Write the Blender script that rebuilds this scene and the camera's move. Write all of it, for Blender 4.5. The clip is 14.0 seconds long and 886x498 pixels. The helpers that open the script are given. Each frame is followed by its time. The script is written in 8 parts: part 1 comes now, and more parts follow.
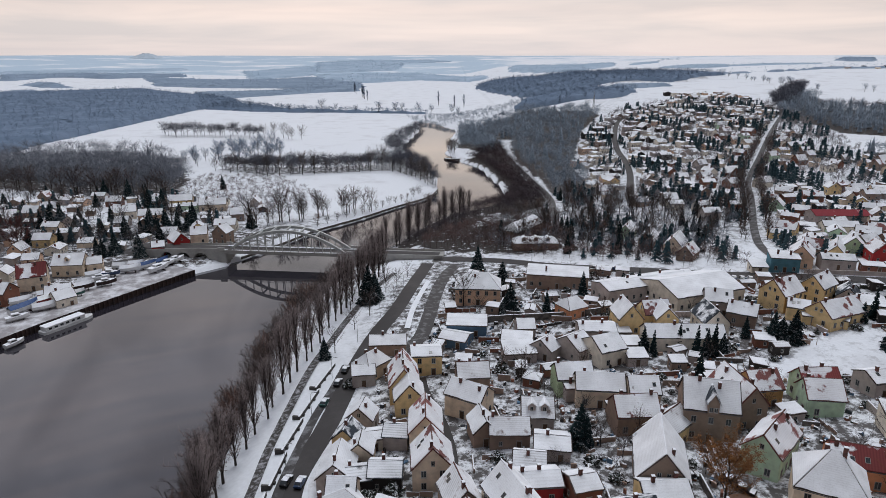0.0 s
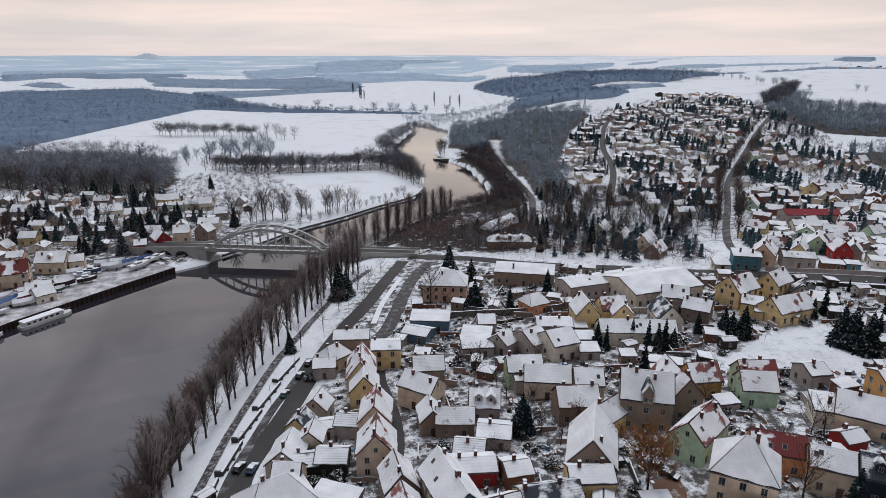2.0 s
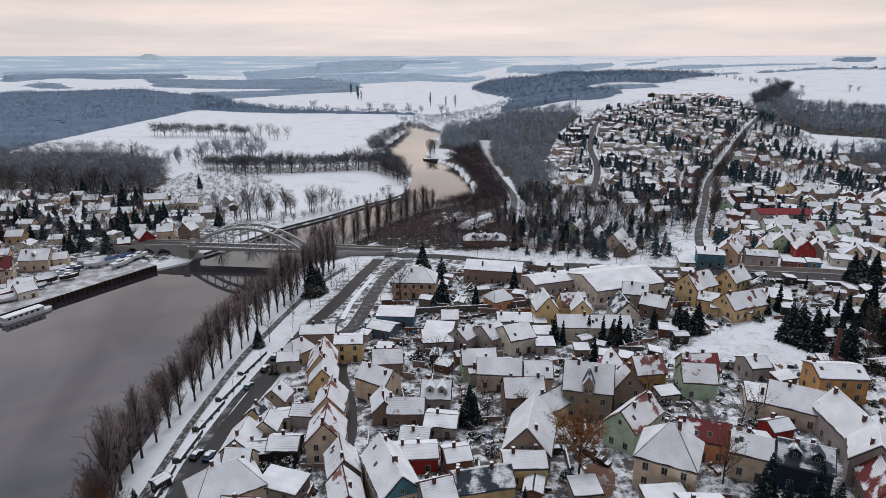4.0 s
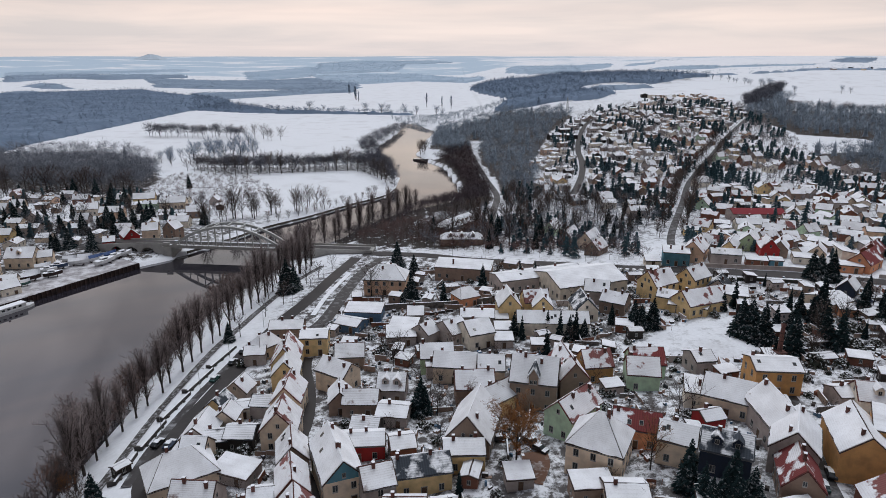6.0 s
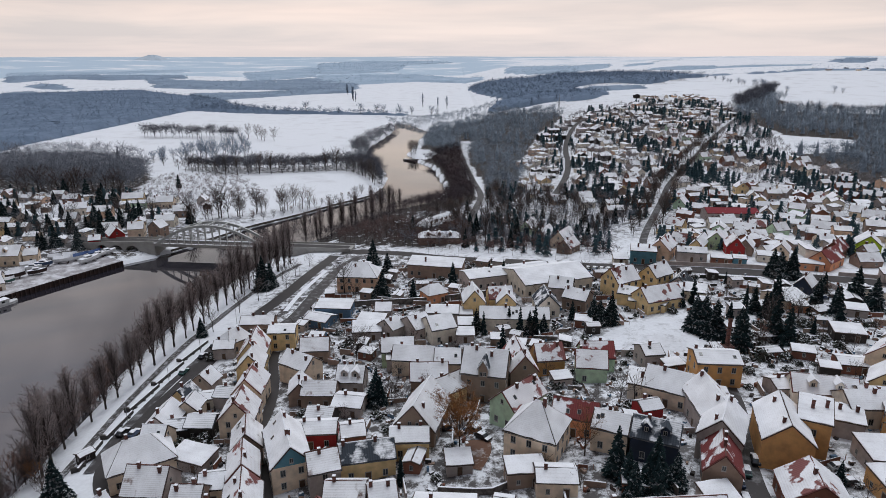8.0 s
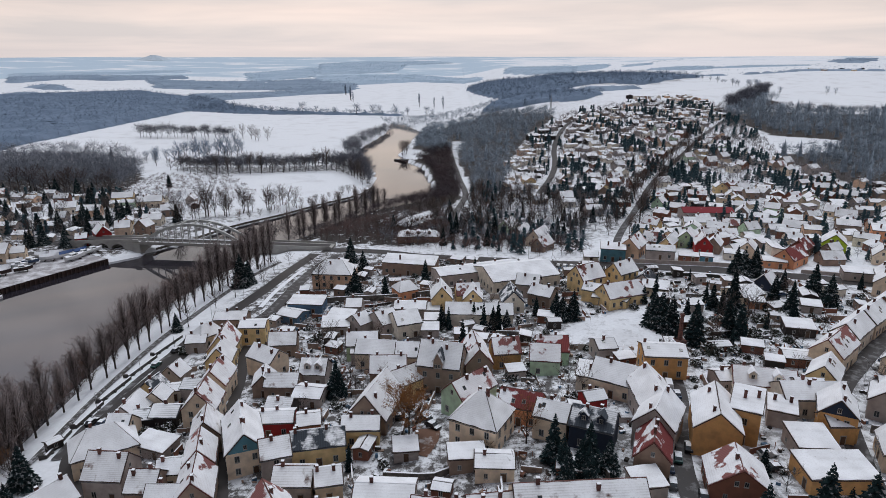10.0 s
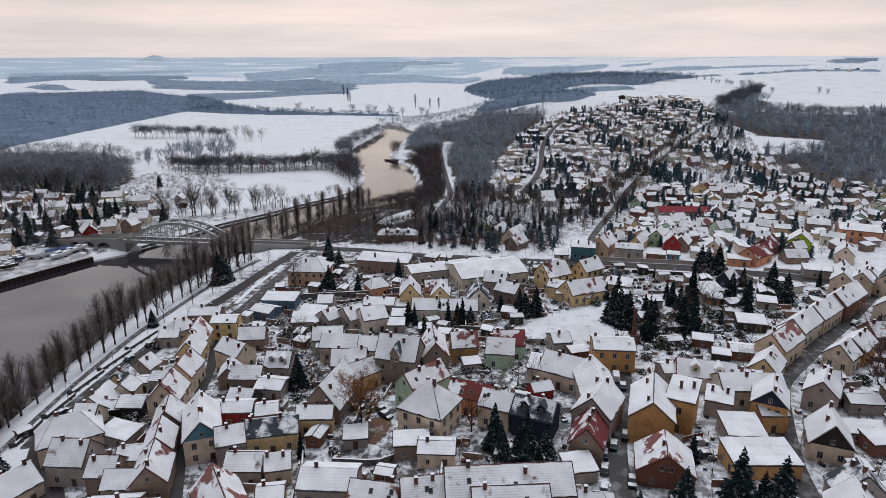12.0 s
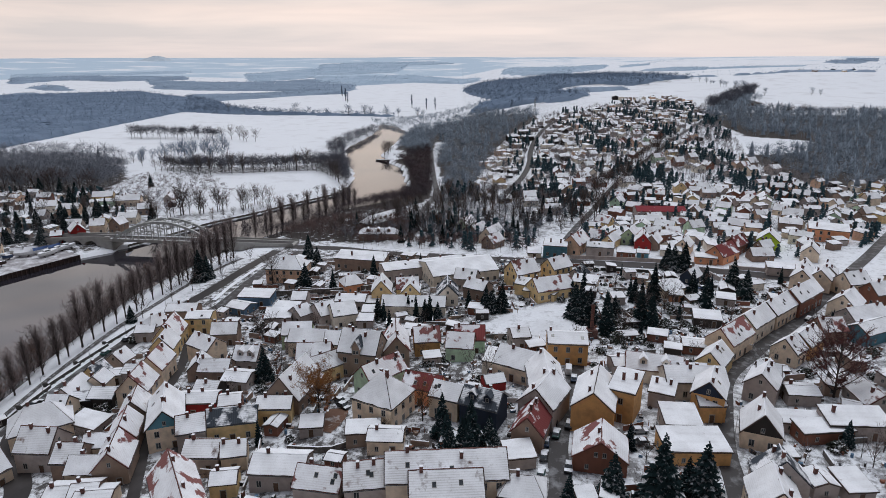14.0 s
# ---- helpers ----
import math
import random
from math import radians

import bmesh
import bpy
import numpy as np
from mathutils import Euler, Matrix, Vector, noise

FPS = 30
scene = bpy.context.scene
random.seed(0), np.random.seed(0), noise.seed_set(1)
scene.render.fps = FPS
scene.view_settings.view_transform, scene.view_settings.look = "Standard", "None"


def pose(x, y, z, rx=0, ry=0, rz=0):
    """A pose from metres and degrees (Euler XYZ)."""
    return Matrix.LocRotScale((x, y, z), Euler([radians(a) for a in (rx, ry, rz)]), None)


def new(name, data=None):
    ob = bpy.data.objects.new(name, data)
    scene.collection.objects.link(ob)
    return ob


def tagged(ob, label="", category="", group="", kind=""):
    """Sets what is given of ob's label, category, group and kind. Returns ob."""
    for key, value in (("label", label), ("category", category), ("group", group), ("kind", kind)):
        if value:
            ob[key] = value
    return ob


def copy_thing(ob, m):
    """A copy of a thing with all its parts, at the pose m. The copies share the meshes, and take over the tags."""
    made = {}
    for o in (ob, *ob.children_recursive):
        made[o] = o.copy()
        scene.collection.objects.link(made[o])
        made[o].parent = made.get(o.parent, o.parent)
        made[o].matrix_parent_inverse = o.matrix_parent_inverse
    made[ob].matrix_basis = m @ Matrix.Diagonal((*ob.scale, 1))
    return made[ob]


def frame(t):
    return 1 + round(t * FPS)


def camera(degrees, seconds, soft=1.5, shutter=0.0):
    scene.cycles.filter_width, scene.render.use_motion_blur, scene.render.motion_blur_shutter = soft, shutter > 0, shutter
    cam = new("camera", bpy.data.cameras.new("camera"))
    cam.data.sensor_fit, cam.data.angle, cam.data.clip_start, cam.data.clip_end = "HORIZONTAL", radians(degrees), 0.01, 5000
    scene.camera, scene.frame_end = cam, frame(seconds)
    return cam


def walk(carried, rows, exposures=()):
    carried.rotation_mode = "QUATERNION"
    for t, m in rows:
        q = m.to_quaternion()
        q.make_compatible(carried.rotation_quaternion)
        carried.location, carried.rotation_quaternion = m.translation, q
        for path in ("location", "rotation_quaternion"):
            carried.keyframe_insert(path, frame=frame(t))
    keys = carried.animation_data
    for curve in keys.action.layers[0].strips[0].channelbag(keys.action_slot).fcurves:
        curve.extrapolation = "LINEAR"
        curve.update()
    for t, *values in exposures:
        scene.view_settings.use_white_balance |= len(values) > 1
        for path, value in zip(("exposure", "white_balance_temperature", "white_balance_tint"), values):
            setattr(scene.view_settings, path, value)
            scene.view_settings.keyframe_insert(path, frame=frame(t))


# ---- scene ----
cam = camera(69.8, 14.0, soft=0.5)
METRES, EYE, TILT, LEAN, TURN = 100.0, 98.5, -17.0, 0.0, 0.0
ROWS = [
    (0.0, 0.0, 0.0, 0.0, -0.0, 0.0, 0.0),
    (0.5, 0.0316, -0.0147, -0.0019, 0.04, -0.0, -0.01),
    (1.0, 0.0659, -0.0308, -0.0041, 0.11, -0.0, -0.02),
    (1.5, 0.0973, -0.0454, -0.0061, 0.15, 0.01, -0.03),
    (2.0, 0.1313, -0.0611, -0.0084, 0.21, 0.0, -0.05),
    (2.5, 0.1628, -0.0755, -0.0104, 0.26, 0.0, -0.07),
    (3.0, 0.1966, -0.0916, -0.0125, 0.32, 0.0, -0.08),
    (5.5, 0.3578, -0.1681, -0.0229, 0.6, 0.04, -0.15),
    (6.0, 0.3914, -0.1845, -0.0248, 0.66, 0.03, -0.17),
    (6.5, 0.4224, -0.1993, -0.0269, 0.7, 0.03, -0.18),
    (7.0, 0.456, -0.2154, -0.029, 0.76, 0.04, -0.18),
    (7.5, 0.487, -0.2304, -0.031, 0.81, 0.04, -0.18),
    (8.0, 0.5205, -0.2467, -0.0329, 0.87, 0.04, -0.2),
    (10.5, 0.6785, -0.322, -0.0436, 1.14, 0.05, -0.26),
    (11.0, 0.7116, -0.3379, -0.0454, 1.19, 0.04, -0.27),
    (11.5, 0.7422, -0.3527, -0.0473, 1.23, 0.04, -0.27),
    (12.0, 0.775, -0.3686, -0.0495, 1.28, 0.05, -0.29),
    (12.5, 0.8051, -0.3834, -0.0511, 1.33, 0.06, -0.29),
    (13.0, 0.8379, -0.3995, -0.0533, 1.4, 0.07, -0.31),
    (13.5, 0.8679, -0.4143, -0.055, 1.45, 0.07, -0.33),
    (14.0, 0.9008, -0.4303, -0.0571, 1.5, 0.06, -0.33),
]
walk(cam, [(t, pose(0, 0, EYE, TILT, LEAN, TURN) @ pose(METRES * x, METRES * y, METRES * z, 90 + pitch, roll, yaw)) for t, x, y, z, yaw, pitch, roll in ROWS])

# ---- light: a bright winter overcast, a little warmer low in the sky ----
SUN_EL, SUN_ROT = 72.0, 12.0
world = bpy.data.worlds.new("overcast_sky")
scene.world = world
world.use_nodes = True
wn, wl = world.node_tree.nodes, world.node_tree.links
wn.clear()
w_out = wn.new("ShaderNodeOutputWorld")
w_bg = wn.new("ShaderNodeBackground")
w_sky = wn.new("ShaderNodeTexSky")
w_sky.sky_type = "NISHITA"
w_sky.sun_disc = False
w_sky.sun_elevation, w_sky.sun_rotation = radians(SUN_EL), radians(SUN_ROT)
w_tc = wn.new("ShaderNodeTexCoord")
w_map = wn.new("ShaderNodeMapping")
w_map.inputs["Scale"].default_value = (2.2, 2.2, 26.0)
w_noise = wn.new("ShaderNodeTexNoise")
w_noise.inputs["Scale"].default_value = 1.6
w_noise.inputs["Detail"].default_value = 5.0
w_noise.inputs["Roughness"].default_value = 0.5
w_noise.inputs["Distortion"].default_value = 0.4
w_sep = wn.new("ShaderNodeSeparateXYZ")
w_ramp = wn.new("ShaderNodeValToRGB")
els = w_ramp.color_ramp.elements
els[0].position, els[0].color = 0.0, (0.70, 0.645, 0.65, 1)
els[1].position, els[1].color = 1.0, (0.60, 0.67, 0.80, 1)
for p, c in ((0.012, (0.735, 0.67, 0.665)), (0.04, (0.765, 0.69, 0.67)), (0.065, (0.79, 0.69, 0.655)), (0.085, (0.78, 0.70, 0.67)), (0.15, (0.98, 0.88, 0.80)), (0.22, (0.92, 0.82, 0.76)), (0.28, (0.72, 0.68, 0.67)), (0.34, (0.68, 0.65, 0.67)), (0.42, (0.60, 0.585, 0.635)), (0.6, (0.43, 0.445, 0.51))):
    e = els.new(p)
    e.color = (*c, 1)
w_cloud = wn.new("ShaderNodeValToRGB")
w_cloud.color_ramp.elements[0].position, w_cloud.color_ramp.elements[0].color = 0.36, (0.89, 0.895, 0.905, 1)
w_cloud.color_ramp.elements[1].position, w_cloud.color_ramp.elements[1].color = 0.66, (1.13, 1.07, 1.03, 1)
w_mul = wn.new("ShaderNodeMixRGB")
w_mul.blend_type = "MULTIPLY"
w_mul.inputs[0].default_value = 1.0
w_scale = wn.new("ShaderNodeMixRGB")
w_scale.blend_type = "MULTIPLY"
w_scale.inputs[0].default_value = 1.0
w_scale.inputs[2].default_value = (0.09, 0.09, 0.09, 1)
w_mix = wn.new("ShaderNodeMixRGB")
w_mix.inputs[0].default_value = 0.90
wl.new(w_tc.outputs["Generated"], w_map.inputs[0])
wl.new(w_map.outputs[0], w_noise.inputs["Vector"])
wl.new(w_tc.outputs["Generated"], w_sep.inputs[0])
wl.new(w_sep.outputs["Z"], w_ramp.inputs[0])
wl.new(w_noise.outputs[0], w_cloud.inputs[0])
# the glow of the hidden sun: the sky ahead is brighter than the sky behind
w_glow = wn.new("ShaderNodeMath")
w_glow.operation = "MULTIPLY_ADD"
w_glow.inputs[1].default_value, w_glow.inputs[2].default_value = 0.54, 0.87
wl.new(w_sep.outputs["Y"], w_glow.inputs[0])
w_glowc = wn.new("ShaderNodeMixRGB")
w_glowc.blend_type = "MULTIPLY"
w_glowc.inputs[0].default_value = 1.0
wl.new(w_ramp.outputs[0], w_glowc.inputs[1])
wl.new(w_glow.outputs[0], w_glowc.inputs[2])
# broad billows of the cloud deck
w_bil = wn.new("ShaderNodeTexNoise")
w_bil.inputs["Scale"].default_value = 5.5
w_bil.inputs["Detail"].default_value = 4.0
w_bil.inputs["Distortion"].default_value = 0.8
w_bilr = wn.new("ShaderNodeMapRange")
w_bilr.inputs[1].default_value, w_bilr.inputs[2].default_value = 0.36, 0.64
w_bilr.inputs[3].default_value, w_bilr.inputs[4].default_value = 0.78, 1.18
wl.new(w_tc.outputs["Generated"], w_bil.inputs["Vector"])
wl.new(w_bil.outputs[0], w_bilr.inputs[0])
w_bilm = wn.new("ShaderNodeMixRGB")
w_bilm.blend_type = "MULTIPLY"
wl.new(w_glowc.outputs[0], w_bilm.inputs[1])
w_bilh = wn.new("ShaderNodeMapRange")
w_bilh.inputs[1].default_value, w_bilh.inputs[2].default_value = 0.10, 0.32
wl.new(w_sep.outputs["Z"], w_bilh.inputs[0])
wl.new(w_bilh.outputs[0], w_bilm.inputs[0])
wl.new(w_bilr.outputs[0], w_bilm.inputs[2])
wl.new(w_bilm.outputs[0], w_mul.inputs[1])
wl.new(w_cloud.outputs[0], w_mul.inputs[2])
wl.new(w_sky.outputs[0], w_scale.inputs[1])
wl.new(w_scale.outputs[0], w_mix.inputs[1])
wl.new(w_mul.outputs[0], w_mix.inputs[2])
wl.new(w_mix.outputs[0], w_bg.inputs["Color"])
w_bg.inputs["Strength"].default_value = 1.0
wl.new(w_bg.outputs[0], w_out.inputs[0])

sun_data = bpy.data.lights.new("sun", "SUN")
sun_data.energy, sun_data.angle, sun_data.color = 1.85, radians(36), (0.945, 0.975, 1.01)
sun = new("sun", sun_data)
sun.matrix_world = pose(0, 0, 300, 90 - SUN_EL, 0, 180 - SUN_ROT)
scene.view_settings.exposure = -0.27


# ---- materials ----
def mat(name, base, rough=0.8, second=None, scale=1.0, low=0.4, high=0.6, bump=0.0, bscale=None, metal=0.0, coords="Object", stretch=(1, 1, 1), spec=0.3, vary=0.0, fine=None):
    """A node material: base mixed with a second colour by noise, fine grain over it, relief, and a lightness that varies from object to object."""
    m = bpy.data.materials.new(name)
    m.use_nodes = True
    n, l = m.node_tree.nodes, m.node_tree.links
    b = n["Principled BSDF"]
    b.inputs["Roughness"].default_value = rough
    b.inputs["Metallic"].default_value = metal
    b.inputs["Specular IOR Level"].default_value = spec
    tc = n.new("ShaderNodeTexCoord")
    mp = n.new("ShaderNodeMapping")
    mp.inputs["Scale"].default_value = stretch
    l.new(tc.outputs[coords], mp.inputs[0])
    no = n.new("ShaderNodeTexNoise")
    no.inputs["Scale"].default_value = scale
    no.inputs["Detail"].default_value = 6
    no.inputs["Roughness"].default_value = 0.6
    l.new(mp.outputs[0], no.inputs["Vector"])
    rp = n.new("ShaderNodeValToRGB")
    rp.color_ramp.elements[0].position, rp.color_ramp.elements[1].position = low, high
    rp.color_ramp.elements[0].color = (*base, 1)
    rp.color_ramp.elements[1].color = (*(second or [c * 0.8 for c in base]), 1)
    l.new(no.outputs[0], rp.inputs[0])
    col = rp.outputs[0]
    gr = n.new("ShaderNodeTexNoise")
    gr.inputs["Scale"].default_value = fine or scale * 9
    gr.inputs["Detail"].default_value = 3
    l.new(mp.outputs[0], gr.inputs["Vector"])
    mr = n.new("ShaderNodeMapRange")
    mr.inputs[3].default_value, mr.inputs[4].default_value = 0.86, 1.12
    l.new(gr.outputs[0], mr.inputs[0])
    val = mr.outputs[0]
    if vary:
        oi = n.new("ShaderNodeObjectInfo")
        vr = n.new("ShaderNodeMapRange")
        vr.inputs[3].default_value, vr.inputs[4].default_value = 1 - vary, 1 + vary
        l.new(oi.outputs["Random"], vr.inputs[0])
        mu = n.new("ShaderNodeMath")
        mu.operation = "MULTIPLY"
        l.new(vr.outputs[0], mu.inputs[0])
        l.new(val, mu.inputs[1])
        val = mu.outputs[0]
    hs = n.new("ShaderNodeHueSaturation")
    l.new(col, hs.inputs["Color"])
    l.new(val, hs.inputs["Value"])
    l.new(hs.outputs[0], b.inputs["Base Color"])
    if bump:
        bp = n.new("ShaderNodeBump")
        bp.inputs["Strength"].default_value = bump
        bp.inputs["Distance"].default_value = 0.1
        bn = n.new("ShaderNodeTexNoise")
        bn.inputs["Scale"].default_value = bscale or scale * 6
        l.new(mp.outputs[0], bn.inputs["Vector"])
        l.new(bn.outputs[0], bp.inputs["Height"])
        l.new(bp.outputs[0], b.inputs["Normal"])
    return m


def snowy(m, snow=(0.80, 0.82, 0.86), start=0.45, end=0.75, breakup=0.5, scale=1.2, offset=0.0):
    """Lays snow on the upward faces of a material, broken up by noise."""
    n, l = m.node_tree.nodes, m.node_tree.links
    b = n["Principled BSDF"]
    src = b.inputs["Base Color"].links[0].from_socket
    ge = n.new("ShaderNodeNewGeometry")
    se = n.new("ShaderNodeSeparateXYZ")
    l.new(ge.outputs["Normal"], se.inputs[0])
    no = n.new("ShaderNodeTexNoise")
    no.inputs["Scale"].default_value = scale
    no.inputs["Detail"].default_value = 4
    tc = n.new("ShaderNodeTexCoord")
    l.new(tc.outputs["Object"], no.inputs["Vector"])
    a = n.new("ShaderNodeMath")
    a.operation = "MULTIPLY_ADD"
    a.inputs[1].default_value = breakup
    l.new(no.outputs[0], a.inputs[0])
    l.new(se.outputs["Z"], a.inputs[2])
    mr = n.new("ShaderNodeMapRange")
    mr.inputs[1].default_value, mr.inputs[2].default_value = start + breakup / 2 + offset, end + breakup / 2 + offset
    l.new(a.outputs[0], mr.inputs[0])
    mx = n.new("ShaderNodeMixRGB")
    mx.inputs[2].default_value = (*snow, 1)
    l.new(mr.outputs[0], mx.inputs[0])
    l.new(src, mx.inputs[1])
    l.new(mx.outputs[0], b.inputs["Base Color"])
    return m


def roof_mat(name, tile, low, high, rows=0.33, snow=(0.86, 0.875, 0.91), scale=0.35, streak=0.16, detail=7):
    """Roof tiles under snow: patches slid off show the tiles, and tile courses show faintly through."""
    m = bpy.data.materials.new(name)
    m.use_nodes = True
    n, l = m.node_tree.nodes, m.node_tree.links
    b = n["Principled BSDF"]
    b.inputs["Roughness"].default_value = 0.85
    b.inputs["Specular IOR Level"].default_value = 0.25
    tc, oi = n.new("ShaderNodeTexCoord"), n.new("ShaderNodeObjectInfo")
    off = n.new("ShaderNodeVectorMath")
    off.operation = "MULTIPLY_ADD"
    comb = n.new("ShaderNodeCombineXYZ")
    for k in range(3):
        l.new(oi.outputs["Random"], comb.inputs[k])
    off.inputs[1].default_value = (171.0, 93.0, 57.0)
    l.new(comb.outputs[0], off.inputs[0])
    l.new(tc.outputs["Object"], off.inputs[2])
    no = n.new("ShaderNodeTexNoise")
    no.inputs["Scale"].default_value = scale
    no.inputs["Detail"].default_value = detail
    no.inputs["Roughness"].default_value = 0.55
    l.new(off.outputs[0], no.inputs["Vector"])
    rp = n.new("ShaderNodeValToRGB")
    rp.color_ramp.elements[0].position, rp.color_ramp.elements[1].position = low, high
    rp.color_ramp.elements[0].color, rp.color_ramp.elements[1].color = (0, 0, 0, 1), (1, 1, 1, 1)
    l.new(no.outputs[0], rp.inputs[0])
    # tile courses, level lines up the slope, and the columns of tiles
    wv = n.new("ShaderNodeTexWave")
    wv.wave_type, wv.bands_direction = "BANDS", "Z"
    wv.inputs["Scale"].default_value = 0.36 / rows
    wv.inputs["Distortion"].default_value = 0.9
    wv.inputs["Detail"].default_value = 3.0
    wv.inputs["Detail Scale"].default_value = 2.5
    l.new(tc.outputs["Object"], wv.inputs["Vector"])
    wx = n.new("ShaderNodeTexWave")
    wx.wave_type, wx.bands_direction = "BANDS", "X"
    wx.inputs["Scale"].default_value = 0.6
    l.new(tc.outputs["Object"], wx.inputs["Vector"])
    sn = n.new("ShaderNodeTexNoise")
    sn.inputs["Scale"].default_value = 0.22
    sn.inputs["Detail"].default_value = 5
    l.new(off.outputs[0], sn.inputs["Vector"])
    st = n.new("ShaderNodeMath")
    st.operation = "MULTIPLY"
    l.new(wv.outputs["Fac"], st.inputs[0])
    l.new(sn.outputs[0], st.inputs[1])
    sm = n.new("ShaderNodeMapRange")
    sm.inputs[1].default_value, sm.inputs[2].default_value = 0.28, 0.62
    sm.inputs[3].default_value, sm.inputs[4].default_value = 0.0, streak
    l.new(st.outputs[0], sm.inputs[0])
    tcol = n.new("ShaderNodeMixRGB")
    tcol.blend_type = "MULTIPLY"
    tcol.inputs[0].default_value = 0.22
    tcol.inputs[1].default_value = (*tile, 1)
    l.new(wx.outputs["Color"], tcol.inputs[2])
    tv = n.new("ShaderNodeHueSaturation")
    vr = n.new("ShaderNodeMapRange")
    vr.inputs[3].default_value, vr.inputs[4].default_value = 0.7, 1.25
    l.new(oi.outputs["Random"], vr.inputs[0])
    l.new(vr.outputs[0], tv.inputs["Value"])
    l.new(tcol.outputs[0], tv.inputs["Color"])
    m1 = n.new("ShaderNodeMixRGB")
    thin = n.new("ShaderNodeValToRGB")
    thin.color_ramp.elements[0].position, thin.color_ramp.elements[1].position = 0.36, 0.62
    thin.color_ramp.elements[0].color, thin.color_ramp.elements[1].color = (*snow, 1), (*[c * 0.86 for c in snow], 1)
    l.new(sn.outputs[0], thin.inputs[0])
    l.new(thin.outputs[0], m1.inputs[1])
    l.new(sm.outputs[0], m1.inputs[0])
    l.new(tv.outputs[0], m1.inputs[2])
    sp = n.new("ShaderNodeTexNoise")
    sp.inputs["Scale"].default_value = 3.2
    sp.inputs["Detail"].default_value = 5
    sp.inputs["Roughness"].default_value = 0.7
    l.new(off.outputs[0], sp.inputs["Vector"])
    spr = n.new("ShaderNodeMapRange")
    spr.inputs[1].default_value, spr.inputs[2].default_value = 0.50, 0.72
    spr.inputs[3].default_value, spr.inputs[4].default_value = 0.0, 0.20
    l.new(sp.outputs[0], spr.inputs[0])
    m0 = n.new("ShaderNodeMixRGB")
    l.new(spr.outputs[0], m0.inputs[0])
    l.new(m1.outputs[0], m0.inputs[1])
    l.new(tv.outputs[0], m0.inputs[2])
    m1 = m0
    m2 = n.new("ShaderNodeMixRGB")
    l.new(rp.outputs[0], m2.inputs[0])
    l.new(m1.outputs[0], m2.inputs[1])
    l.new(tv.outputs[0], m2.inputs[2])
    l.new(m2.outputs[0], b.inputs["Base Color"])
    bp = n.new("ShaderNodeBump")
    bp.inputs["Strength"].default_value = 0.18
    bp.inputs["Distance"].default_value = 0.05
    bm_ = n.new("ShaderNodeMath")
    bm_.operation = "SUBTRACT"
    l.new(wv.outputs["Fac"], bm_.inputs[0])
    l.new(rp.outputs[0], bm_.inputs[1])
    l.new(bm_.outputs[0], bp.inputs["Height"])
    l.new(bp.outputs[0], b.inputs["Normal"])
    return m


SNOW = (0.87, 0.885, 0.92)
M = {}
M["snow"] = mat("snow", SNOW, 0.9, (0.76, 0.78, 0.83), 0.25, 0.35, 0.7, bump=0.4, bscale=1.5)
WALLS = {"cream": (0.80, 0.65, 0.50), "yellow": (0.80, 0.59, 0.31), "ochre": (0.699, 0.388, 0.158), "white": (0.83, 0.75, 0.64), "grey": (0.46, 0.395, 0.365),
         "stone": (0.32, 0.235, 0.185), "brick": (0.235, 0.10, 0.066), "red": (0.40, 0.036, 0.036), "pink": (0.8, 0.535, 0.375), "green": (0.455, 0.563, 0.348), "mint": (0.563, 0.736, 0.535),
         "blue": (0.105, 0.186, 0.279), "navy": (0.028, 0.04, 0.068), "teal": (0.105, 0.256, 0.326), "brown": (0.32, 0.225, 0.175), "lime": (0.46, 0.60, 0.05), "salmon": (0.797, 0.362, 0.198), "dark": (0.0424, 0.036, 0.033)}
for k, c in WALLS.items():
    M[k] = mat("plaster_" + k, c, 0.9, [v * 0.68 + 0.01 for v in c], 0.5, 0.42, 0.72, bump=0.15, bscale=6, vary=0.10, fine=4.0)
M["tile_brown"] = mat("weathered_brown_tiles", (0.075, 0.05, 0.045), 0.85, (0.045, 0.034, 0.032), 1.2, bump=0.3, bscale=6, vary=0.35)
M["tile_red"] = mat("weathered_red_tiles", (0.15, 0.05, 0.042), 0.85, (0.09, 0.038, 0.034), 1.2, bump=0.3, bscale=6, vary=0.3)
M["tile_slate"] = mat("slate_tiles", (0.045, 0.05, 0.06), 0.75, (0.03, 0.033, 0.04), 1.2, bump=0.3, bscale=6, vary=0.3)
# gutter zinc darkened to draw the shadow line under the eave
M["zinc"] = mat("dark_zinc", (0.13, 0.13, 0.14), 0.6, (0.08, 0.08, 0.085), 0.8, metal=0.4)
M["r_snow"] = roof_mat("snowed_roof", (0.16, 0.10, 0.085), 0.70, 0.80, streak=0.08)
M["r_thin"] = roof_mat("thin_snow_roof", (0.16, 0.10, 0.085), 0.60, 0.72, streak=0.26)
M["r_red"] = roof_mat("red_tile_roof", (0.23, 0.095, 0.09), 0.555, 0.59, streak=0.14, scale=0.17, detail=4)
M["r_bare"] = roof_mat("bare_red_roof", (0.21, 0.05, 0.05), 0.42, 0.47, streak=0.3, scale=0.2, detail=5)
M["r_slate"] = roof_mat("slate_roof", (0.05, 0.06, 0.075), 0.42, 0.52, streak=0.4, scale=0.3)
M["r_grey"] = roof_mat("grey_fibre_roof", (0.22, 0.22, 0.23), 0.62, 0.74, streak=0.45)
M["r_sheet"] = roof_mat("red_sheet_roof", (0.24, 0.035, 0.045), 0.25, 0.33, streak=0.2, scale=0.2, detail=4)
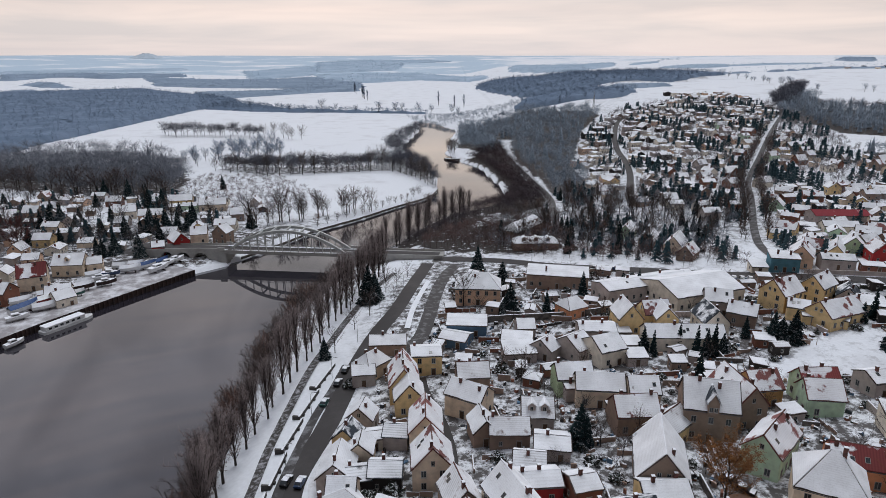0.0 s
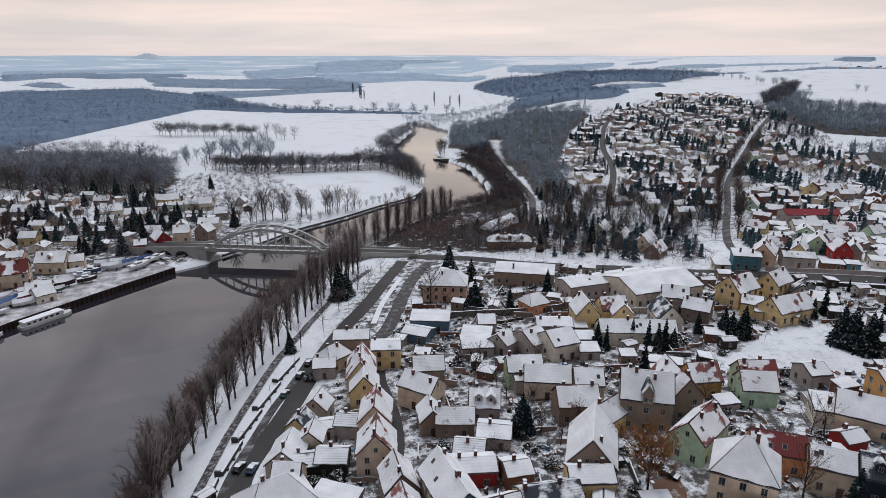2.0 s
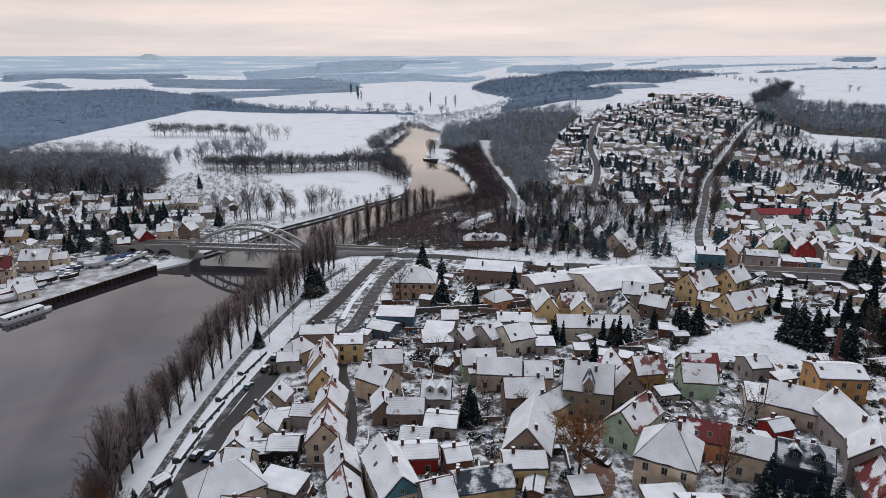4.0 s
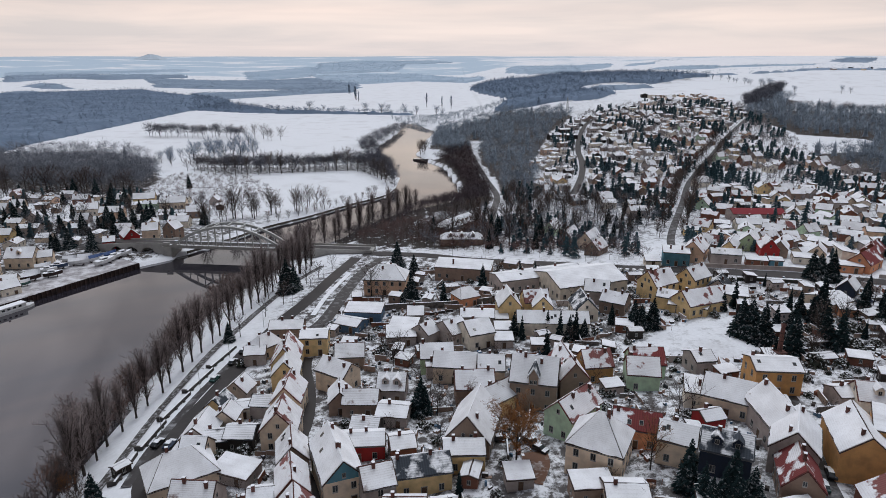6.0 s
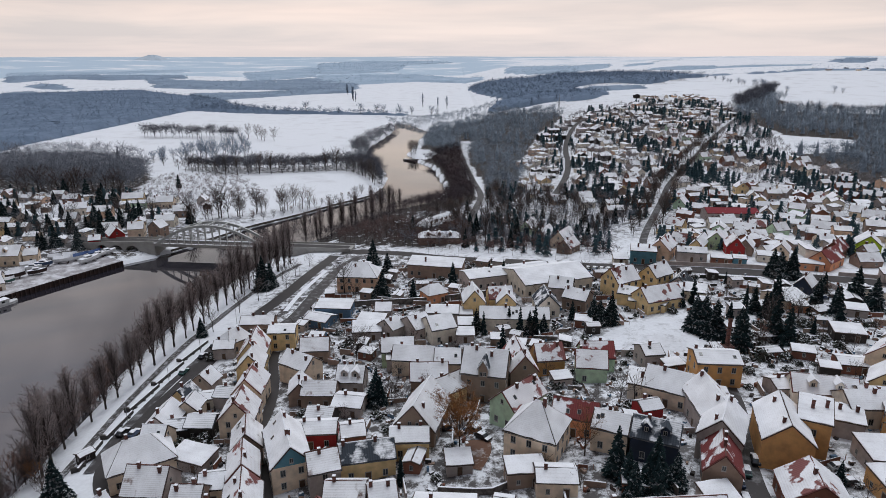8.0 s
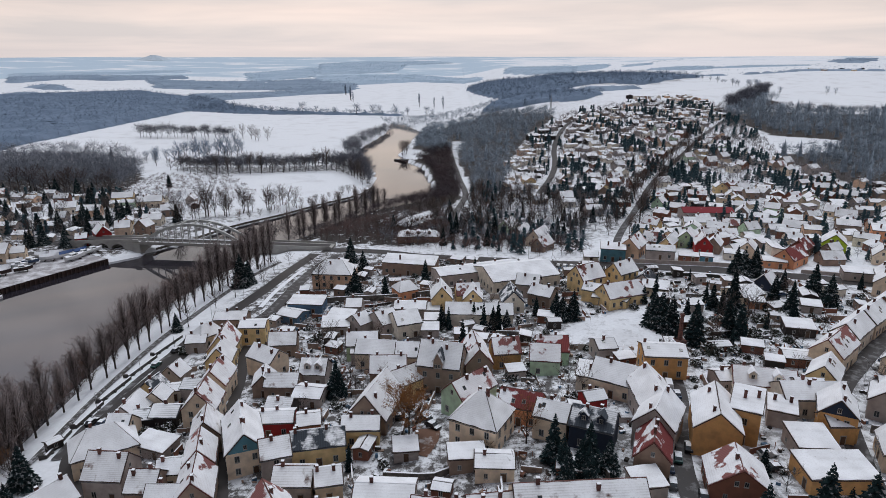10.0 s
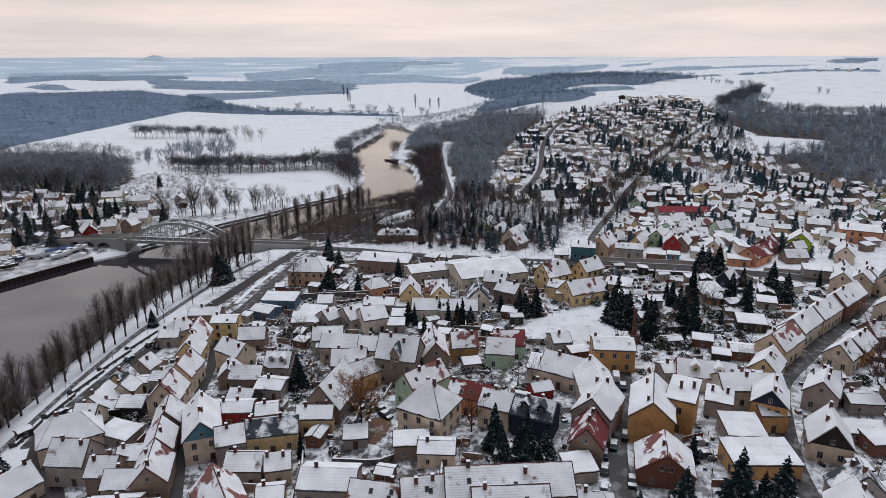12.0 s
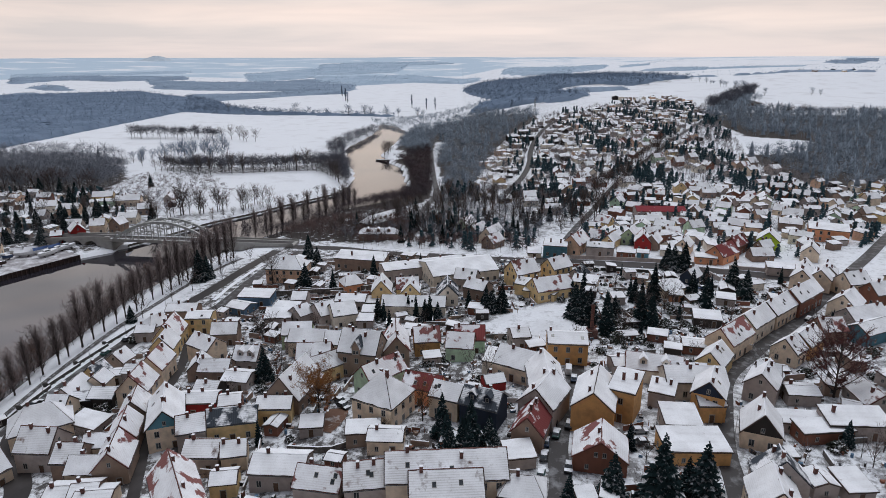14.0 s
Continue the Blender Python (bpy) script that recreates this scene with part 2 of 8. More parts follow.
M["glass"] = mat("window_glass", (0.025, 0.03, 0.035), 0.08, (0.05, 0.055, 0.06), 0.3, spec=0.6, vary=0.3)
M["frame"] = mat("window_frame", (0.42, 0.40, 0.38), 0.6, (0.3, 0.29, 0.27), 1.0, vary=0.25)
M["door"] = mat("door_wood", (0.12, 0.07, 0.045), 0.6, (0.08, 0.05, 0.03), 2.0, vary=0.3)
M["chimney"] = mat("chimney_brick", (0.15, 0.065, 0.055), 0.9, (0.085, 0.048, 0.042), 2.0, bump=0.3, vary=0.3)
M["concrete"] = mat("concrete", (0.40, 0.39, 0.37), 0.85, (0.27, 0.265, 0.255), 0.15, 0.4, 0.7, bump=0.2, bscale=3)
M["asphalt"] = mat("wet_asphalt", (0.022, 0.018, 0.018), 0.6, (0.06, 0.053, 0.053), 0.10, 0.50, 0.85, bump=0.1, bscale=5, spec=0.5, fine=2.0)
M["slush"] = mat("slushy_lane", (0.04, 0.036, 0.037), 0.6, (0.30, 0.305, 0.32), 0.35, 0.50, 0.80, bump=0.2, bscale=3, spec=0.4, fine=2.0)
M["pave"] = mat("snowy_paving", (0.70, 0.71, 0.74), 0.85, (0.36, 0.35, 0.36), 0.3, 0.50, 0.78, bump=0.2, bscale=3)
M["wetpath"] = mat("trodden_cobble_path", (0.055, 0.05, 0.048), 0.8, (0.42, 0.42, 0.45), 0.9, 0.46, 0.68, bump=0.4, bscale=2.0, fine=3.0)
M["quay_top"] = mat("trodden_quay_paving", (0.30, 0.285, 0.295), 0.85, (0.62, 0.62, 0.65), 0.22, 0.46, 0.66, bump=0.2, bscale=3, fine=2.0)
M["stonewall"] = snowy(mat("quarry_stone", (0.19, 0.17, 0.15), 0.9, (0.09, 0.08, 0.075), 0.8, bump=0.6, bscale=2.5), start=0.6, end=0.8)
M["darkstone"] = mat("dark_stone", (0.055, 0.05, 0.047), 0.8, (0.11, 0.105, 0.10), 0.4, 0.45, 0.75, bump=0.4, bscale=2.0)
M["bark"] = snowy(mat("bark", (0.06, 0.047, 0.041), 0.95, (0.035, 0.03, 0.027), 2.0, bump=0.3), start=0.62, end=0.95, breakup=0.6)
M["twig"] = mat("bare_twigs", (0.095, 0.072, 0.066), 0.95, (0.06, 0.047, 0.046), 0.3, vary=0.25)
M["twig_poplar"] = mat("poplar_twigs", (0.235, 0.19, 0.185), 0.95, (0.17, 0.138, 0.136), 0.3, vary=0.2)
M["twig_red"] = mat("reddish_twigs", (0.15, 0.085, 0.066), 0.95, (0.09, 0.058, 0.05), 0.3, vary=0.25)
M["leaf_brown"] = mat("withered_leaves", (0.26, 0.11, 0.035), 0.9, (0.15, 0.07, 0.03), 0.4, vary=0.2)
M["leaf_copper"] = mat("copper_leaves", (0.13, 0.045, 0.04), 0.9, (0.07, 0.035, 0.035), 0.4, vary=0.2)
M["needle"] = snowy(mat("spruce_needles", (0.017, 0.032, 0.034), 0.95, (0.010, 0.020, 0.022), 1.0, vary=0.3, spec=0.05), start=0.78, end=1.0, breakup=0.7, scale=1.1)
M["hedge"] = snowy(mat("evergreen_hedge", (0.035, 0.045, 0.035), 0.95, (0.05, 0.042, 0.035), 0.7, bump=0.4), start=0.68, end=0.98, breakup=0.8, scale=0.6)
# wood_far, wood_haze, wood_blue, horizon_hill: distance haze mixed into the base colour
M["wood_far"] = mat("far_hazed_bare_wood", (0.185, 0.24, 0.325), 1.0, (0.135, 0.18, 0.25), 0.02, 0.35, 0.65, fine=0.3, spec=0.0)
M["wood_haze"] = mat("far_hazed_wood", (0.42, 0.51, 0.61), 1.0, (0.34, 0.43, 0.53), 0.01, 0.35, 0.65, fine=0.1, spec=0.0)
M["wood_blue"] = mat("distant_hazed_wood", (0.28, 0.35, 0.44), 1.0, (0.22, 0.28, 0.36), 0.01, 0.35, 0.65, fine=0.1, spec=0.0)
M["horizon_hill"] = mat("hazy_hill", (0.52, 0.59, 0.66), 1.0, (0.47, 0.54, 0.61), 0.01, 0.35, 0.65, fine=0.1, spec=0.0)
M["wood_dusk"] = mat("dusky_bare_wood", (0.10, 0.105, 0.13), 1.0, (0.07, 0.07, 0.085), 0.03, 0.35, 0.65, fine=0.5, spec=0.0)
# wood_slate and wood_mid: twig brown shifted grey-blue as painted haze
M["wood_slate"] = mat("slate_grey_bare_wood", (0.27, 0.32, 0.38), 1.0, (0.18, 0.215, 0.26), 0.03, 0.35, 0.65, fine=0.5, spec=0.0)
M["wood_mid"] = mat("bare_wood", (0.20, 0.212, 0.245), 1.0, (0.14, 0.15, 0.178), 0.03, 0.35, 0.65, fine=0.5, spec=0.0)
M["wood_thicket"] = mat("thicket_twigs", (0.105, 0.085, 0.085), 1.0, (0.13, 0.085, 0.08), 0.05, 0.4, 0.6, fine=0.5, spec=0.0)
M["wood_pale"] = mat("pale_bare_twigs", (0.26, 0.24, 0.245), 1.0, (0.19, 0.18, 0.19), 0.03, 0.35, 0.65, fine=0.5, spec=0.0)
M["wood_russet"] = mat("russet_wood", (0.085, 0.062, 0.066), 1.0, (0.055, 0.05, 0.058), 0.03, 0.35, 0.65, fine=0.5, spec=0.0)
# conifer green pulled towards blue, with the hill's haze set into it
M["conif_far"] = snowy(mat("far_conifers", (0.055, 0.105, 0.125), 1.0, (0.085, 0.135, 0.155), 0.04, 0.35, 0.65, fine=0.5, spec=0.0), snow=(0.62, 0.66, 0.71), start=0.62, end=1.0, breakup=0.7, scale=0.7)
M["litter"] = mat("leaf_litter", (0.15, 0.085, 0.06), 0.95, (0.45, 0.43, 0.43), 0.35, 0.52, 0.66, bump=0.4, fine=3.0)
M["paint_white"] = mat("white_paint", (0.72, 0.73, 0.74), 0.4, (0.62, 0.63, 0.64), 0.5, vary=0.08)
M["paint_blue"] = mat("blue_tarpaulin", (0.035, 0.075, 0.20), 0.6, (0.06, 0.11, 0.25), 0.6, bump=0.3)
M["paint_red"] = mat("red_hull_paint", (0.22, 0.03, 0.03), 0.5, (0.15, 0.03, 0.03), 0.6)
M["steel_dark"] = mat("rusty_sheet_piling", (0.028, 0.02, 0.02), 0.8, (0.055, 0.032, 0.028), 0.5, bump=0.4)
M["metal"] = mat("galvanised_metal", (0.42, 0.43, 0.44), 0.5, (0.3, 0.31, 0.32), 0.8, metal=0.6)
M["tyre"] = mat("tyre_rubber", (0.02, 0.02, 0.02), 0.9, (0.035, 0.035, 0.035), 3)
for k, c in {"car_black": (0.015, 0.015, 0.018), "car_silver": (0.33, 0.34, 0.35), "car_white": (0.7, 0.7, 0.7), "car_red": (0.30, 0.02, 0.02), "car_blue": (0.03, 0.06, 0.13), "car_green": (0.03, 0.10, 0.09)}.items():
    M[k] = snowy(mat(k, c, 0.3, [v * 0.8 for v in c], 1.0, spec=0.5), start=0.85, end=0.98, breakup=0.35, scale=0.8)

# water: dark, still, with the faintest ripple
wm = bpy.data.materials.new("river_water")
wm.use_nodes = True
n_, l_ = wm.node_tree.nodes, wm.node_tree.links
b_ = n_["Principled BSDF"]
b_.inputs["Base Color"].default_value = (0.023, 0.021, 0.028, 1)
b_.inputs["Roughness"].default_value = 0.0
b_.inputs["IOR"].default_value = 2.3
b_.inputs["Specular IOR Level"].default_value = 0.5
t_ = n_.new("ShaderNodeTexCoord")
no_ = n_.new("ShaderNodeTexNoise")
no_.inputs["Scale"].default_value = 0.35
no_.inputs["Detail"].default_value = 3
l_.new(t_.outputs["Object"], no_.inputs["Vector"])
bp_ = n_.new("ShaderNodeBump")
bp_.inputs["Strength"].default_value = 0.02
bp_.inputs["Distance"].default_value = 0.1
l_.new(no_.outputs[0], bp_.inputs["Height"])
l_.new(bp_.outputs[0], b_.inputs["Normal"])
M["water"] = wm


# ---- building blocks ----
def mesh_of(name, vs, fs, mats, idx=None, smooth=False):
    me = bpy.data.meshes.new(name)
    me.from_pydata([tuple(map(float, v)) for v in vs], [], [tuple(map(int, f)) for f in fs])
    for m in (mats if isinstance(mats, (list, tuple)) else [mats]):
        me.materials.append(M[m] if isinstance(m, str) else m)
    if idx is not None:
        me.polygons.foreach_set("material_index", np.array(idx, dtype=np.int32))
    if smooth:
        me.polygons.foreach_set("use_smooth", np.ones(len(fs), dtype=bool))
    me.update()
    return me


def piece(name, me, parent=None, m=None, label=""):
    """Links a mesh as one object, under a thing or part when one is given."""
    ob = new(name, me)
    if parent is not None:
        ob.parent = parent
    if m is not None:
        ob.matrix_basis = m
    if label:
        ob["label"] = label
    return ob


class Shape:
    """Gathers boxes, prisms and tubes into one mesh."""

    def __init__(self):
        self.v, self.f, self.i = [], [], []

    def add(self, vs, fs, k=0):
        o = len(self.v)
        self.v += [tuple(p) for p in vs]
        self.f += [tuple(o + q for q in f) for f in fs]
        self.i += [k] * len(fs)
        return self

    def box(self, x0, x1, y0, y1, z0, z1, k=0, m=None):
        vs = [Vector(p) for p in ((x0, y0, z0), (x1, y0, z0), (x1, y1, z0), (x0, y1, z0), (x0, y0, z1), (x1, y0, z1), (x1, y1, z1), (x0, y1, z1))]
        if m is not None:
            vs = [m @ p for p in vs]
        return self.add(vs, [(0, 3, 2, 1), (4, 5, 6, 7), (0, 1, 5, 4), (1, 2, 6, 5), (2, 3, 7, 6), (3, 0, 4, 7)], k)

    def tube(self, pts, radii, sides=6, k=0):
        rings = []
        for j, p in enumerate(pts):
            p = Vector(p)
            a = Vector(pts[max(j - 1, 0)])
            b = Vector(pts[min(j + 1, len(pts) - 1)])
            d = (b - a).normalized()
            u = d.orthogonal().normalized()
            w = d.cross(u)
            rings.append([p + radii[j] * (math.cos(2 * math.pi * s / sides) * u + math.sin(2 * math.pi * s / sides) * w) for s in range(sides)])
        vs = [q for ring in rings for q in ring]
        fs = [(j * sides + s, j * sides + (s + 1) % sides, (j + 1) * sides + (s + 1) % sides, (j + 1) * sides + s) for j in range(len(pts) - 1) for s in range(sides)]
        fs.append(tuple(reversed(range(sides))))
        fs.append(tuple(range((len(pts) - 1) * sides, len(pts) * sides)))
        return self.add(vs, fs, k)

    def mesh(self, name, mats, smooth=False):
        return mesh_of(name, self.v, self.f, mats, self.i, smooth)


# ---- the lie of the land: the river's two banks, the town slope, the hill behind ----
RIGHT_Y = [-400, 0, 60, 100, 129, 164, 189, 218, 237, 253, 274, 308, 330, 363, 391, 422, 459, 502, 573, 608, 663, 763, 869, 965, 1010]
RIGHT_X = [-48, -50, -53, -55, -57, -59, -60, -60, -57, -53, -48, -37, -25, -12, 3, 36, 46, 42, 33, 17, 4, 7, 18, -12, -40]
LEFT_Y = [-400, 100, 205, 237, 280, 296, 306, 355, 384, 414, 445, 479, 539, 598, 705, 819, 900, 950, 1010]
LEFT_X = [-330, -203, -159, -143.5, -118.5, -104, -98, -73, -51, -32, -10, -3, -7, -24, -46, -35, -30, -36, -40]


def right_bank(y):
    return np.interp(y, RIGHT_Y, RIGHT_X)


def left_bank(y):
    return np.interp(y, LEFT_Y, LEFT_X)


def ease(v, a, b):
    t = np.clip((v - a) / (b - a), 0, 1)
    return t * t * (3 - 2 * t)


def ground(x, y):
    x, y = np.asarray(x, float), np.asarray(y, float)
    s, q = x - right_bank(y), left_bank(y) - x
    far = y > 1000
    vale = 1.0 + 1.6 * ease(s, 0, 6) + 2.6 * ease(s, 12, 24) + 0.045 * np.clip(s - 24, 0, 260)
    u = np.clip(s - 24, 0, 400)
    mound = 1.0 + 1.6 * ease(s, 0, 6) + 3.9 * ease(s, 4, 20) + np.minimum((0.108 - 0.045 * ease(y, 95, 160)) * u, 11.5 + 0.008 * u)
    town = vale + (mound - vale) * (1 - ease(y, 235, 300))
    hill = ease(s, 25, 220) * np.clip((y - 330) * 0.043, 0, 40)
    hill = hill + ease(x, 250, 900) * ease(y, 900, 1600) * 24 - ease(x, -100, 300) * ease(y, 1150, 1900) * 8
    low = 1.4 + 1.5 * ease(q, 2, 14) + 0.5 * ease(q, 30, 120)
    z = np.where(s > 0, town + hill, np.where(q > 0, low, -2.5))
    plain = np.where(x > 100, np.maximum(town + hill, 2.5), 3.0)
    blend = ease(y, 985, 1030)
    z = np.where(far | (blend > 0), z * (1 - blend) + np.where(x - 60 > 0, ease(x, 60, 320) * (plain - 3.0) + 3.0, 3.0) * blend, z)
    d = np.hypot(x, y)
    # far plain lifted to fit the camera's horizon within the clipping distance
    rise = 93 * np.clip((d - 2300) / 2500, 0, 1) ** 1.15
    wave = 5 * np.sin(x / 430 + 1.3) * np.sin(y / 610 + 0.4) + 3 * np.sin(x / 210 + y / 330)
    z = z * (1 - ease(d, 2300, 4300)) + rise + wave * ease(d, 1900, 3000) * (1 - 0.6 * ease(d, 3600, 4700))
    return z


def gz(x, y):
    return float(ground(x, y))


def spaced(lo, hi, step, out_lo, out_hi, grow=1.09):
    vals, v, st = list(np.arange(lo, hi + 0.1, step)), hi, step
    while v < out_hi:
        st = min(st * grow, 160)
        v += st
        vals.append(v)
    v, st = lo, step
    while v > out_lo:
        st = min(st * grow, 160)
        v -= st
        vals.insert(0, v)
    return np.array(vals)


def ground_material():
    m = mat("snowy_ground", (0.76, 0.78, 0.82), 0.92, (0.58, 0.585, 0.61), 0.035, 0.52, 0.80, bump=0.35, bscale=0.6, fine=0.9)
    n, l = m.node_tree.nodes, m.node_tree.links
    b = n["Principled BSDF"]
    src = b.inputs["Base Color"].links[0].from_socket
    tc = n.new("ShaderNodeTexCoord")
    no = n.new("ShaderNodeTexNoise")
    no.inputs["Scale"].default_value = 0.30
    no.inputs["Detail"].default_value = 9
    no.inputs["Roughness"].default_value = 0.74
    l.new(tc.outputs["Object"], no.inputs["Vector"])
    rp = n.new("ShaderNodeValToRGB")
    rp.color_ramp.elements[0].position, rp.color_ramp.elements[1].position = 0.55, 0.66
    at = n.new("ShaderNodeAttribute")
    at.attribute_name = "trodden"
    sh = n.new("ShaderNodeMath")
    sh.operation = "MULTIPLY_ADD"
    sh.inputs[1].default_value = 0.12
    l.new(at.outputs["Fac"], sh.inputs[0])
    l.new(no.outputs[0], sh.inputs[2])
    l.new(sh.outputs[0], rp.inputs[0])
    mu = n.new("ShaderNodeMath")
    mu.operation = "MULTIPLY"
    l.new(rp.outputs[0], mu.inputs[0])
    l.new(at.outputs["Fac"], mu.inputs[1])
    mx = n.new("ShaderNodeMixRGB")
    mx.inputs[2].default_value = (0.058, 0.050, 0.047, 1)
    l.new(mu.outputs[0], mx.inputs[0])
    l.new(src, mx.inputs[1])
    # the open country beyond: bare woods and hedgerows between the snowfields, pale blue haze mixed into their colour
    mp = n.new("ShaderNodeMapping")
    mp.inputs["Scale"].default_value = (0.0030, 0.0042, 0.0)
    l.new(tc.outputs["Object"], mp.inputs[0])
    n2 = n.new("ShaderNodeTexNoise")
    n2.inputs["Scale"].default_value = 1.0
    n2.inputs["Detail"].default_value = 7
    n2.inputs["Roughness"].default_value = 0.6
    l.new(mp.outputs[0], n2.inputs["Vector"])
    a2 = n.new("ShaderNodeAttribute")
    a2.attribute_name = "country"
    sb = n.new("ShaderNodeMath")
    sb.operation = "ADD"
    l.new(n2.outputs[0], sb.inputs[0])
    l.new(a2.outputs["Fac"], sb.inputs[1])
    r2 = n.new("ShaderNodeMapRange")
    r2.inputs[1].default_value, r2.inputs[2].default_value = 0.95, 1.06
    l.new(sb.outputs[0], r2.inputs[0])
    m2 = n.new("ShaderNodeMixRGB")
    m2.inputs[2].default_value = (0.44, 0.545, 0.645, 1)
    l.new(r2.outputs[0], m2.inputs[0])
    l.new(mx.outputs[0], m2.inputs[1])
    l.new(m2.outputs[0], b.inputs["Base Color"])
    return m


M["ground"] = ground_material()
gx = spaced(-270, 420, 4.0, -4900, 4900)
gy = spaced(30, 720, 4.0, -500, 4900)
GX, GY = np.meshgrid(gx, gy)
GZ = ground(GX, GY)
nx = len(gx)
gv = np.stack([GX.ravel(), GY.ravel(), GZ.ravel()], 1)
gf = [(j * nx + i, j * nx + i + 1, (j + 1) * nx + i + 1, (j + 1) * nx + i) for j in range(len(gy) - 1) for i in range(nx - 1)]
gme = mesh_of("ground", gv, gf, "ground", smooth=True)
S_ = GX - right_bank(GY)
town_mask = ease(S_, 26, 40) * (0.35 + 0.65 * ease(GY, 20, 70)) * (1 - ease(GY, 820, 1000)) * (1 - ease(GX, 380, 520))
left_mask = ease(left_bank(GY) - GX, 2, 10) * (1 - ease(GY, 330, 420)) * ease(GY, 180, 230)
# ground under the woods and thickets: dark brown patches break the snow, more with each amount
WOOD_GROUND = [(1.4, [(-345, 470), (-250, 437), (-192, 446), (-200, 500), (-225, 540), (-264, 575), (-337, 585), (-420, 570), (-520, 560), (-520, 470)]),
          (1.7, [(78, 430), (105, 440), (108, 520), (125, 600), (150, 690), (190, 780), (190, 830), (120, 930), (57, 900), (24, 800), (16, 690), (40, 625), (58, 640), (60, 720), (75, 700), (66, 600), (74, 500)]),
          (1.9, [(376, 738), (420, 800), (504, 932), (520, 900), (447, 785), (585, 745), (800, 760), (900, 520), (700, 330), (378, 360), (335, 388), (325, 479), (378, 620)]),
          (1.6, [(-36, 325), (-22, 335), (-9, 366), (6, 393), (40, 424), (50, 460), (46, 502), (37, 573), (21, 608), (30, 612), (48, 573), (60, 500), (62, 430), (40, 395), (22, 360), (5, 330), (-20, 308)]),
          (0.9, [(97, 1941), (122, 2089), (220, 1950), (256, 1694), (457, 1685), (547, 1258), (397, 1134), (257, 1140), (300, 1000), (250, 915), (120, 930), (165, 1150), (136, 1486)]),
          (1.5, [(-14, 304), (40, 287.2), (62, 295.9), (60, 340), (36, 356), (10, 340), (-8, 322)]),
          (0.7, [(14, 308), (30, 289.5), (59.9, 282.3), (125.5, 259), (140, 300), (165, 345), (150, 400), (105, 440), (74, 430), (62, 380), (36, 350)]),
          (0.4, [(-110, 425), (-120, 400), (-150, 360), (-190, 440), (-195, 515), (-130, 505), (-85, 440), (-80, 405)]),
          (0.95, [(-195, 545), (-150, 520), (-100, 530), (-45, 545), (-14, 500), (-4, 470), (-6, 500), (-12, 545), (-30, 590), (-60, 575), (-110, 560), (-190, 562)]),
          (2.2, [(22, 392), (44, 424), (52, 460), (48, 505), (40, 573), (26, 606), (40, 645), (56, 660), (62, 567), (66, 489), (69, 423), (62, 390), (40, 372)])]
under = np.zeros(GX.shape)
for amount, poly in WOOD_GROUND:
    hit = np.zeros(GX.shape, bool)
    for (x0, y0), (x1, y1) in zip(poly, poly[1:] + poly[:1]):
        if y0 != y1:
            hit ^= ((y0 > GY) != (y1 > GY)) & (GX < (x1 - x0) * (GY - y0) / (y1 - y0) + x0)
    under = np.maximum(under, hit * amount)
for poly in ([(90.2, 158.9), (106.4, 173.6), (127.1, 182.3), (145.2, 170.1), (125.7, 146.5)], [(309, 545), (364, 605), (425, 573), (391, 516), (342, 502)]):
    # open snow: the clearing in the town and the meadow in the wood
    hit = np.zeros(GX.shape, bool)
    for (x0, y0), (x1, y1) in zip(poly, poly[1:] + poly[:1]):
        hit ^= ((y0 > GY) != (y1 > GY)) & (GX < (x1 - x0) * (GY - y0) / (y1 - y0) + x0)
    under[hit], town_mask[hit] = 0.0, 0.35
# untrodden snow in the gardens along the far side of the main road
ROAD_Y = np.interp(GX, [-4, 50, 107, 180, 234, 317], [286, 263, 238, 214, 196, 171])
beyond = ease(GY - ROAD_Y, 2, 8) * (1 - ease(GY - ROAD_Y, 45, 80)) * ease(GX, 0, 30) * (1 - ease(GX, 300, 340))
town_mask *= 1 - 0.6 * beyond
tr = gme.attributes.new("trodden", "FLOAT", "POINT")
tr.data.foreach_set("value", np.maximum(town_mask * (0.95 - 0.22 * ease(GX, 85, 140) - 0.25 * ease(GY, 300, 430)), np.maximum(left_mask * 1.05, under)).ravel().astype(np.float32))
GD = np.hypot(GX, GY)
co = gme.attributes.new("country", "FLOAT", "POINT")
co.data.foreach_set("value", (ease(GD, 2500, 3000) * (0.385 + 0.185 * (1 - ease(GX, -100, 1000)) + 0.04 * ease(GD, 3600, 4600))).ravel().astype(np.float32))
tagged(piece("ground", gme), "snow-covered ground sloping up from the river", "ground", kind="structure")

wvs = [(-420, -400, 0), (120, -400, 0), (120, 1040, 0), (-420, 1040, 0)]
tagged(piece("water", mesh_of("water", wvs, [(0, 1, 2, 3)], "water")), "dark still river water mirroring the sky", "river", kind="structure")


def smooth_line(pts, step=3.0):
    """A finely stepped smooth curve through the points of a plan."""
    p = [Vector((a, b, 0)) for a, b in pts]
    p = [2 * p[0] - p[1]] + p + [2 * p[-1] - p[-2]]
    out = []
    for j in range(1, len(p) - 2):
        a, b, c, d = p[j - 1:j + 3]
        k = max(2, int((c - b).length / step))
        for s in range(k):
            t = s / k
            out.append(0.5 * ((2 * b) + (c - a) * t + (2 * a - 5 * b + 4 * c - d) * t * t + (3 * b - a - 3 * c + d) * t ** 3))
    return out + [p[-2]]


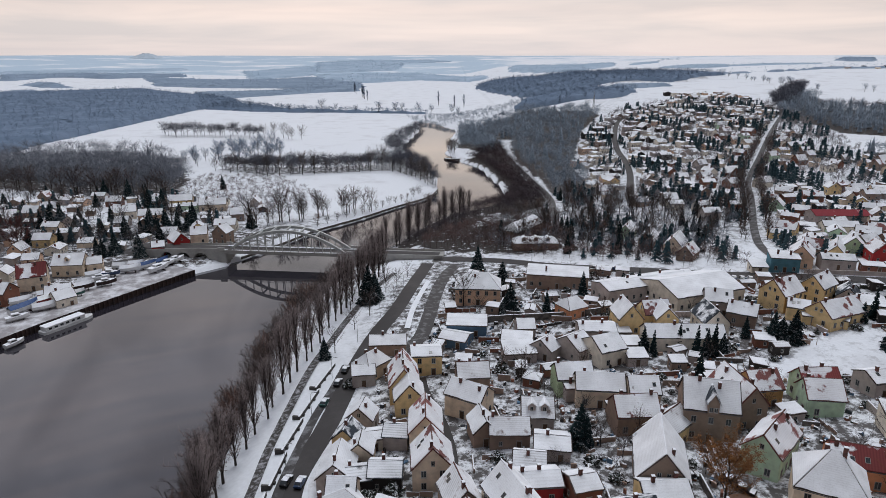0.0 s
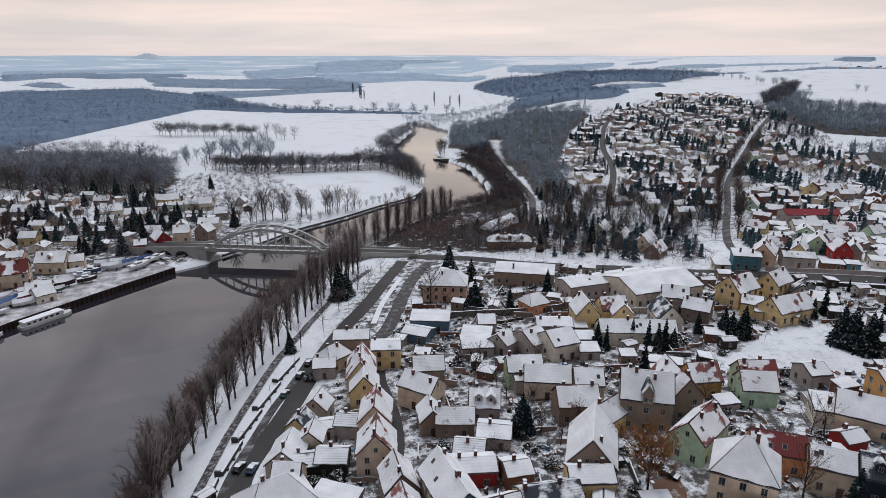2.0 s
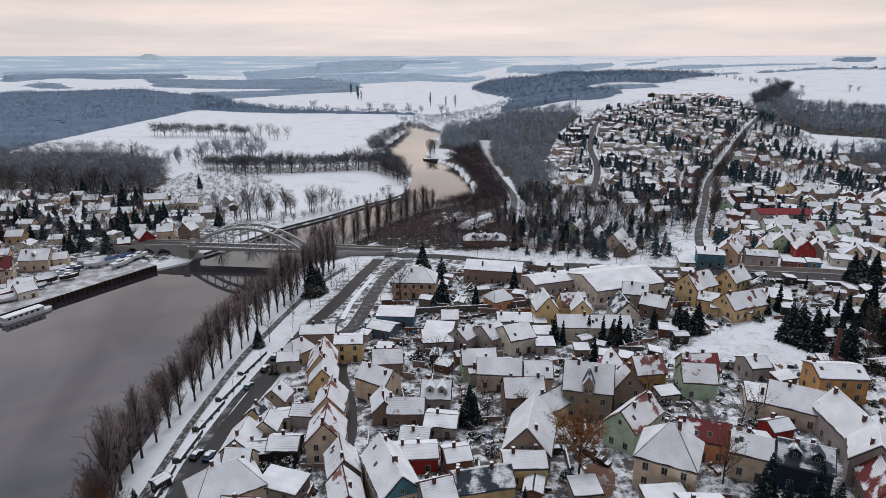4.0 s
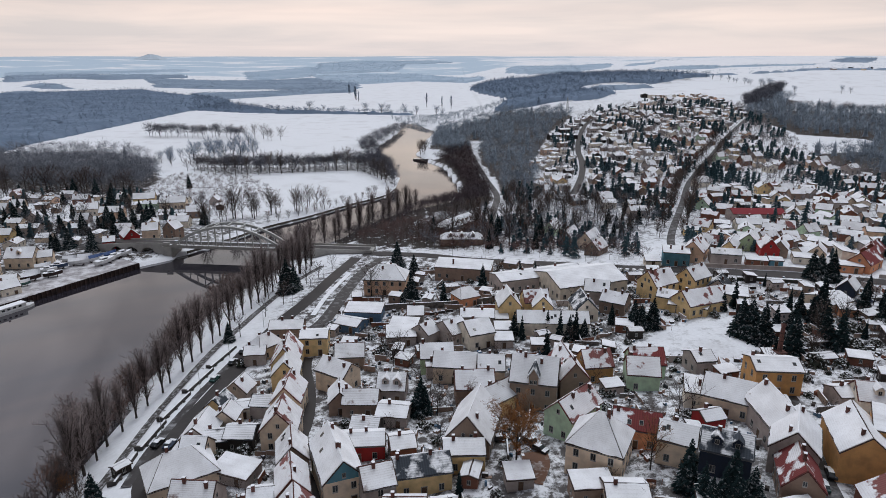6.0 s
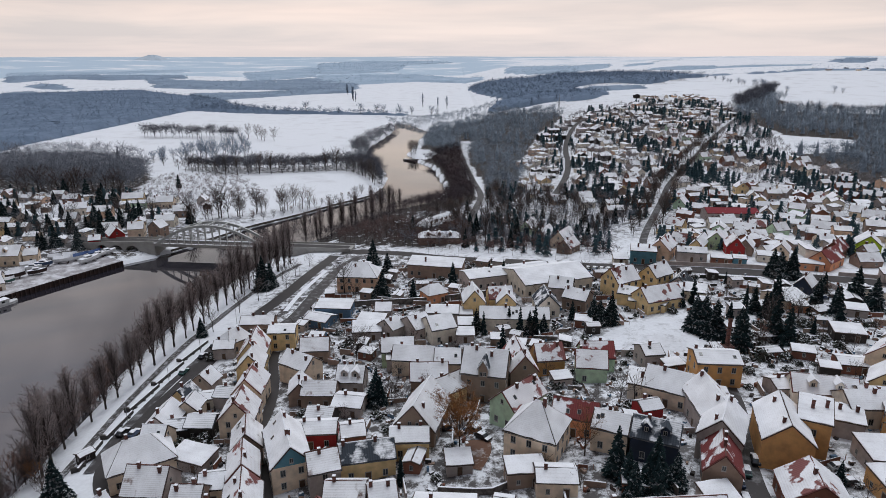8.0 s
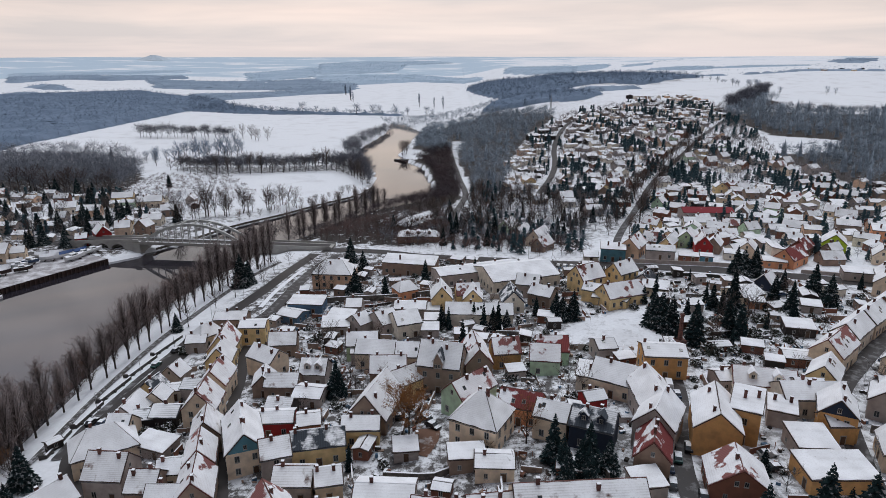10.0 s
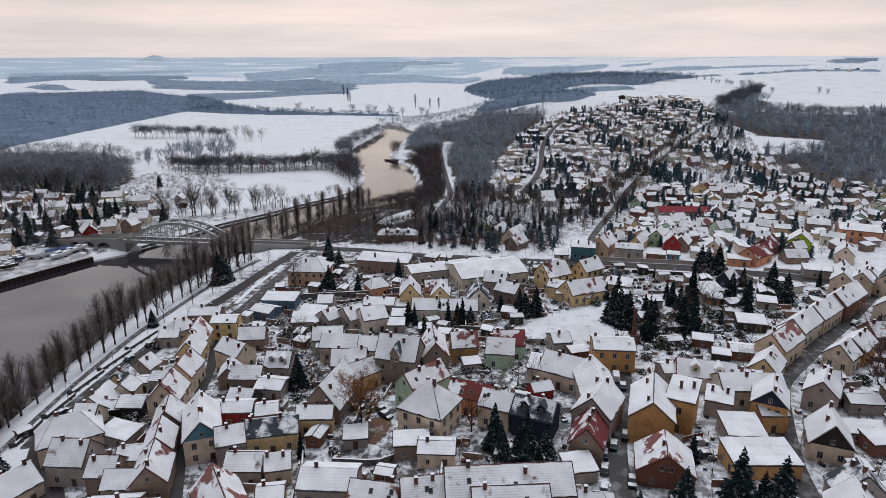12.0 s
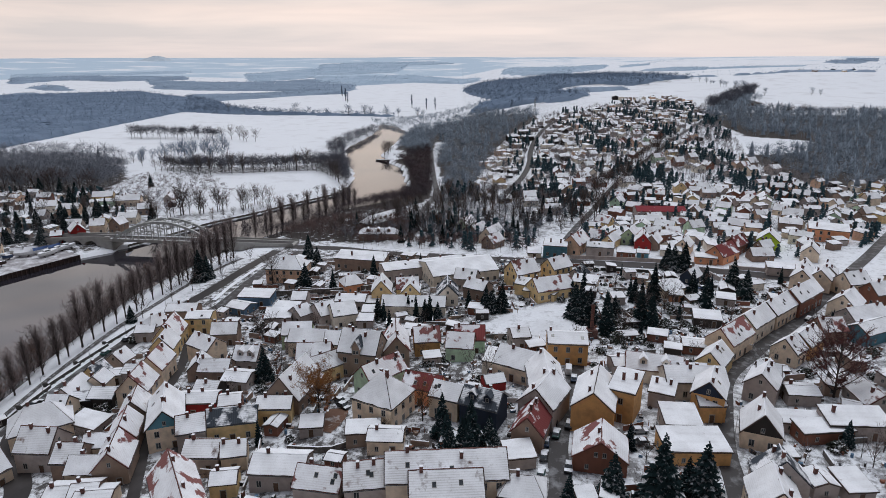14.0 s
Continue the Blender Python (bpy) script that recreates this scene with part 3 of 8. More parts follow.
def strip(name, pts, width, material, lift, label, category, thick=0.0, shift=0.0, height=None, kind="structure"):
    """A road, path or wall laid over the land along a plan line. thick: a wall's or kerb's height."""
    line = smooth_line(pts)
    vs, fs = [], []
    for j, p in enumerate(line):
        d = (line[min(j + 1, len(line) - 1)] - line[max(j - 1, 0)]).normalized()
        nrm = Vector((-d.y, d.x, 0))
        c = p + nrm * shift
        a, b = c + nrm * width / 2, c - nrm * width / 2
        za, zb = (height, height) if height is not None else (max(gz(c.x, c.y), gz(a.x, a.y)), max(gz(c.x, c.y), gz(b.x, b.y)))
        if not thick:
            za, zb = max(gz(a.x, a.y), gz((a.x + c.x) / 2, (a.y + c.y) / 2)) if height is None else height, max(gz(b.x, b.y), gz((b.x + c.x) / 2, (b.y + c.y) / 2)) if height is None else height
            zc = height if height is not None else gz(c.x, c.y)
            vs += [(a.x, a.y, za + lift), (c.x, c.y, zc + lift + 0.05), (b.x, b.y, zb + lift)]
        else:
            vs += [(a.x, a.y, za - 1.0), (a.x, a.y, za + thick), (b.x, b.y, zb + thick), (b.x, b.y, zb - 1.0)]
    w = 4 if thick else 3
    for j in range(len(line) - 1):
        for s in range(w - 1):
            fs.append((j * w + s, j * w + s + 1, (j + 1) * w + s + 1, (j + 1) * w + s))
    if thick:
        fs += [(3, 2, 1, 0), tuple((len(line) - 1) * w + s for s in range(4))]
    return tagged(piece(name, mesh_of(name, vs, fs, material)), label, category, kind=kind)


# ---- roads, paths, walls ----
strip("road", [(-12.5, 58), (-11.4, 76.9), (-22.2, 91.5), (-30.7, 104.1), (-33.7, 119.7), (-30.4, 139.6), (-28.4, 156.3), (-26.9, 171.9), (-24.9, 186.6), (-21.9, 202.2), (-16.9, 221.6), (-11.2, 254), (-6.8, 278.7)], 5.8, "asphalt", 0.10, "dark wet asphalt street along the river promenade", "road")
strip("road", [(-14.9, 182.3), (-7.9, 192.8), (-5, 212.2), (-3, 231.8), (0.7, 255.7), (6.3, 275)], 5.2, "slush", 0.14, "slushy grey side street climbing to the bridge", "road")
strip("road", [(33.8, 27.1), (24.3, 55.9), (16.3, 78.4), (9.0, 98.3), (3.9, 109.4), (2.2, 117.8), (1.8, 128.3), (-0.5, 142.1), (-5.3, 158.7), (-6.3, 166.2)], 2.9, "asphalt", 0.12, "narrow wet old-town lane between house fronts", "road")
strip("road", [(100.8, 34.7), (110.9, 67.5), (112.8, 84.1), (117.1, 101.2), (121.6, 113.6), (124.2, 127.8), (123.4, 141.8)], 4.9, "slush", 0.12, "slushy town street with tyre tracks", "road")
strip("road", [(138.9, 35.6), (147.5, 68.4), (150.9, 83.7), (158.3, 104), (165.2, 118.6), (180.2, 134.7), (204.5, 158.5), (228.4, 183.6), (251.3, 209), (282, 242.4), (330, 300)], 4.7, "slush", 0.12, "slushy street with tyre tracks climbing through the town", "road")
strip("road", [(-3.9, 286.4), (26.1, 276.9), (49.9, 262.8), (84.6, 247.7), (107.3, 237.6), (134.6, 229.4), (180, 213.9), (207, 206), (234, 196), (316.9, 170.7)], 7.5, "asphalt", 0.16, "cleared asphalt main road leading off the bridge", "road")
strip("roadside_wall", [(140, 233.0), (160, 226.2), (180, 219.4), (190, 216.4)], 0.35, "grey", 0, "long grey garden wall along the main road", "wall", thick=1.7)
strip("roadside_wall", [(203, 212.6), (216, 208.6), (230, 203.4)], 0.35, "grey", 0, "grey roadside wall below the white houses", "wall", thick=1.5)
strip("roadside_hedge", [(150, 214.5), (160, 211.5), (171, 207.5)], 1.3, "hedge", 0, "dark clipped hedge with snow on its top", "hedge", thick=1.4)
strip("road", [(134.6, 229.4), (149.6, 288.8), (183, 368), (211, 433), (255, 510), (300, 589), (364, 698), (395, 750)], 3.8, "slush", 0.12, "slushy road climbing the hill between houses", "road")
strip("road", [(120, 400), (143, 481), (153, 533), (159, 581), (171, 638), (195, 715), (225, 760)], 5.0, "asphalt", 0.12, "bare asphalt lane climbing the hillside", "road")
strip("road", [(62, 289.3), (64, 350), (72, 423), (68, 489), (63, 567), (58, 654), (55, 708), (66, 744)], 4.5, "slush", 0.12, "slushy riverside lane below the wooded slope", "road")
strip("road", [(-190, 215), (-178, 244), (-174, 271), (-160, 288), (-146, 298)], 5.0, "slush", 0.12, "slushy lane behind the boat quay", "road")
strip("road", [(-146, 298), (-170, 312), (-230, 335), (-330, 350)], 5.0, "slush", 0.12, "slushy road leading off the bridge", "road")
strip("path", [(-42.4, 78.2), (-42.7, 120.2), (-42.9, 135.4), (-42, 153.1), (-40.3, 176.8), (-37.5, 194.1), (-34.8, 211.6), (-28.9, 241.1), (-21.4, 265.6)], 2.5, "wetpath", 0.10, "dark trodden cobble path of the promenade", "path")
strip("pavement", [(-15, 95.8), (-25.7, 109.6), (-29.3, 121.8), (-25.8, 139.3), (-23.9, 156.1), (-22.3, 171.8), (-20.4, 186.4)], 1.6, "pave", 0.16, "snow-dusted pavement along the house fronts", "pavement")
strip("pavement", [(-12.4, 201.8), (-10.9, 221.3), (-6.1, 250.5)], 2.0, "snow", 0.22, "snow-covered verge between two streets", "pavement")
strip("pavement", [(106.5, 85.7), (111.6, 101), (116.6, 114.3)], 1.6, "pave", 0.20, "snow-dusted pavement along the house fronts", "pavement")
def terrace_wall(x0, y0, x1, y1, back):
    """One step of the promenade's terrace: a low dark wall towards the street, its short return, and a snow coping."""
    root = new("terrace_wall")
    d = Vector((x1 - x0, y1 - y0, 0))
    z = gz((x0 + x1) / 2, (y0 + y1) / 2)
    root.matrix_basis = pose(x0, y0, z, 0, 0, math.degrees(math.atan2(d.y, d.x)))
    L = d.length
    piece("wall", Shape().box(0, L, -0.3, 0.3, -1.2, 0.95).box(0, 0.6, 0.3, back, -1.2, 0.95).mesh("wall", "darkstone"), root)
    piece("coping", Shape().box(0.05, L - 0.1, -0.2, 0.26, 0.95, 1.06).mesh("coping", "snow"), root, label="snow lying on the wall's coping")
    for k in range(int(L / 4)):
        piece("buttress", Shape().box(-0.3, 0.3, -0.75, -0.3, -1.2, 0.6).mesh("buttress", "darkstone"), root, Matrix.Translation((2 + 4 * k, 0, 0)))
    tagged(root, "low dark stone terrace wall with a snowy coping", "wall", "terrace walls")


for x0, y0, x1, y1 in ((-38.4, 105.5, -38.9, 117.3), (-38.4, 118.8, -37.7, 131.4), (-38.8, 132.1, -36.9, 146.2), (-37.9, 146.8, -35.5, 161.2), (-36.5, 162.1, -33.5, 177.1)):
    terrace_wall(x0, y0, x1, y1, 1.9)
strip("pavement", [(-35.3, 104.3), (-36.1, 118.3), (-35.1, 134.2), (-33.9, 148.6), (-31.6, 162.3), (-29.9, 177)], 2.4, "slush", 0.13, "slushy parking strip below the terrace walls", "pavement")
strip("garden_wall", [(4.9, 202), (18.7, 203.3), (43.1, 203.2), (65.3, 207.1)], 0.5, "stonewall", 0.1, "long grey stone garden wall capped with snow", "wall", thick=2.4)
strip("garden_wall", [(49.1, 87.5), (60.3, 85.7), (65.4, 89.1)], 0.4, "stonewall", 0.1, "brown yard wall capped with snow", "wall", thick=1.6)
strip("garden_wall", [(65.5, 72.7), (73.4, 74.1), (74.4, 82.6)], 0.4, "stonewall", 0.1, "grey rendered yard wall capped with snow", "wall", thick=1.8)

strip("leaf_litter", [(55.7, 94.8), (58, 100.4), (58, 105.3)], 6.0, "litter", 0.16, "fallen brown leaves trodden into the snow under the oak", "leaf litter")

strip("embankment", [(-101, 303), (-86, 329), (-73.6, 354), (-51.6, 383.5), (-32.6, 413.5), (-10.8, 444.5), (-3.8, 474)], 0.5, "stonewall", 0, "low dark stone embankment at the river's edge", "embankment", thick=0.35, height=1.5)

# ---- the boat quay on the far bank ----
quay = new("quay")
tagged(quay, "boat quay edged with rusty sheet piling under trodden snow", "quay", kind="structure")
qs = Shape()
qline = smooth_line([(-172, 170), (-156.2, 204.8), (-150.3, 218), (-141.8, 233.6), (-129.6, 255.9), (-116, 279.9)], 2.0)
vs, fs = [], []
for p in qline:
    vs += [(p.x, p.y, -1.5), (p.x, p.y, 2.75), (p.x - 1.0, p.y + 0.5, 2.8), (p.x - 24, p.y + 12, 3.05)]
for j in range(len(qline) - 1):
    for s in range(3):
        fs.append((j * 4 + s, (j + 1) * 4 + s, (j + 1) * 4 + s + 1, j * 4 + s + 1))
fs.append(((len(qline) - 1) * 4 + 0, (len(qline) - 1) * 4 + 3, (len(qline) - 1) * 4 + 2, (len(qline) - 1) * 4 + 1))
idx = [0 if s == 0 else 1 for j in range(len(qline) - 1) for s in range(3)] + [0]
piece("quay_deck", mesh_of("quay_deck", vs, fs, ["steel_dark", "quay_top"], idx), quay)
for j in range(0, len(qline), 1):
    p = qline[j]
    qs.box(p.x - 0.1, p.x + 0.28, p.y - 0.4, p.y + 0.4, -1.2, 2.7)
piece("sheet_piling", qs.mesh("sheet_piling", "steel_dark"), quay)


# ---- the arched bridge ----
def bridge():
    root = new("arch_bridge")
    P0, P1 = Vector((-105, 300.5, 0)), Vector((-45.5, 294.5, 0))
    d = (P1 - P0).normalized()
    nrm = Vector((-d.y, d.x, 0))
    span = (P1 - P0).length
    base = Matrix(((d.x, nrm.x, 0, P0.x), (d.y, nrm.y, 0, P0.y), (0, 0, 1, 0), (0, 0, 0, 1)))
    root.matrix_basis = base
    tagged(root, "grey concrete tied-arch road bridge with snow on its railings", "bridge")
    deck_z = 7.2
    s = Shape()
    s.box(-3, span + 3, -4.6, 4.6, deck_z - 1.1, deck_z)
    s.box(-3, span + 3, -5.1, -4.6, deck_z - 1.3, deck_z + 0.25)
    s.box(-3, span + 3, 4.6, 5.1, deck_z - 1.3, deck_z + 0.25)
    piece("deck", s.mesh("deck", "concrete"), root)
    piece("roadway", Shape().box(-50, span + 44, -3.0, 3.0, deck_z + 0.01, deck_z + 0.05).mesh("roadway", "asphalt"), root)
    piece("pavement_snow", Shape().box(-3, span + 3, -4.5, -3.05, deck_z + 0.01, deck_z + 0.16).box(-3, span + 3, 3.05, 4.5, deck_z + 0.01, deck_z + 0.16).mesh("pavement_snow", "snow"), root)
    rise = 11.0
    for side in (-4.3, 4.3):
        vs, fs, n = [], [], 40
        for j in range(n + 1):
            u = j / n
            x = span * u
            z = deck_z - 0.6 + rise * 4 * u * (1 - u)
            tilt = math.atan2(rise * 4 * (1 - 2 * u), span)
            h = 1.25
            nx_, nz_ = -math.sin(tilt) * h / 2, math.cos(tilt) * h / 2
            for a, b in ((-0.55, -1), (0.55, -1), (0.55, 1), (-0.55, 1)):
                vs.append((x + nx_ * b, side + a, z + nz_ * b))
        for j in range(n):
            for q in range(4):
                fs.append((j * 4 + q, j * 4 + (q + 1) % 4, (j + 1) * 4 + (q + 1) % 4, (j + 1) * 4 + q))
        fs += [(3, 2, 1, 0), tuple(n * 4 + q for q in range(4))]
        piece("arch_rib", mesh_of("arch_rib", vs, fs, "arch"), root)
        top = Shape()
        cv = []
        for j in range(4, 37):
            u = j / n
            z = deck_z - 0.1 + rise * 4 * u * (1 - u)
            cv += [(span * u, side - 0.32, z - 0.03), (span * u, side, z + 0.06), (span * u, side + 0.32, z - 0.03)]
        top.add(cv, [(j * 3 + k, (j + 1) * 3 + k, (j + 1) * 3 + k + 1, j * 3 + k + 1) for j in range(32) for k in range(2)])
        piece("snow_cap", top.mesh("snow_cap", "snow"), root)
        hm = Shape().box(-0.16, 0.16, -0.25, 0.25, 0, 1).mesh("hanger", "arch")
        for j in range(1, 15):
            u = j / 15
            z = rise * 4 * u * (1 - u) - 0.9
            if z > 0.6:
                piece("hanger", hm, root, Matrix.Translation((span * u, side, deck_z - 0.2)) @ Matrix.Diagonal((1, 1, z + 0.4, 1)))
        rl = Shape()
        for x in np.arange(-3, span + 3, 2.0):
            rl.box(x - 0.05, x + 0.05, side * 1.13 - 0.05, side * 1.13 + 0.05, deck_z + 0.2, deck_z + 1.25)
        for z in (0.55, 0.9, 1.25):
            rl.box(-3, span + 3, side * 1.13 - 0.04, side * 1.13 + 0.04, deck_z + z - 0.04, deck_z + z + 0.04)
        piece("railing", rl.mesh("railing", "concrete"), root)
    cb = Shape().box(-0.35, 0.35, -4.0, 4.0, -0.35, 0.35).mesh("cross_beam", "arch")
    for u in (0.26, 0.38, 0.5, 0.62, 0.74):
        piece("cross_beam", cb, root, Matrix.Translation((span * u, 0, deck_z - 0.4 + rise * 4 * u * (1 - u))))
    for x in (-2.6, span + 1.5):
        p = Shape()
        p.box(x - 2.4, x + 2.4, -5.4, 5.4, -2, deck_z - 1.1)
        p.box(x - 2.8, x + 2.8, -5.8, 5.8, -2, 1.6)
        p.box(x - 2.6, x + 2.6, -5.6, 5.6, deck_z - 1.1, deck_z - 0.6)
        piece("pier", p.mesh("pier", "concrete"), root)
        for q in (-5.1, 5.1):
            piece("parapet_pillar", Shape().box(x - 1.6, x + 1.6, q - 0.4, q + 0.4, deck_z, deck_z + 1.5).mesh("parapet_pillar", "concrete"), root)
    # the approach viaduct on the left, three arched openings, and the abutment slopes
    L0, n = -42.0, 60
    vs, fs = [], []
    spans = [(-13.6, 4.0), (-22.6, 3.7), (-31.0, 3.4)]
    xs = sorted(set([round(v, 3) for v in np.linspace(L0, -3, n)] + [round(c + r * k, 3) for c, r in spans for k in (-1, -0.999, 0.999, 1)]))
    for x in xs:
        low = -0.5
        for c, r in spans:
            if abs(x - c) < r:
                low = 2.0 + (deck_z - 1.6 - 2.0) * math.sqrt(max(0, 1 - ((x - c) / r) ** 2))
        top = deck_z + 0.95 - 0.0012 * (x + 3) ** 2
        vs += [(x, -4.8, low), (x, -4.8, top), (x, -4.3, top), (x, -4.3, top - 0.9), (x, 4.3, top - 0.9), (x, 4.3, top), (x, 4.8, top), (x, 4.8, low)]
    for j in range(len(xs) - 1):
        for q in range(8):
            fs.append((j * 8 + q, j * 8 + (q + 1) % 8, (j + 1) * 8 + (q + 1) % 8, (j + 1) * 8 + q))
    fs += [tuple(range(7, -1, -1)), tuple((len(xs) - 1) * 8 + q for q in range(8))]
    piece("approach_viaduct", mesh_of("approach_viaduct", vs, fs, "concrete"), root)
    rw = Shape()
    rw.add([(-46, -4.2, 5.0), (-3, -4.2, deck_z + 0.06), (-3, 4.2, deck_z + 0.06), (-46, 4.2, 5.0)], [(0, 1, 2, 3)])
    piece("approach_roadway", rw.mesh("approach_roadway", "slush"), root)
    # the approach on the right, over the bank
    r = Shape()
    r.box(span + 3, span + 46, -4.6, 4.6, 3.0, deck_z)
    r.box(span + 3, span + 46, -5.0, -4.6, deck_z - 0.9, deck_z + 0.9)
    r.box(span + 3, span + 46, 4.6, 5.0, deck_z - 0.9, deck_z + 0.9)
    piece("approach_ramp", r.mesh("approach_ramp", "concrete"), root)


M["arch"] = mat("pale_painted_concrete", (0.50, 0.51, 0.50), 0.8, (0.38, 0.39, 0.385), 0.3, 0.4, 0.7, bump=0.1)
bridge()


# ---- trees ----
def spikes(P, Q, R):
    """Three-sided tapering twigs from the points P to the tips Q."""
    P, Q, R = np.asarray(P, float), np.asarray(Q, float), np.asarray(R, float)
    d = Q - P
    d /= np.linalg.norm(d, axis=1, keepdims=True) + 1e-9
    ref = np.where(np.abs(d[:, 2:3]) > 0.9, np.array([[1.0, 0, 0]]), np.array([[0, 0, 1.0]]))
    u = np.cross(d, ref)
    u /= np.linalg.norm(u, axis=1, keepdims=True)
    w = np.cross(d, u)
    n = len(P)
    vs = np.empty((n, 4, 3))
    for k in range(3):
        a = 2 * math.pi * k / 3
        vs[:, k] = P + R[:, None] * (math.cos(a) * u + math.sin(a) * w)
    vs[:, 3] = Q
    o = (np.arange(n) * 4)[:, None]
    fs = np.concatenate([o + np.array([[0, 1, 3]]), o + np.array([[1, 2, 3]]), o + np.array([[2, 0, 3]])], 1).reshape(-1, 3)
    return vs.reshape(-1, 3), fs


def quick_mesh(name, vs, fs, material):
    me = bpy.data.meshes.new(name)
    me.vertices.add(len(vs))
    me.vertices.foreach_set("co", np.asarray(vs, np.float32).ravel())
    me.loops.add(len(fs) * 3)
    me.loops.foreach_set("vertex_index", np.asarray(fs, np.int32).ravel())
    me.polygons.add(len(fs))
    me.polygons.foreach_set("loop_start", np.arange(0, len(fs) * 3, 3, dtype=np.int32))
    me.polygons.foreach_set("loop_total", np.full(len(fs), 3, dtype=np.int32))
    me.materials.append(M[material])
    me.update()
    me.validate()
    return me


def bare_tree(name, h, spread, upright, limbs, subs, twigs, seed, crown_mat="twig", start=0.22, leaf=0.0, thick=1.0):
    """A leafless tree: tapered trunk, limbs, and a crown of branches and twigs (leaf: how many withered leaves cling on)."""
    rng = random.Random(seed)
    tr, P, Q, R = Shape(), [], [], []
    top = Vector((rng.uniform(-0.3, 0.3), rng.uniform(-0.3, 0.3), h * 0.86))
    tr.tube([(0, 0, -0.4), (0, 0, h * 0.2), top * 0.55, top], [h * 0.021, h * 0.016, h * 0.011, h * 0.003], 6)
    leaves = []
    for i in range(limbs):
        f = start + (0.92 - start) * (i + rng.random() * 0.7) / limbs
        p = Vector((0, 0, h * 0.86 * f))
        az = i * 2.4 + rng.uniform(-0.5, 0.5)
        el = radians(upright + rng.uniform(-12, 12) + 18 * f)
        ln = spread * (1.15 - 0.75 * abs(f - 0.45) ** 0.8) * rng.uniform(0.75, 1.15) / max(math.cos(el), 0.35)
        ln = min(ln, h * (1.02 - 0.86 * f) * 1.1 + 0.5)
        d = Vector((math.cos(az) * math.cos(el), math.sin(az) * math.cos(el), math.sin(el)))
        m = p + d * ln * 0.5 + Vector((0, 0, ln * 0.04))
        e = p + d * ln + Vector((0, 0, ln * 0.16))
        tr.tube([p, m, e], [h * 0.008 * (1.1 - f * 0.6), h * 0.005, h * 0.0015], 4)
        for j in range(subs):
            g = 0.25 + 0.75 * (j + rng.random()) / subs
            b = p.lerp(m, g * 2) if g < 0.5 else m.lerp(e, g * 2 - 1)
            v = (d * rng.uniform(0.5, 1.1) + Vector((rng.gauss(0, 0.55), rng.gauss(0, 0.55), rng.gauss(0.25, 0.35)))).normalized()
            sl = ln * rng.uniform(0.22, 0.42) * (1.15 - 0.4 * g)
            P.append(b), Q.append(b + v * sl), R.append(0.028 * thick * h / 12)
            for k in range(twigs):
                c = b + v * sl * rng.uniform(0.15, 1.0)
                w = (v + Vector((rng.gauss(0, 0.6), rng.gauss(0, 0.6), rng.gauss(0.15, 0.5)))).normalized()
                tl = sl * rng.uniform(0.3, 0.7)
                P.append(c), Q.append(c + w * tl), R.append(0.017 * thick * h / 12)
                if rng.random() < leaf:
                    leaves.append(c + w * tl * rng.random())
    root = new(name)
    piece("trunk", tr.mesh("trunk", "bark"), root)
    vs, fs = spikes(P, Q, R)
    if leaves:
        lv, lf = [], []
        for c in leaves:
            for _ in range(3):
                o = c + Vector((rng.gauss(0, 0.22), rng.gauss(0, 0.22), rng.gauss(0, 0.22)))
                a, b = Vector((rng.gauss(0, 1), rng.gauss(0, 1), rng.gauss(0, 0.6))).normalized() * 0.16, Vector((rng.gauss(0, 1), rng.gauss(0, 1), rng.gauss(0, 0.6))).normalized() * 0.16
                q = len(vs) + len(lv)
                lv += [o - a, o + b, o + a]
                lf.append((q, q + 1, q + 2))
        vs, fs = np.concatenate([vs, np.array([tuple(q) for q in lv])]), np.concatenate([fs, np.array(lf)])
    piece("crown", quick_mesh("crown", vs, fs, crown_mat), root)
    return root


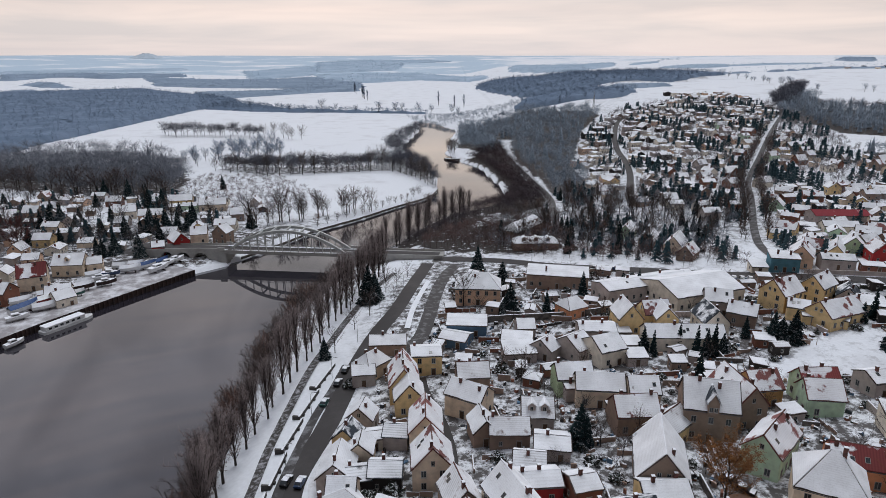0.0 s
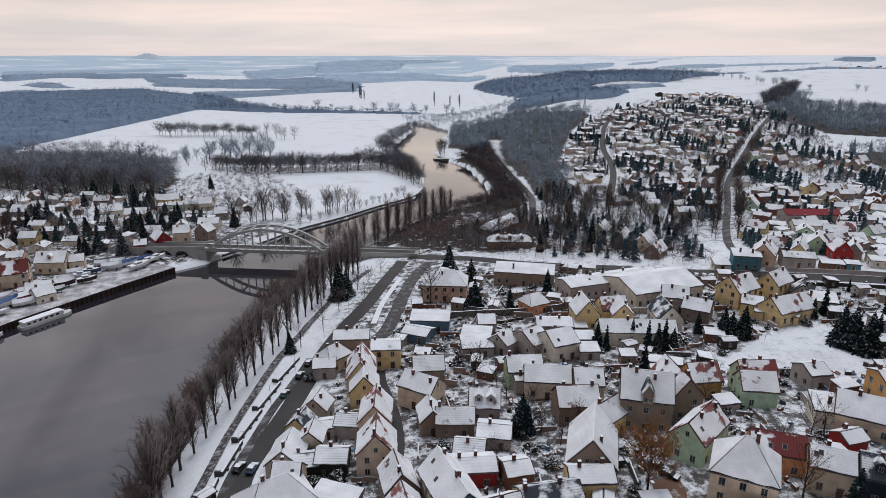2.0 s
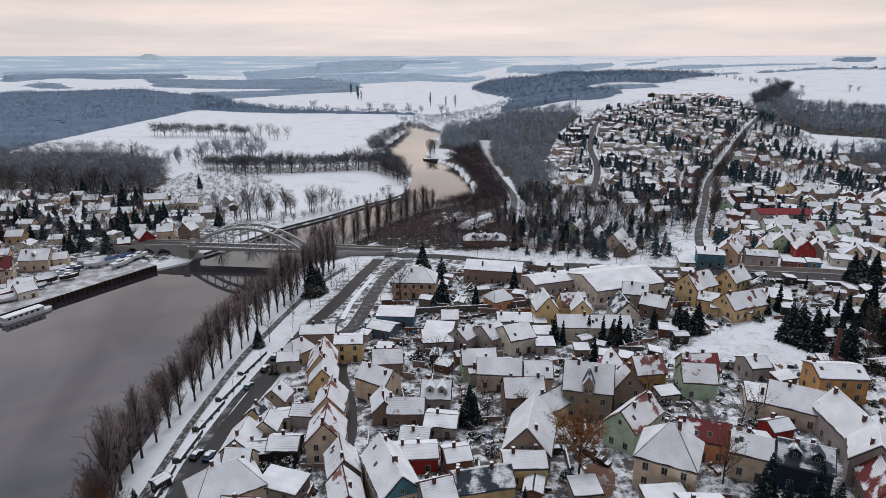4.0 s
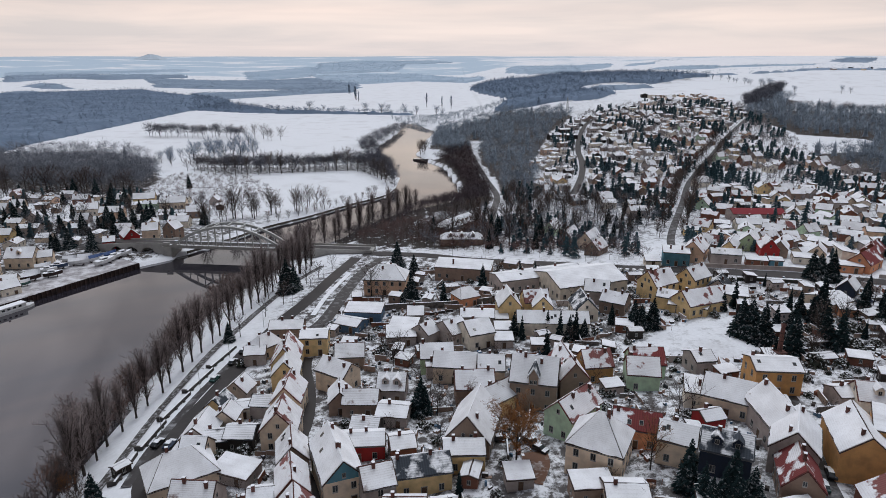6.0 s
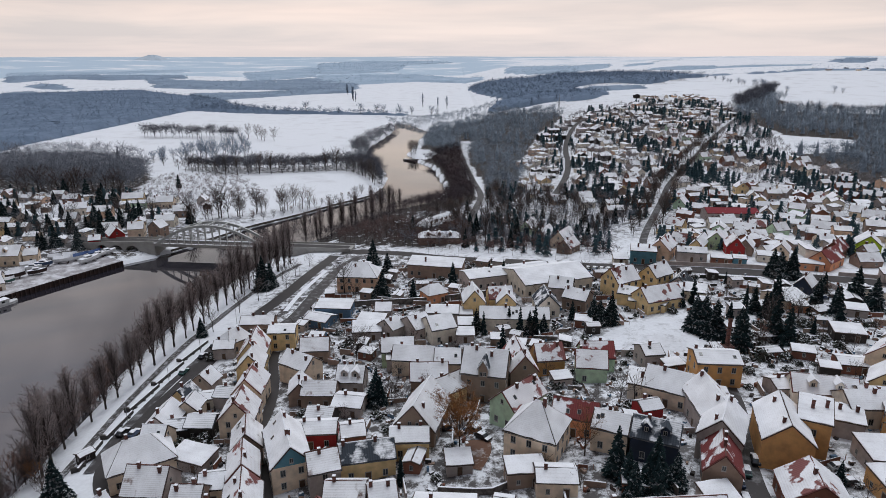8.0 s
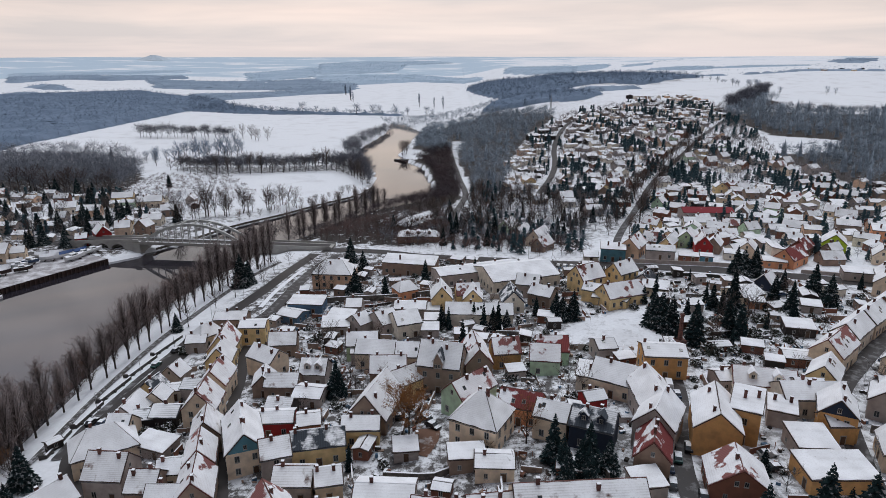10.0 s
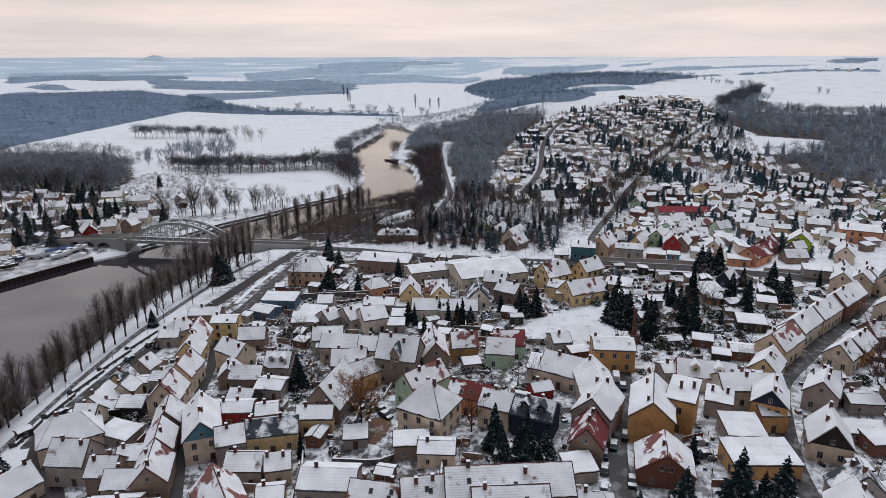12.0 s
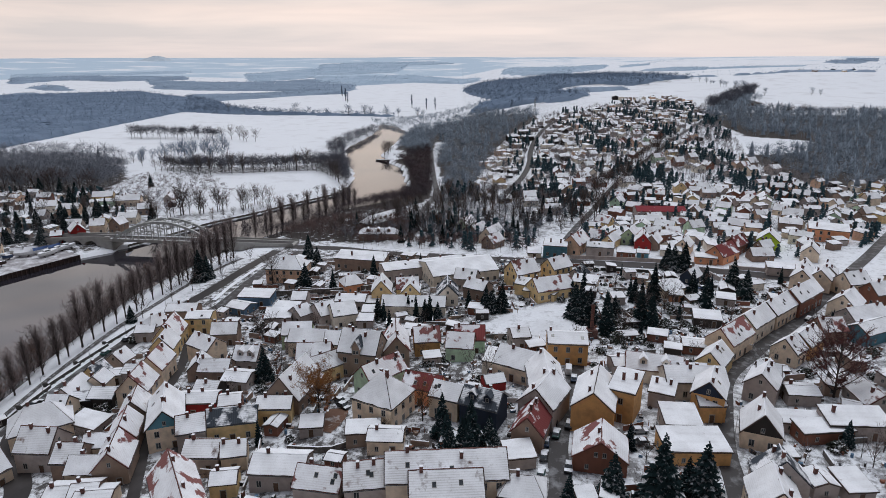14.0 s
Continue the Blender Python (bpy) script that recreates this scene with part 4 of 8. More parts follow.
def conifer(name, h, r, seed, slim=1.0):
    """A spruce or fir: trunk and tiers of drooping, snow-laden boughs."""
    rng = random.Random(seed)
    root = new(name)
    piece("trunk", Shape().tube([(0, 0, -0.4), (0, 0, h * 0.5), (0, 0, h * 0.97)], [h * 0.018, h * 0.011, 0.03], 6).mesh("trunk", "bark"), root)
    b = Shape()
    tiers = max(10, int(h * 1.9))
    for i in range(tiers):
        f = i / (tiers - 1)
        z = h * (0.07 + 0.91 * f)
        reach = r * (1 - f) ** 0.85 * slim + 0.22
        n = max(5, int(5 + 7 * (1 - f)))
        for k in range(n):
            az = 2 * math.pi * (k + rng.random() * 0.8) / n + i * 0.7
            ln = reach * rng.uniform(0.62, 1.12)
            d = Vector((math.cos(az), math.sin(az), 0))
            s = Vector((-d.y, d.x, 0))
            droop = ln * rng.uniform(0.16, 0.42)
            wd = ln * rng.uniform(0.20, 0.32) + 0.08
            zz = z + rng.uniform(-0.2, 0.2)
            o = Vector((0, 0, zz))
            mid = o + d * ln * 0.6 - Vector((0, 0, droop * 0.42))
            tip = o + d * ln - Vector((0, 0, droop))
            th = 0.10 + 0.06 * ln
            b.add([o + Vector((0, 0, 0.1)), mid + s * wd - Vector((0, 0, th)), tip, mid - s * wd - Vector((0, 0, th)), mid + Vector((0, 0, th)), mid - Vector((0, 0, th * 2.2))],
                  [(0, 4, 1), (1, 4, 2), (2, 4, 3), (3, 4, 0), (0, 1, 5), (1, 2, 5), (2, 3, 5), (3, 0, 5)])
            for q in (-1, 1):
                c = o + d * ln * rng.uniform(0.45, 0.8) - Vector((0, 0, droop * 0.4))
                e = c + (d * 0.6 + s * q).normalized() * ln * 0.36 - Vector((0, 0, droop * 0.35))
                b.add([c, c.lerp(e, 0.5) + d * wd * 0.4, e, c.lerp(e, 0.5) - d * wd * 0.4, c.lerp(e, 0.5) + Vector((0, 0, th))], [(0, 1, 4), (1, 2, 4), (2, 3, 4), (3, 0, 4), (3, 2, 1, 0)])
    piece("crown", b.mesh("crown", "needle"), root)
    return root


def shrub(name, h, r, seed, material="hedge", n=150):
    """A dense bush of small leafy clumps with an uneven outline."""
    rng = random.Random(seed)
    root = new(name)
    b = Shape()
    for i in range(n):
        v = Vector((rng.gauss(0, 1), rng.gauss(0, 1), abs(rng.gauss(0, 1)))).normalized()
        k = rng.uniform(0.45, 1.05)
        c = Vector((v.x * r * k, v.y * r * k, v.z * h * k * 0.9 + 0.1))
        s = rng.uniform(0.14, 0.34) * min(r, h)
        p = [c + Vector((rng.gauss(0, 1), rng.gauss(0, 1), rng.gauss(0, 0.5))).normalized() * s for _ in range(4)] + [c + Vector((0, 0, s * 0.6))]
        b.add(p, [(0, 1, 4), (1, 2, 4), (2, 3, 4), (3, 0, 4), (0, 2, 1), (0, 3, 2)])
    piece("trunk", Shape().tube([(0, 0, -0.2), (0, 0, h * 0.6)], [0.07, 0.03], 5).mesh("trunk", "bark"), root)
    piece("crown", b.mesh("crown", material), root)
    return root


PROTO = {}


def make_protos():
    PROTO["poplar"] = [bare_tree("poplar_tree", 16.0, 2.6, 66, 30, 11, 8, s, "twig_poplar", start=0.10, thick=1.2) for s in (1, 2, 3)]
    # far field trees: crowns coloured haze-blue instead of twig brown
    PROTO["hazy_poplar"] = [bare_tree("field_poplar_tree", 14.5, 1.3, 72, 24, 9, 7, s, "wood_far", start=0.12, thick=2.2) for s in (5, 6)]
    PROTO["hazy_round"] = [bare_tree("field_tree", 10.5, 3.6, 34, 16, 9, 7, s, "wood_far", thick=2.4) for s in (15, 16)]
    PROTO["round"] = [bare_tree("linden_tree", 10.5, 3.6, 34, 16, 9, 7, s, thick=1.5) for s in (11, 12, 13, 14)]
    PROTO["tall"] = [bare_tree("ash_tree", 15, 3.6, 44, 20, 8, 7, s, thick=1.6) for s in (21, 22, 23)]
    PROTO["small"] = [bare_tree("fruit_tree", 6.0, 2.4, 36, 11, 6, 5, s, thick=2.2) for s in (31, 32, 33)]
    PROTO["red"] = [bare_tree("alder_tree", 9.0, 2.6, 50, 16, 8, 6, s, "twig_red", thick=1.2) for s in (41, 42)]
    PROTO["brush"] = [bare_tree("bare_bush", 6.0, 2.8, 48, 15, 8, 8, s, "twig_red" if s == 51 else "twig", start=0.03, thick=2.6) for s in (51, 52, 53)]
    PROTO["oak"] = [bare_tree("oak_tree", 12, 4.8, 38, 24, 11, 11, 61, "leaf_brown", leaf=0.9)]
    PROTO["beech"] = [bare_tree("copper_beech_tree", 17, 8.0, 36, 26, 11, 10, 62, "leaf_copper", leaf=0.95, start=0.08, thick=1.6)]
    PROTO["autumn"] = [bare_tree("chestnut_tree", 12, 3.6, 44, 18, 8, 7, 63, "leaf_brown", leaf=0.12)]
    PROTO["spruce"] = [conifer("spruce_tree", 12, 2.9, s) for s in (71, 72, 73)]
    PROTO["fir"] = [conifer("fir_tree", 15, 4.9, s) for s in (74, 75)]
    PROTO["thuja"] = [conifer("thuja_tree", 8, 1.3, s, 1.0) for s in (76, 77)]
    PROTO["pine"] = [conifer("pine_tree", 13, 6.2, 78)]
    PROTO["shrub"] = [shrub("evergreen_shrub", 2.2, 2.0, s) for s in (81, 82, 83)]


make_protos()
TREE_LABEL = {"hazy_poplar": "far leafless poplar standing in a snowy field", "hazy_round": "far bare tree standing in a snowy field", "poplar": "slender leafless poplar beside the river promenade", "round": "bare spreading tree standing in snow", "tall": "tall bare deciduous tree in snow", "small": "small bare garden tree among snowy roofs",
              "red": "leafless tree with reddish twigs in snow", "brush": "tangle of bare brown brush on the bank", "oak": "oak keeping its withered orange-brown leaves", "beech": "broad dark tree with copper-brown leaves",
              "autumn": "nearly bare tree with a few brown leaves", "spruce": "dark green spruce dusted with snow", "fir": "tall dark fir dusted with snow", "thuja": "narrow dark evergreen dusted with snow", "pine": "broad dark evergreen tree with snowy boughs", "shrub": "snow-laden evergreen shrub in a garden"}
used = {}
tree_rng = random.Random(5)


def tree(kind, x, y, size=1.0, group=""):
    """Sets a tree of a kind on the land; the first of each shape is the model itself."""
    k = tree_rng.randrange(len(PROTO[kind]))
    m = pose(x, y, gz(x, y) - 0.05, 0, 0, tree_rng.uniform(0, 360))
    ob = PROTO[kind][k]
    if (kind, k) in used:
        ob = copy_thing(ob, m)
    used[(kind, k)] = True
    ob.matrix_basis = m
    s = size * tree_rng.uniform(0.9, 1.1)
    ob.scale = (s, s, s * tree_rng.uniform(0.94, 1.08))
    cat = "bush" if kind in ("brush", "shrub") else "tree"
    return tagged(ob, TREE_LABEL[kind], cat, group or ("bare trees" if kind in ("round", "tall", "small", "red", "autumn", "poplar") else "evergreens" if kind in ("spruce", "fir", "thuja", "pine") else "bushes"))


def inside(poly, x, y):
    c = False
    for i in range(len(poly)):
        (x0, y0), (x1, y1) = poly[i - 1], poly[i]
        if (y0 > y) != (y1 > y) and x < (x1 - x0) * (y - y0) / (y1 - y0) + x0:
            c = not c
    return c


def sprinkle(poly, gap, seed, jitter=0.45):
    """Points strewn over a plan area about gap metres apart."""
    rng = random.Random(seed)
    xs, ys = [p[0] for p in poly], [p[1] for p in poly]
    out = []
    for a in np.arange(min(xs), max(xs), gap):
        for b in np.arange(min(ys), max(ys), gap):
            x, y = a + rng.uniform(-jitter, jitter) * gap, b + rng.uniform(-jitter, jitter) * gap
            if inside(poly, x, y):
                out.append((x, y))
    return out


def woods(name, poly, gap, h, material, label, seed, floor=0.3, per=16, twig=0.16, cell=7.0, conif=0.0, spread=0.42, clear=False, hole=None, pts=None):
    """A wood seen from afar: one mass of many bare crowns over a dark uneven understorey."""
    rng = np.random.default_rng(seed)
    if pts is None:
        pts = [p for p in sprinkle(poly, gap, seed) if not (hole and inside(hole, p[0], p[1])) and (not clear or (free(p[0], p[1], 0.6) and clear_of_roads(p[0], p[1], 4.0)))]
    pts = np.array(pts)
    if not len(pts):
        return
    g = ground(pts[:, 0], pts[:, 1])
    hh = h * rng.uniform(0.65, 1.12, len(pts))
    P, Q, R = [], [], []
    mid = np.stack([pts[:, 0], pts[:, 1], g + hh * 0.60], 1)
    n = len(pts)
    for k in range(per):
        d = rng.normal(size=(n, 3))
        d /= np.linalg.norm(d, axis=1, keepdims=True)
        size = np.stack([hh * spread * 0.78, hh * spread * 0.78, hh * 0.40], 1)
        r0, r1 = rng.uniform(0.05, 0.62, n)[:, None], rng.uniform(0.25, 0.45, n)[:, None]
        a = mid + d * size * r0
        b = a + (d * size + np.stack([0 * hh, 0 * hh, hh * 0.22], 1)) * r1
        P.append(a), Q.append(b), R.append(twig * hh / 10 * rng.uniform(0.5, 1.2, n))
    for k in range(5):
        az, reach = rng.uniform(0, 6.283, n), rng.uniform(0.3, 0.9, n) * spread * hh * 0.7
        a = np.stack([pts[:, 0], pts[:, 1], g + hh * rng.uniform(0.18, 0.45, n)], 1)
        P.append(a), Q.append(a + np.stack([np.cos(az) * reach, np.sin(az) * reach, hh * 0.4], 1)), R.append(0.008 * hh)
    base = np.stack([pts[:, 0], pts[:, 1], g - 0.3], 1)
    P.append(base), Q.append(base + np.stack([0 * hh, 0 * hh, hh * 0.85], 1)), R.append(0.012 * hh)
    if conif:
        pick = rng.random(len(pts)) < conif
        for k in range(3):
            b2 = base[pick] + np.array([0, 0, 1.0]) * (hh[pick] * (0.1 + 0.25 * k))[:, None]
            P.append(b2), Q.append(b2 + np.array([0, 0, 1.0]) * (hh[pick] * 0.5)[:, None]), R.append(hh[pick] * (0.24 - 0.06 * k))
    vs, fs = spikes(np.concatenate(P), np.concatenate(Q), np.concatenate(R))
    if floor:
        xs = np.arange(min(p[0] for p in poly), max(p[0] for p in poly) + cell, cell)
        ys = np.arange(min(p[1] for p in poly), max(p[1] for p in poly) + cell, cell)
        X, Y = np.meshgrid(xs, ys)
        X2, Y2 = X + rng.uniform(-0.4, 0.4, X.shape) * cell, Y + rng.uniform(-0.4, 0.4, X.shape) * cell
        cells = np.array([[inside(poly, xs[i] + cell / 2, ys[j] + cell / 2) and not (hole and inside(hole, xs[i] + cell / 2, ys[j] + cell / 2)) for i in range(len(xs) - 1)] for j in range(len(ys) - 1)], dtype=float)
        near = np.zeros(X.shape)
        near[:-1, :-1] += cells
        near[1:, :-1] += cells
        near[:-1, 1:] += cells
        near[1:, 1:] += cells
        Z = ground(X2, Y2) + np.where(near > 3.5, h * floor * rng.uniform(0.7 if floor > 0.4 else 0.35, 1.05, X.shape), -0.4)
        o = len(vs)
        vs = np.concatenate([vs, np.stack([X2.ravel(), Y2.ravel(), Z.ravel()], 1)])
        extra, n = [], len(xs)
        for j in range(len(ys) - 1):
            for i in range(n - 1):
                if cells[j, i]:
                    a = o + j * n + i
                    extra += [(a, a + 1, a + n + 1), (a, a + n + 1, a + n)]
        if extra:
            fs = np.concatenate([fs, np.array(extra)])
    tagged(piece(name, quick_mesh(name, vs, fs, material)), label, "wood", kind="stuff")


def along(pts, gap):
    line = smooth_line(pts, 1.0)
    out, run = [line[0]], 0.0
    for a, b in zip(line, line[1:]):
        run += (b - a).length
        if run >= gap:
            out.append(b)
            run = 0.0
    return [(p.x, p.y) for p in out]


# promenade trees, a row of slender poplars on the bank, brush at the water's edge
for x, y in along([(-49.3, 107.7), (-50.9, 121.8), (-50.7, 134.6), (-48.4, 148.1), (-46.5, 162.1), (-44.1, 175.7), (-41.9, 189.6), (-40.4, 203.1), (-38.1, 216.6), (-34.4, 234.9), (-29.8, 253.7), (-25.5, 271.9)], 5.9):
    tree("poplar", x + tree_rng.uniform(-0.7, 0.7), y, tree_rng.choice((0.9, 1.0, 1.08, 1.15)), "promenade poplars")
for x, y in along([(-55, 92), (-57.5, 112), (-58.5, 128), (-60, 150), (-60.5, 175), (-60.5, 200), (-58.5, 222), (-54, 243), (-47, 262)], 1.5):
    if math.sin(y * 0.21) + math.sin(y * 0.53 + 1) > -1.1 or tree_rng.random() < 0.5:
        tree("brush", x + tree_rng.uniform(-1.2, 4.6), y, tree_rng.choice((0.8, 0.95, 1.1, 1.3, 1.5)), "bank brush")
for x, y in along([(-56, 96), (-58.5, 128), (-60, 165), (-59.5, 205), (-54, 240)], 7.5):
    tree(tree_rng.choice(("red", "round", "red")), x + tree_rng.uniform(-1, 2), y, tree_rng.uniform(0.6, 0.95), "bank trees")
for x, y in along([(-53.9, 169.8), (-54.9, 189.9), (-54.9, 211.9), (-50.6, 230.8), (-43.6, 245.8), (-35.3, 252.9)], 6.0):
    tree("round", x, y, tree_rng.uniform(0.7, 1.0))
for x, y, k, s in ((-34.8, 186, "small", 1.2), (-37.5, 182.3, "fir", 0.5), (-26.8, 215.2, "round", 0.8), (-30.8, 203.6, "small", 1.1), (-28.8, 229.1, "fir", 1.05), (-26.4, 232, "fir", 0.8), (-22.9, 238.7, "round", 0.8), (-19, 245.8, "round", 0.7),
                   (-34.8, 222.4, "round", 0.8), (-37.4, 230.1, "poplar", 0.9), (-32.4, 244.5, "poplar", 1.0), (-29, 254.4, "poplar", 1.0), (-25.3, 259.1, "round", 0.9), (-15.3, 258.7, "small", 1.2), (-18.9, 229.6, "small", 1.0), (-36.8, 241.8, "red", 1.0), (-33.4, 253.1, "red", 1.0),
                   (-49.9, 105.9, "oak", 0.45), (-46, 102.8, "brush", 1.0), (-43, 98.6, "brush", 0.9), (-36.3, 87.8, "fir", 0.4), (-34.7, 86.2, "shrub", 1.0)):
    tree(k, x, y, s)


# ---- houses ----
def window_mesh(w, h, name="window", split=True):
    """One connected shape: a raised frame with a mullion, sunk panes, and a sill at its foot."""
    f = 0.09
    xs = [-w / 2, -w / 2 + f, -0.035, 0.035, w / 2 - f, w / 2]
    zs = [-0.1, 0.0, f, h - f, h]
    vs, fs, mi = [], [], []
    for z in zs:
        for x in xs:
            vs.append((x * (1.1 if z < 0 else 1), 0.16 if z < 0 else 0.05, z))
    n = len(xs)
    for j in range(len(zs) - 1):
        for i in range(n - 1):
            q = [j * n + i, j * n + i + 1, (j + 1) * n + i + 1, (j + 1) * n + i]
            if j == 2 and i in (1, 3):
                o = len(vs)
                vs += [(vs[k][0], 0.012, vs[k][2]) for k in q]
                for e in range(4):
                    fs.append((q[e], o + e, o + (e + 1) % 4, q[(e + 1) % 4])), mi.append(0)
                fs.append((o + 3, o + 2, o + 1, o)), mi.append(1)
            else:
                fs.append(tuple(reversed(q))), mi.append(0)
    rim = [i for i in range(n)] + [j * n + n - 1 for j in range(1, len(zs))] + [(len(zs) - 1) * n + i for i in range(n - 2, -1, -1)] + [j * n for j in range(len(zs) - 2, 0, -1)]
    o = len(vs)
    vs += [(vs[k][0], -0.03, vs[k][2]) for k in rim]
    for e in range(len(rim)):
        g = (e + 1) % len(rim)
        fs.append((rim[e], rim[g], o + g, o + e)), mi.append(0)
    return mesh_of(name, vs, fs, ["frame", "glass"], mi)


WIN = window_mesh(1.15, 1.65)
WIN_S = window_mesh(0.85, 1.15)
SKYL = Shape().box(-0.45, 0.45, -0.6, 0.6, 0, 0.12, 0).box(-0.36, 0.36, -0.5, 0.5, 0.12, 0.15, 1).mesh("skylight", ["frame", "glass"])
DOOR = Shape().box(-0.55, 0.55, -0.02, 0.05, 0, 2.15, 0).box(-0.7, 0.7, -0.02, 0.07, 2.15, 2.35, 1).box(-0.7, -0.55, -0.02, 0.07, 0, 2.15, 1).box(0.55, 0.7, -0.02, 0.07, 0, 2.15, 1).mesh("door", ["door", "frame"])
CHIM = Shape().box(-0.34, 0.34, -0.29, 0.29, -1.2, 1.2, 0).box(-0.4, 0.4, -0.35, 0.35, 1.0, 1.14, 0).box(-0.36, 0.36, -0.31, 0.31, 1.2, 1.3, 1).mesh("chimney", ["chimney", "snow"])
ROOF_WORD = {"r_snow": "snow-covered roof", "r_thin": "thinly snowed tile roof", "r_red": "red tile roof half under snow", "r_bare": "bare red roof patched with snow", "r_sheet": "bare red sheet roof", "r_slate": "dark slate roof patched with snow", "r_grey": "grey sheet roof under thin snow"}
WALL_WORD = {"cream": "cream plastered", "yellow": "yellow plastered", "ochre": "ochre plastered", "white": "white plastered", "grey": "grey rendered", "stone": "brown stone", "brick": "red-brown brick", "red": "dark red plastered", "pink": "pale pink plastered",
             "green": "olive green plastered", "mint": "pale green plastered", "blue": "slate blue clad", "navy": "navy slate-clad", "teal": "teal painted", "brown": "brown plastered", "lime": "lime green plastered", "salmon": "salmon brick", "dark": "dark boarded"}
TAKEN = []


def slab(S, a, b, c, d, t, k=0):
    """A roof slope as a slab of thickness t under the four corners a b c d, seen from above anticlockwise."""
    a, b, c, d = (Vector(p) for p in (a, b, c, d))
    n = (b - a).cross(d - a).normalized() * t
    S.add([a, b, c, d, a - n, b - n, c - n, d - n], [(0, 1, 2, 3), (7, 6, 5, 4), (0, 4, 5, 1), (1, 5, 6, 2), (2, 6, 7, 3), (3, 7, 4, 0)], k)


TILE_OF = {"r_red": "tile_red", "r_bare": "tile_red", "r_sheet": "tile_red", "r_slate": "tile_slate", "r_grey": "tile_slate"}


def snow_sheet(S, a, b, c, d, rng, side=0.16):
    """The snow on a roof slope, set back raggedly from the eave, the verges and the ridge, so that the tiles' edge
    shows and stands in for the shadow line at eave and verge.
    """
    a, b, c, d = (Vector(p) for p in (a, b, c, d))
    up = (b - a).cross(d - a).normalized() * 0.11
    n = max(3, int((b - a).length / 1.3))
    fall = (d - a).length
    low, high = [], []
    for i in range(n + 1):
        f = min(max(i / n, side / (b - a).length), 1 - side / (b - a).length)
        p, q = a.lerp(b, f), d.lerp(c, f)
        low.append(p.lerp(q, rng.choice((0.05, 0.08, 0.12, 0.20, 0.10)) / fall + rng.uniform(0, 0.02)) + up)
        high.append(p.lerp(q, 1 - rng.uniform(0.02, 0.22) / fall) + up)
    vs = low + high + [v - up for v in low] + [v - up for v in high]
    m = n + 1
    fs = [(i, i + 1, m + i + 1, m + i) for i in range(n)] + [(2 * m + i, 2 * m + i + 1, i + 1, i) for i in range(n)] + [(m + i, m + i + 1, 3 * m + i + 1, 3 * m + i) for i in range(n)]
    fs += [(0, m, 3 * m, 2 * m), (n, 2 * m + n, 3 * m + n, m + n)]
    S.add(vs, fs, 0)


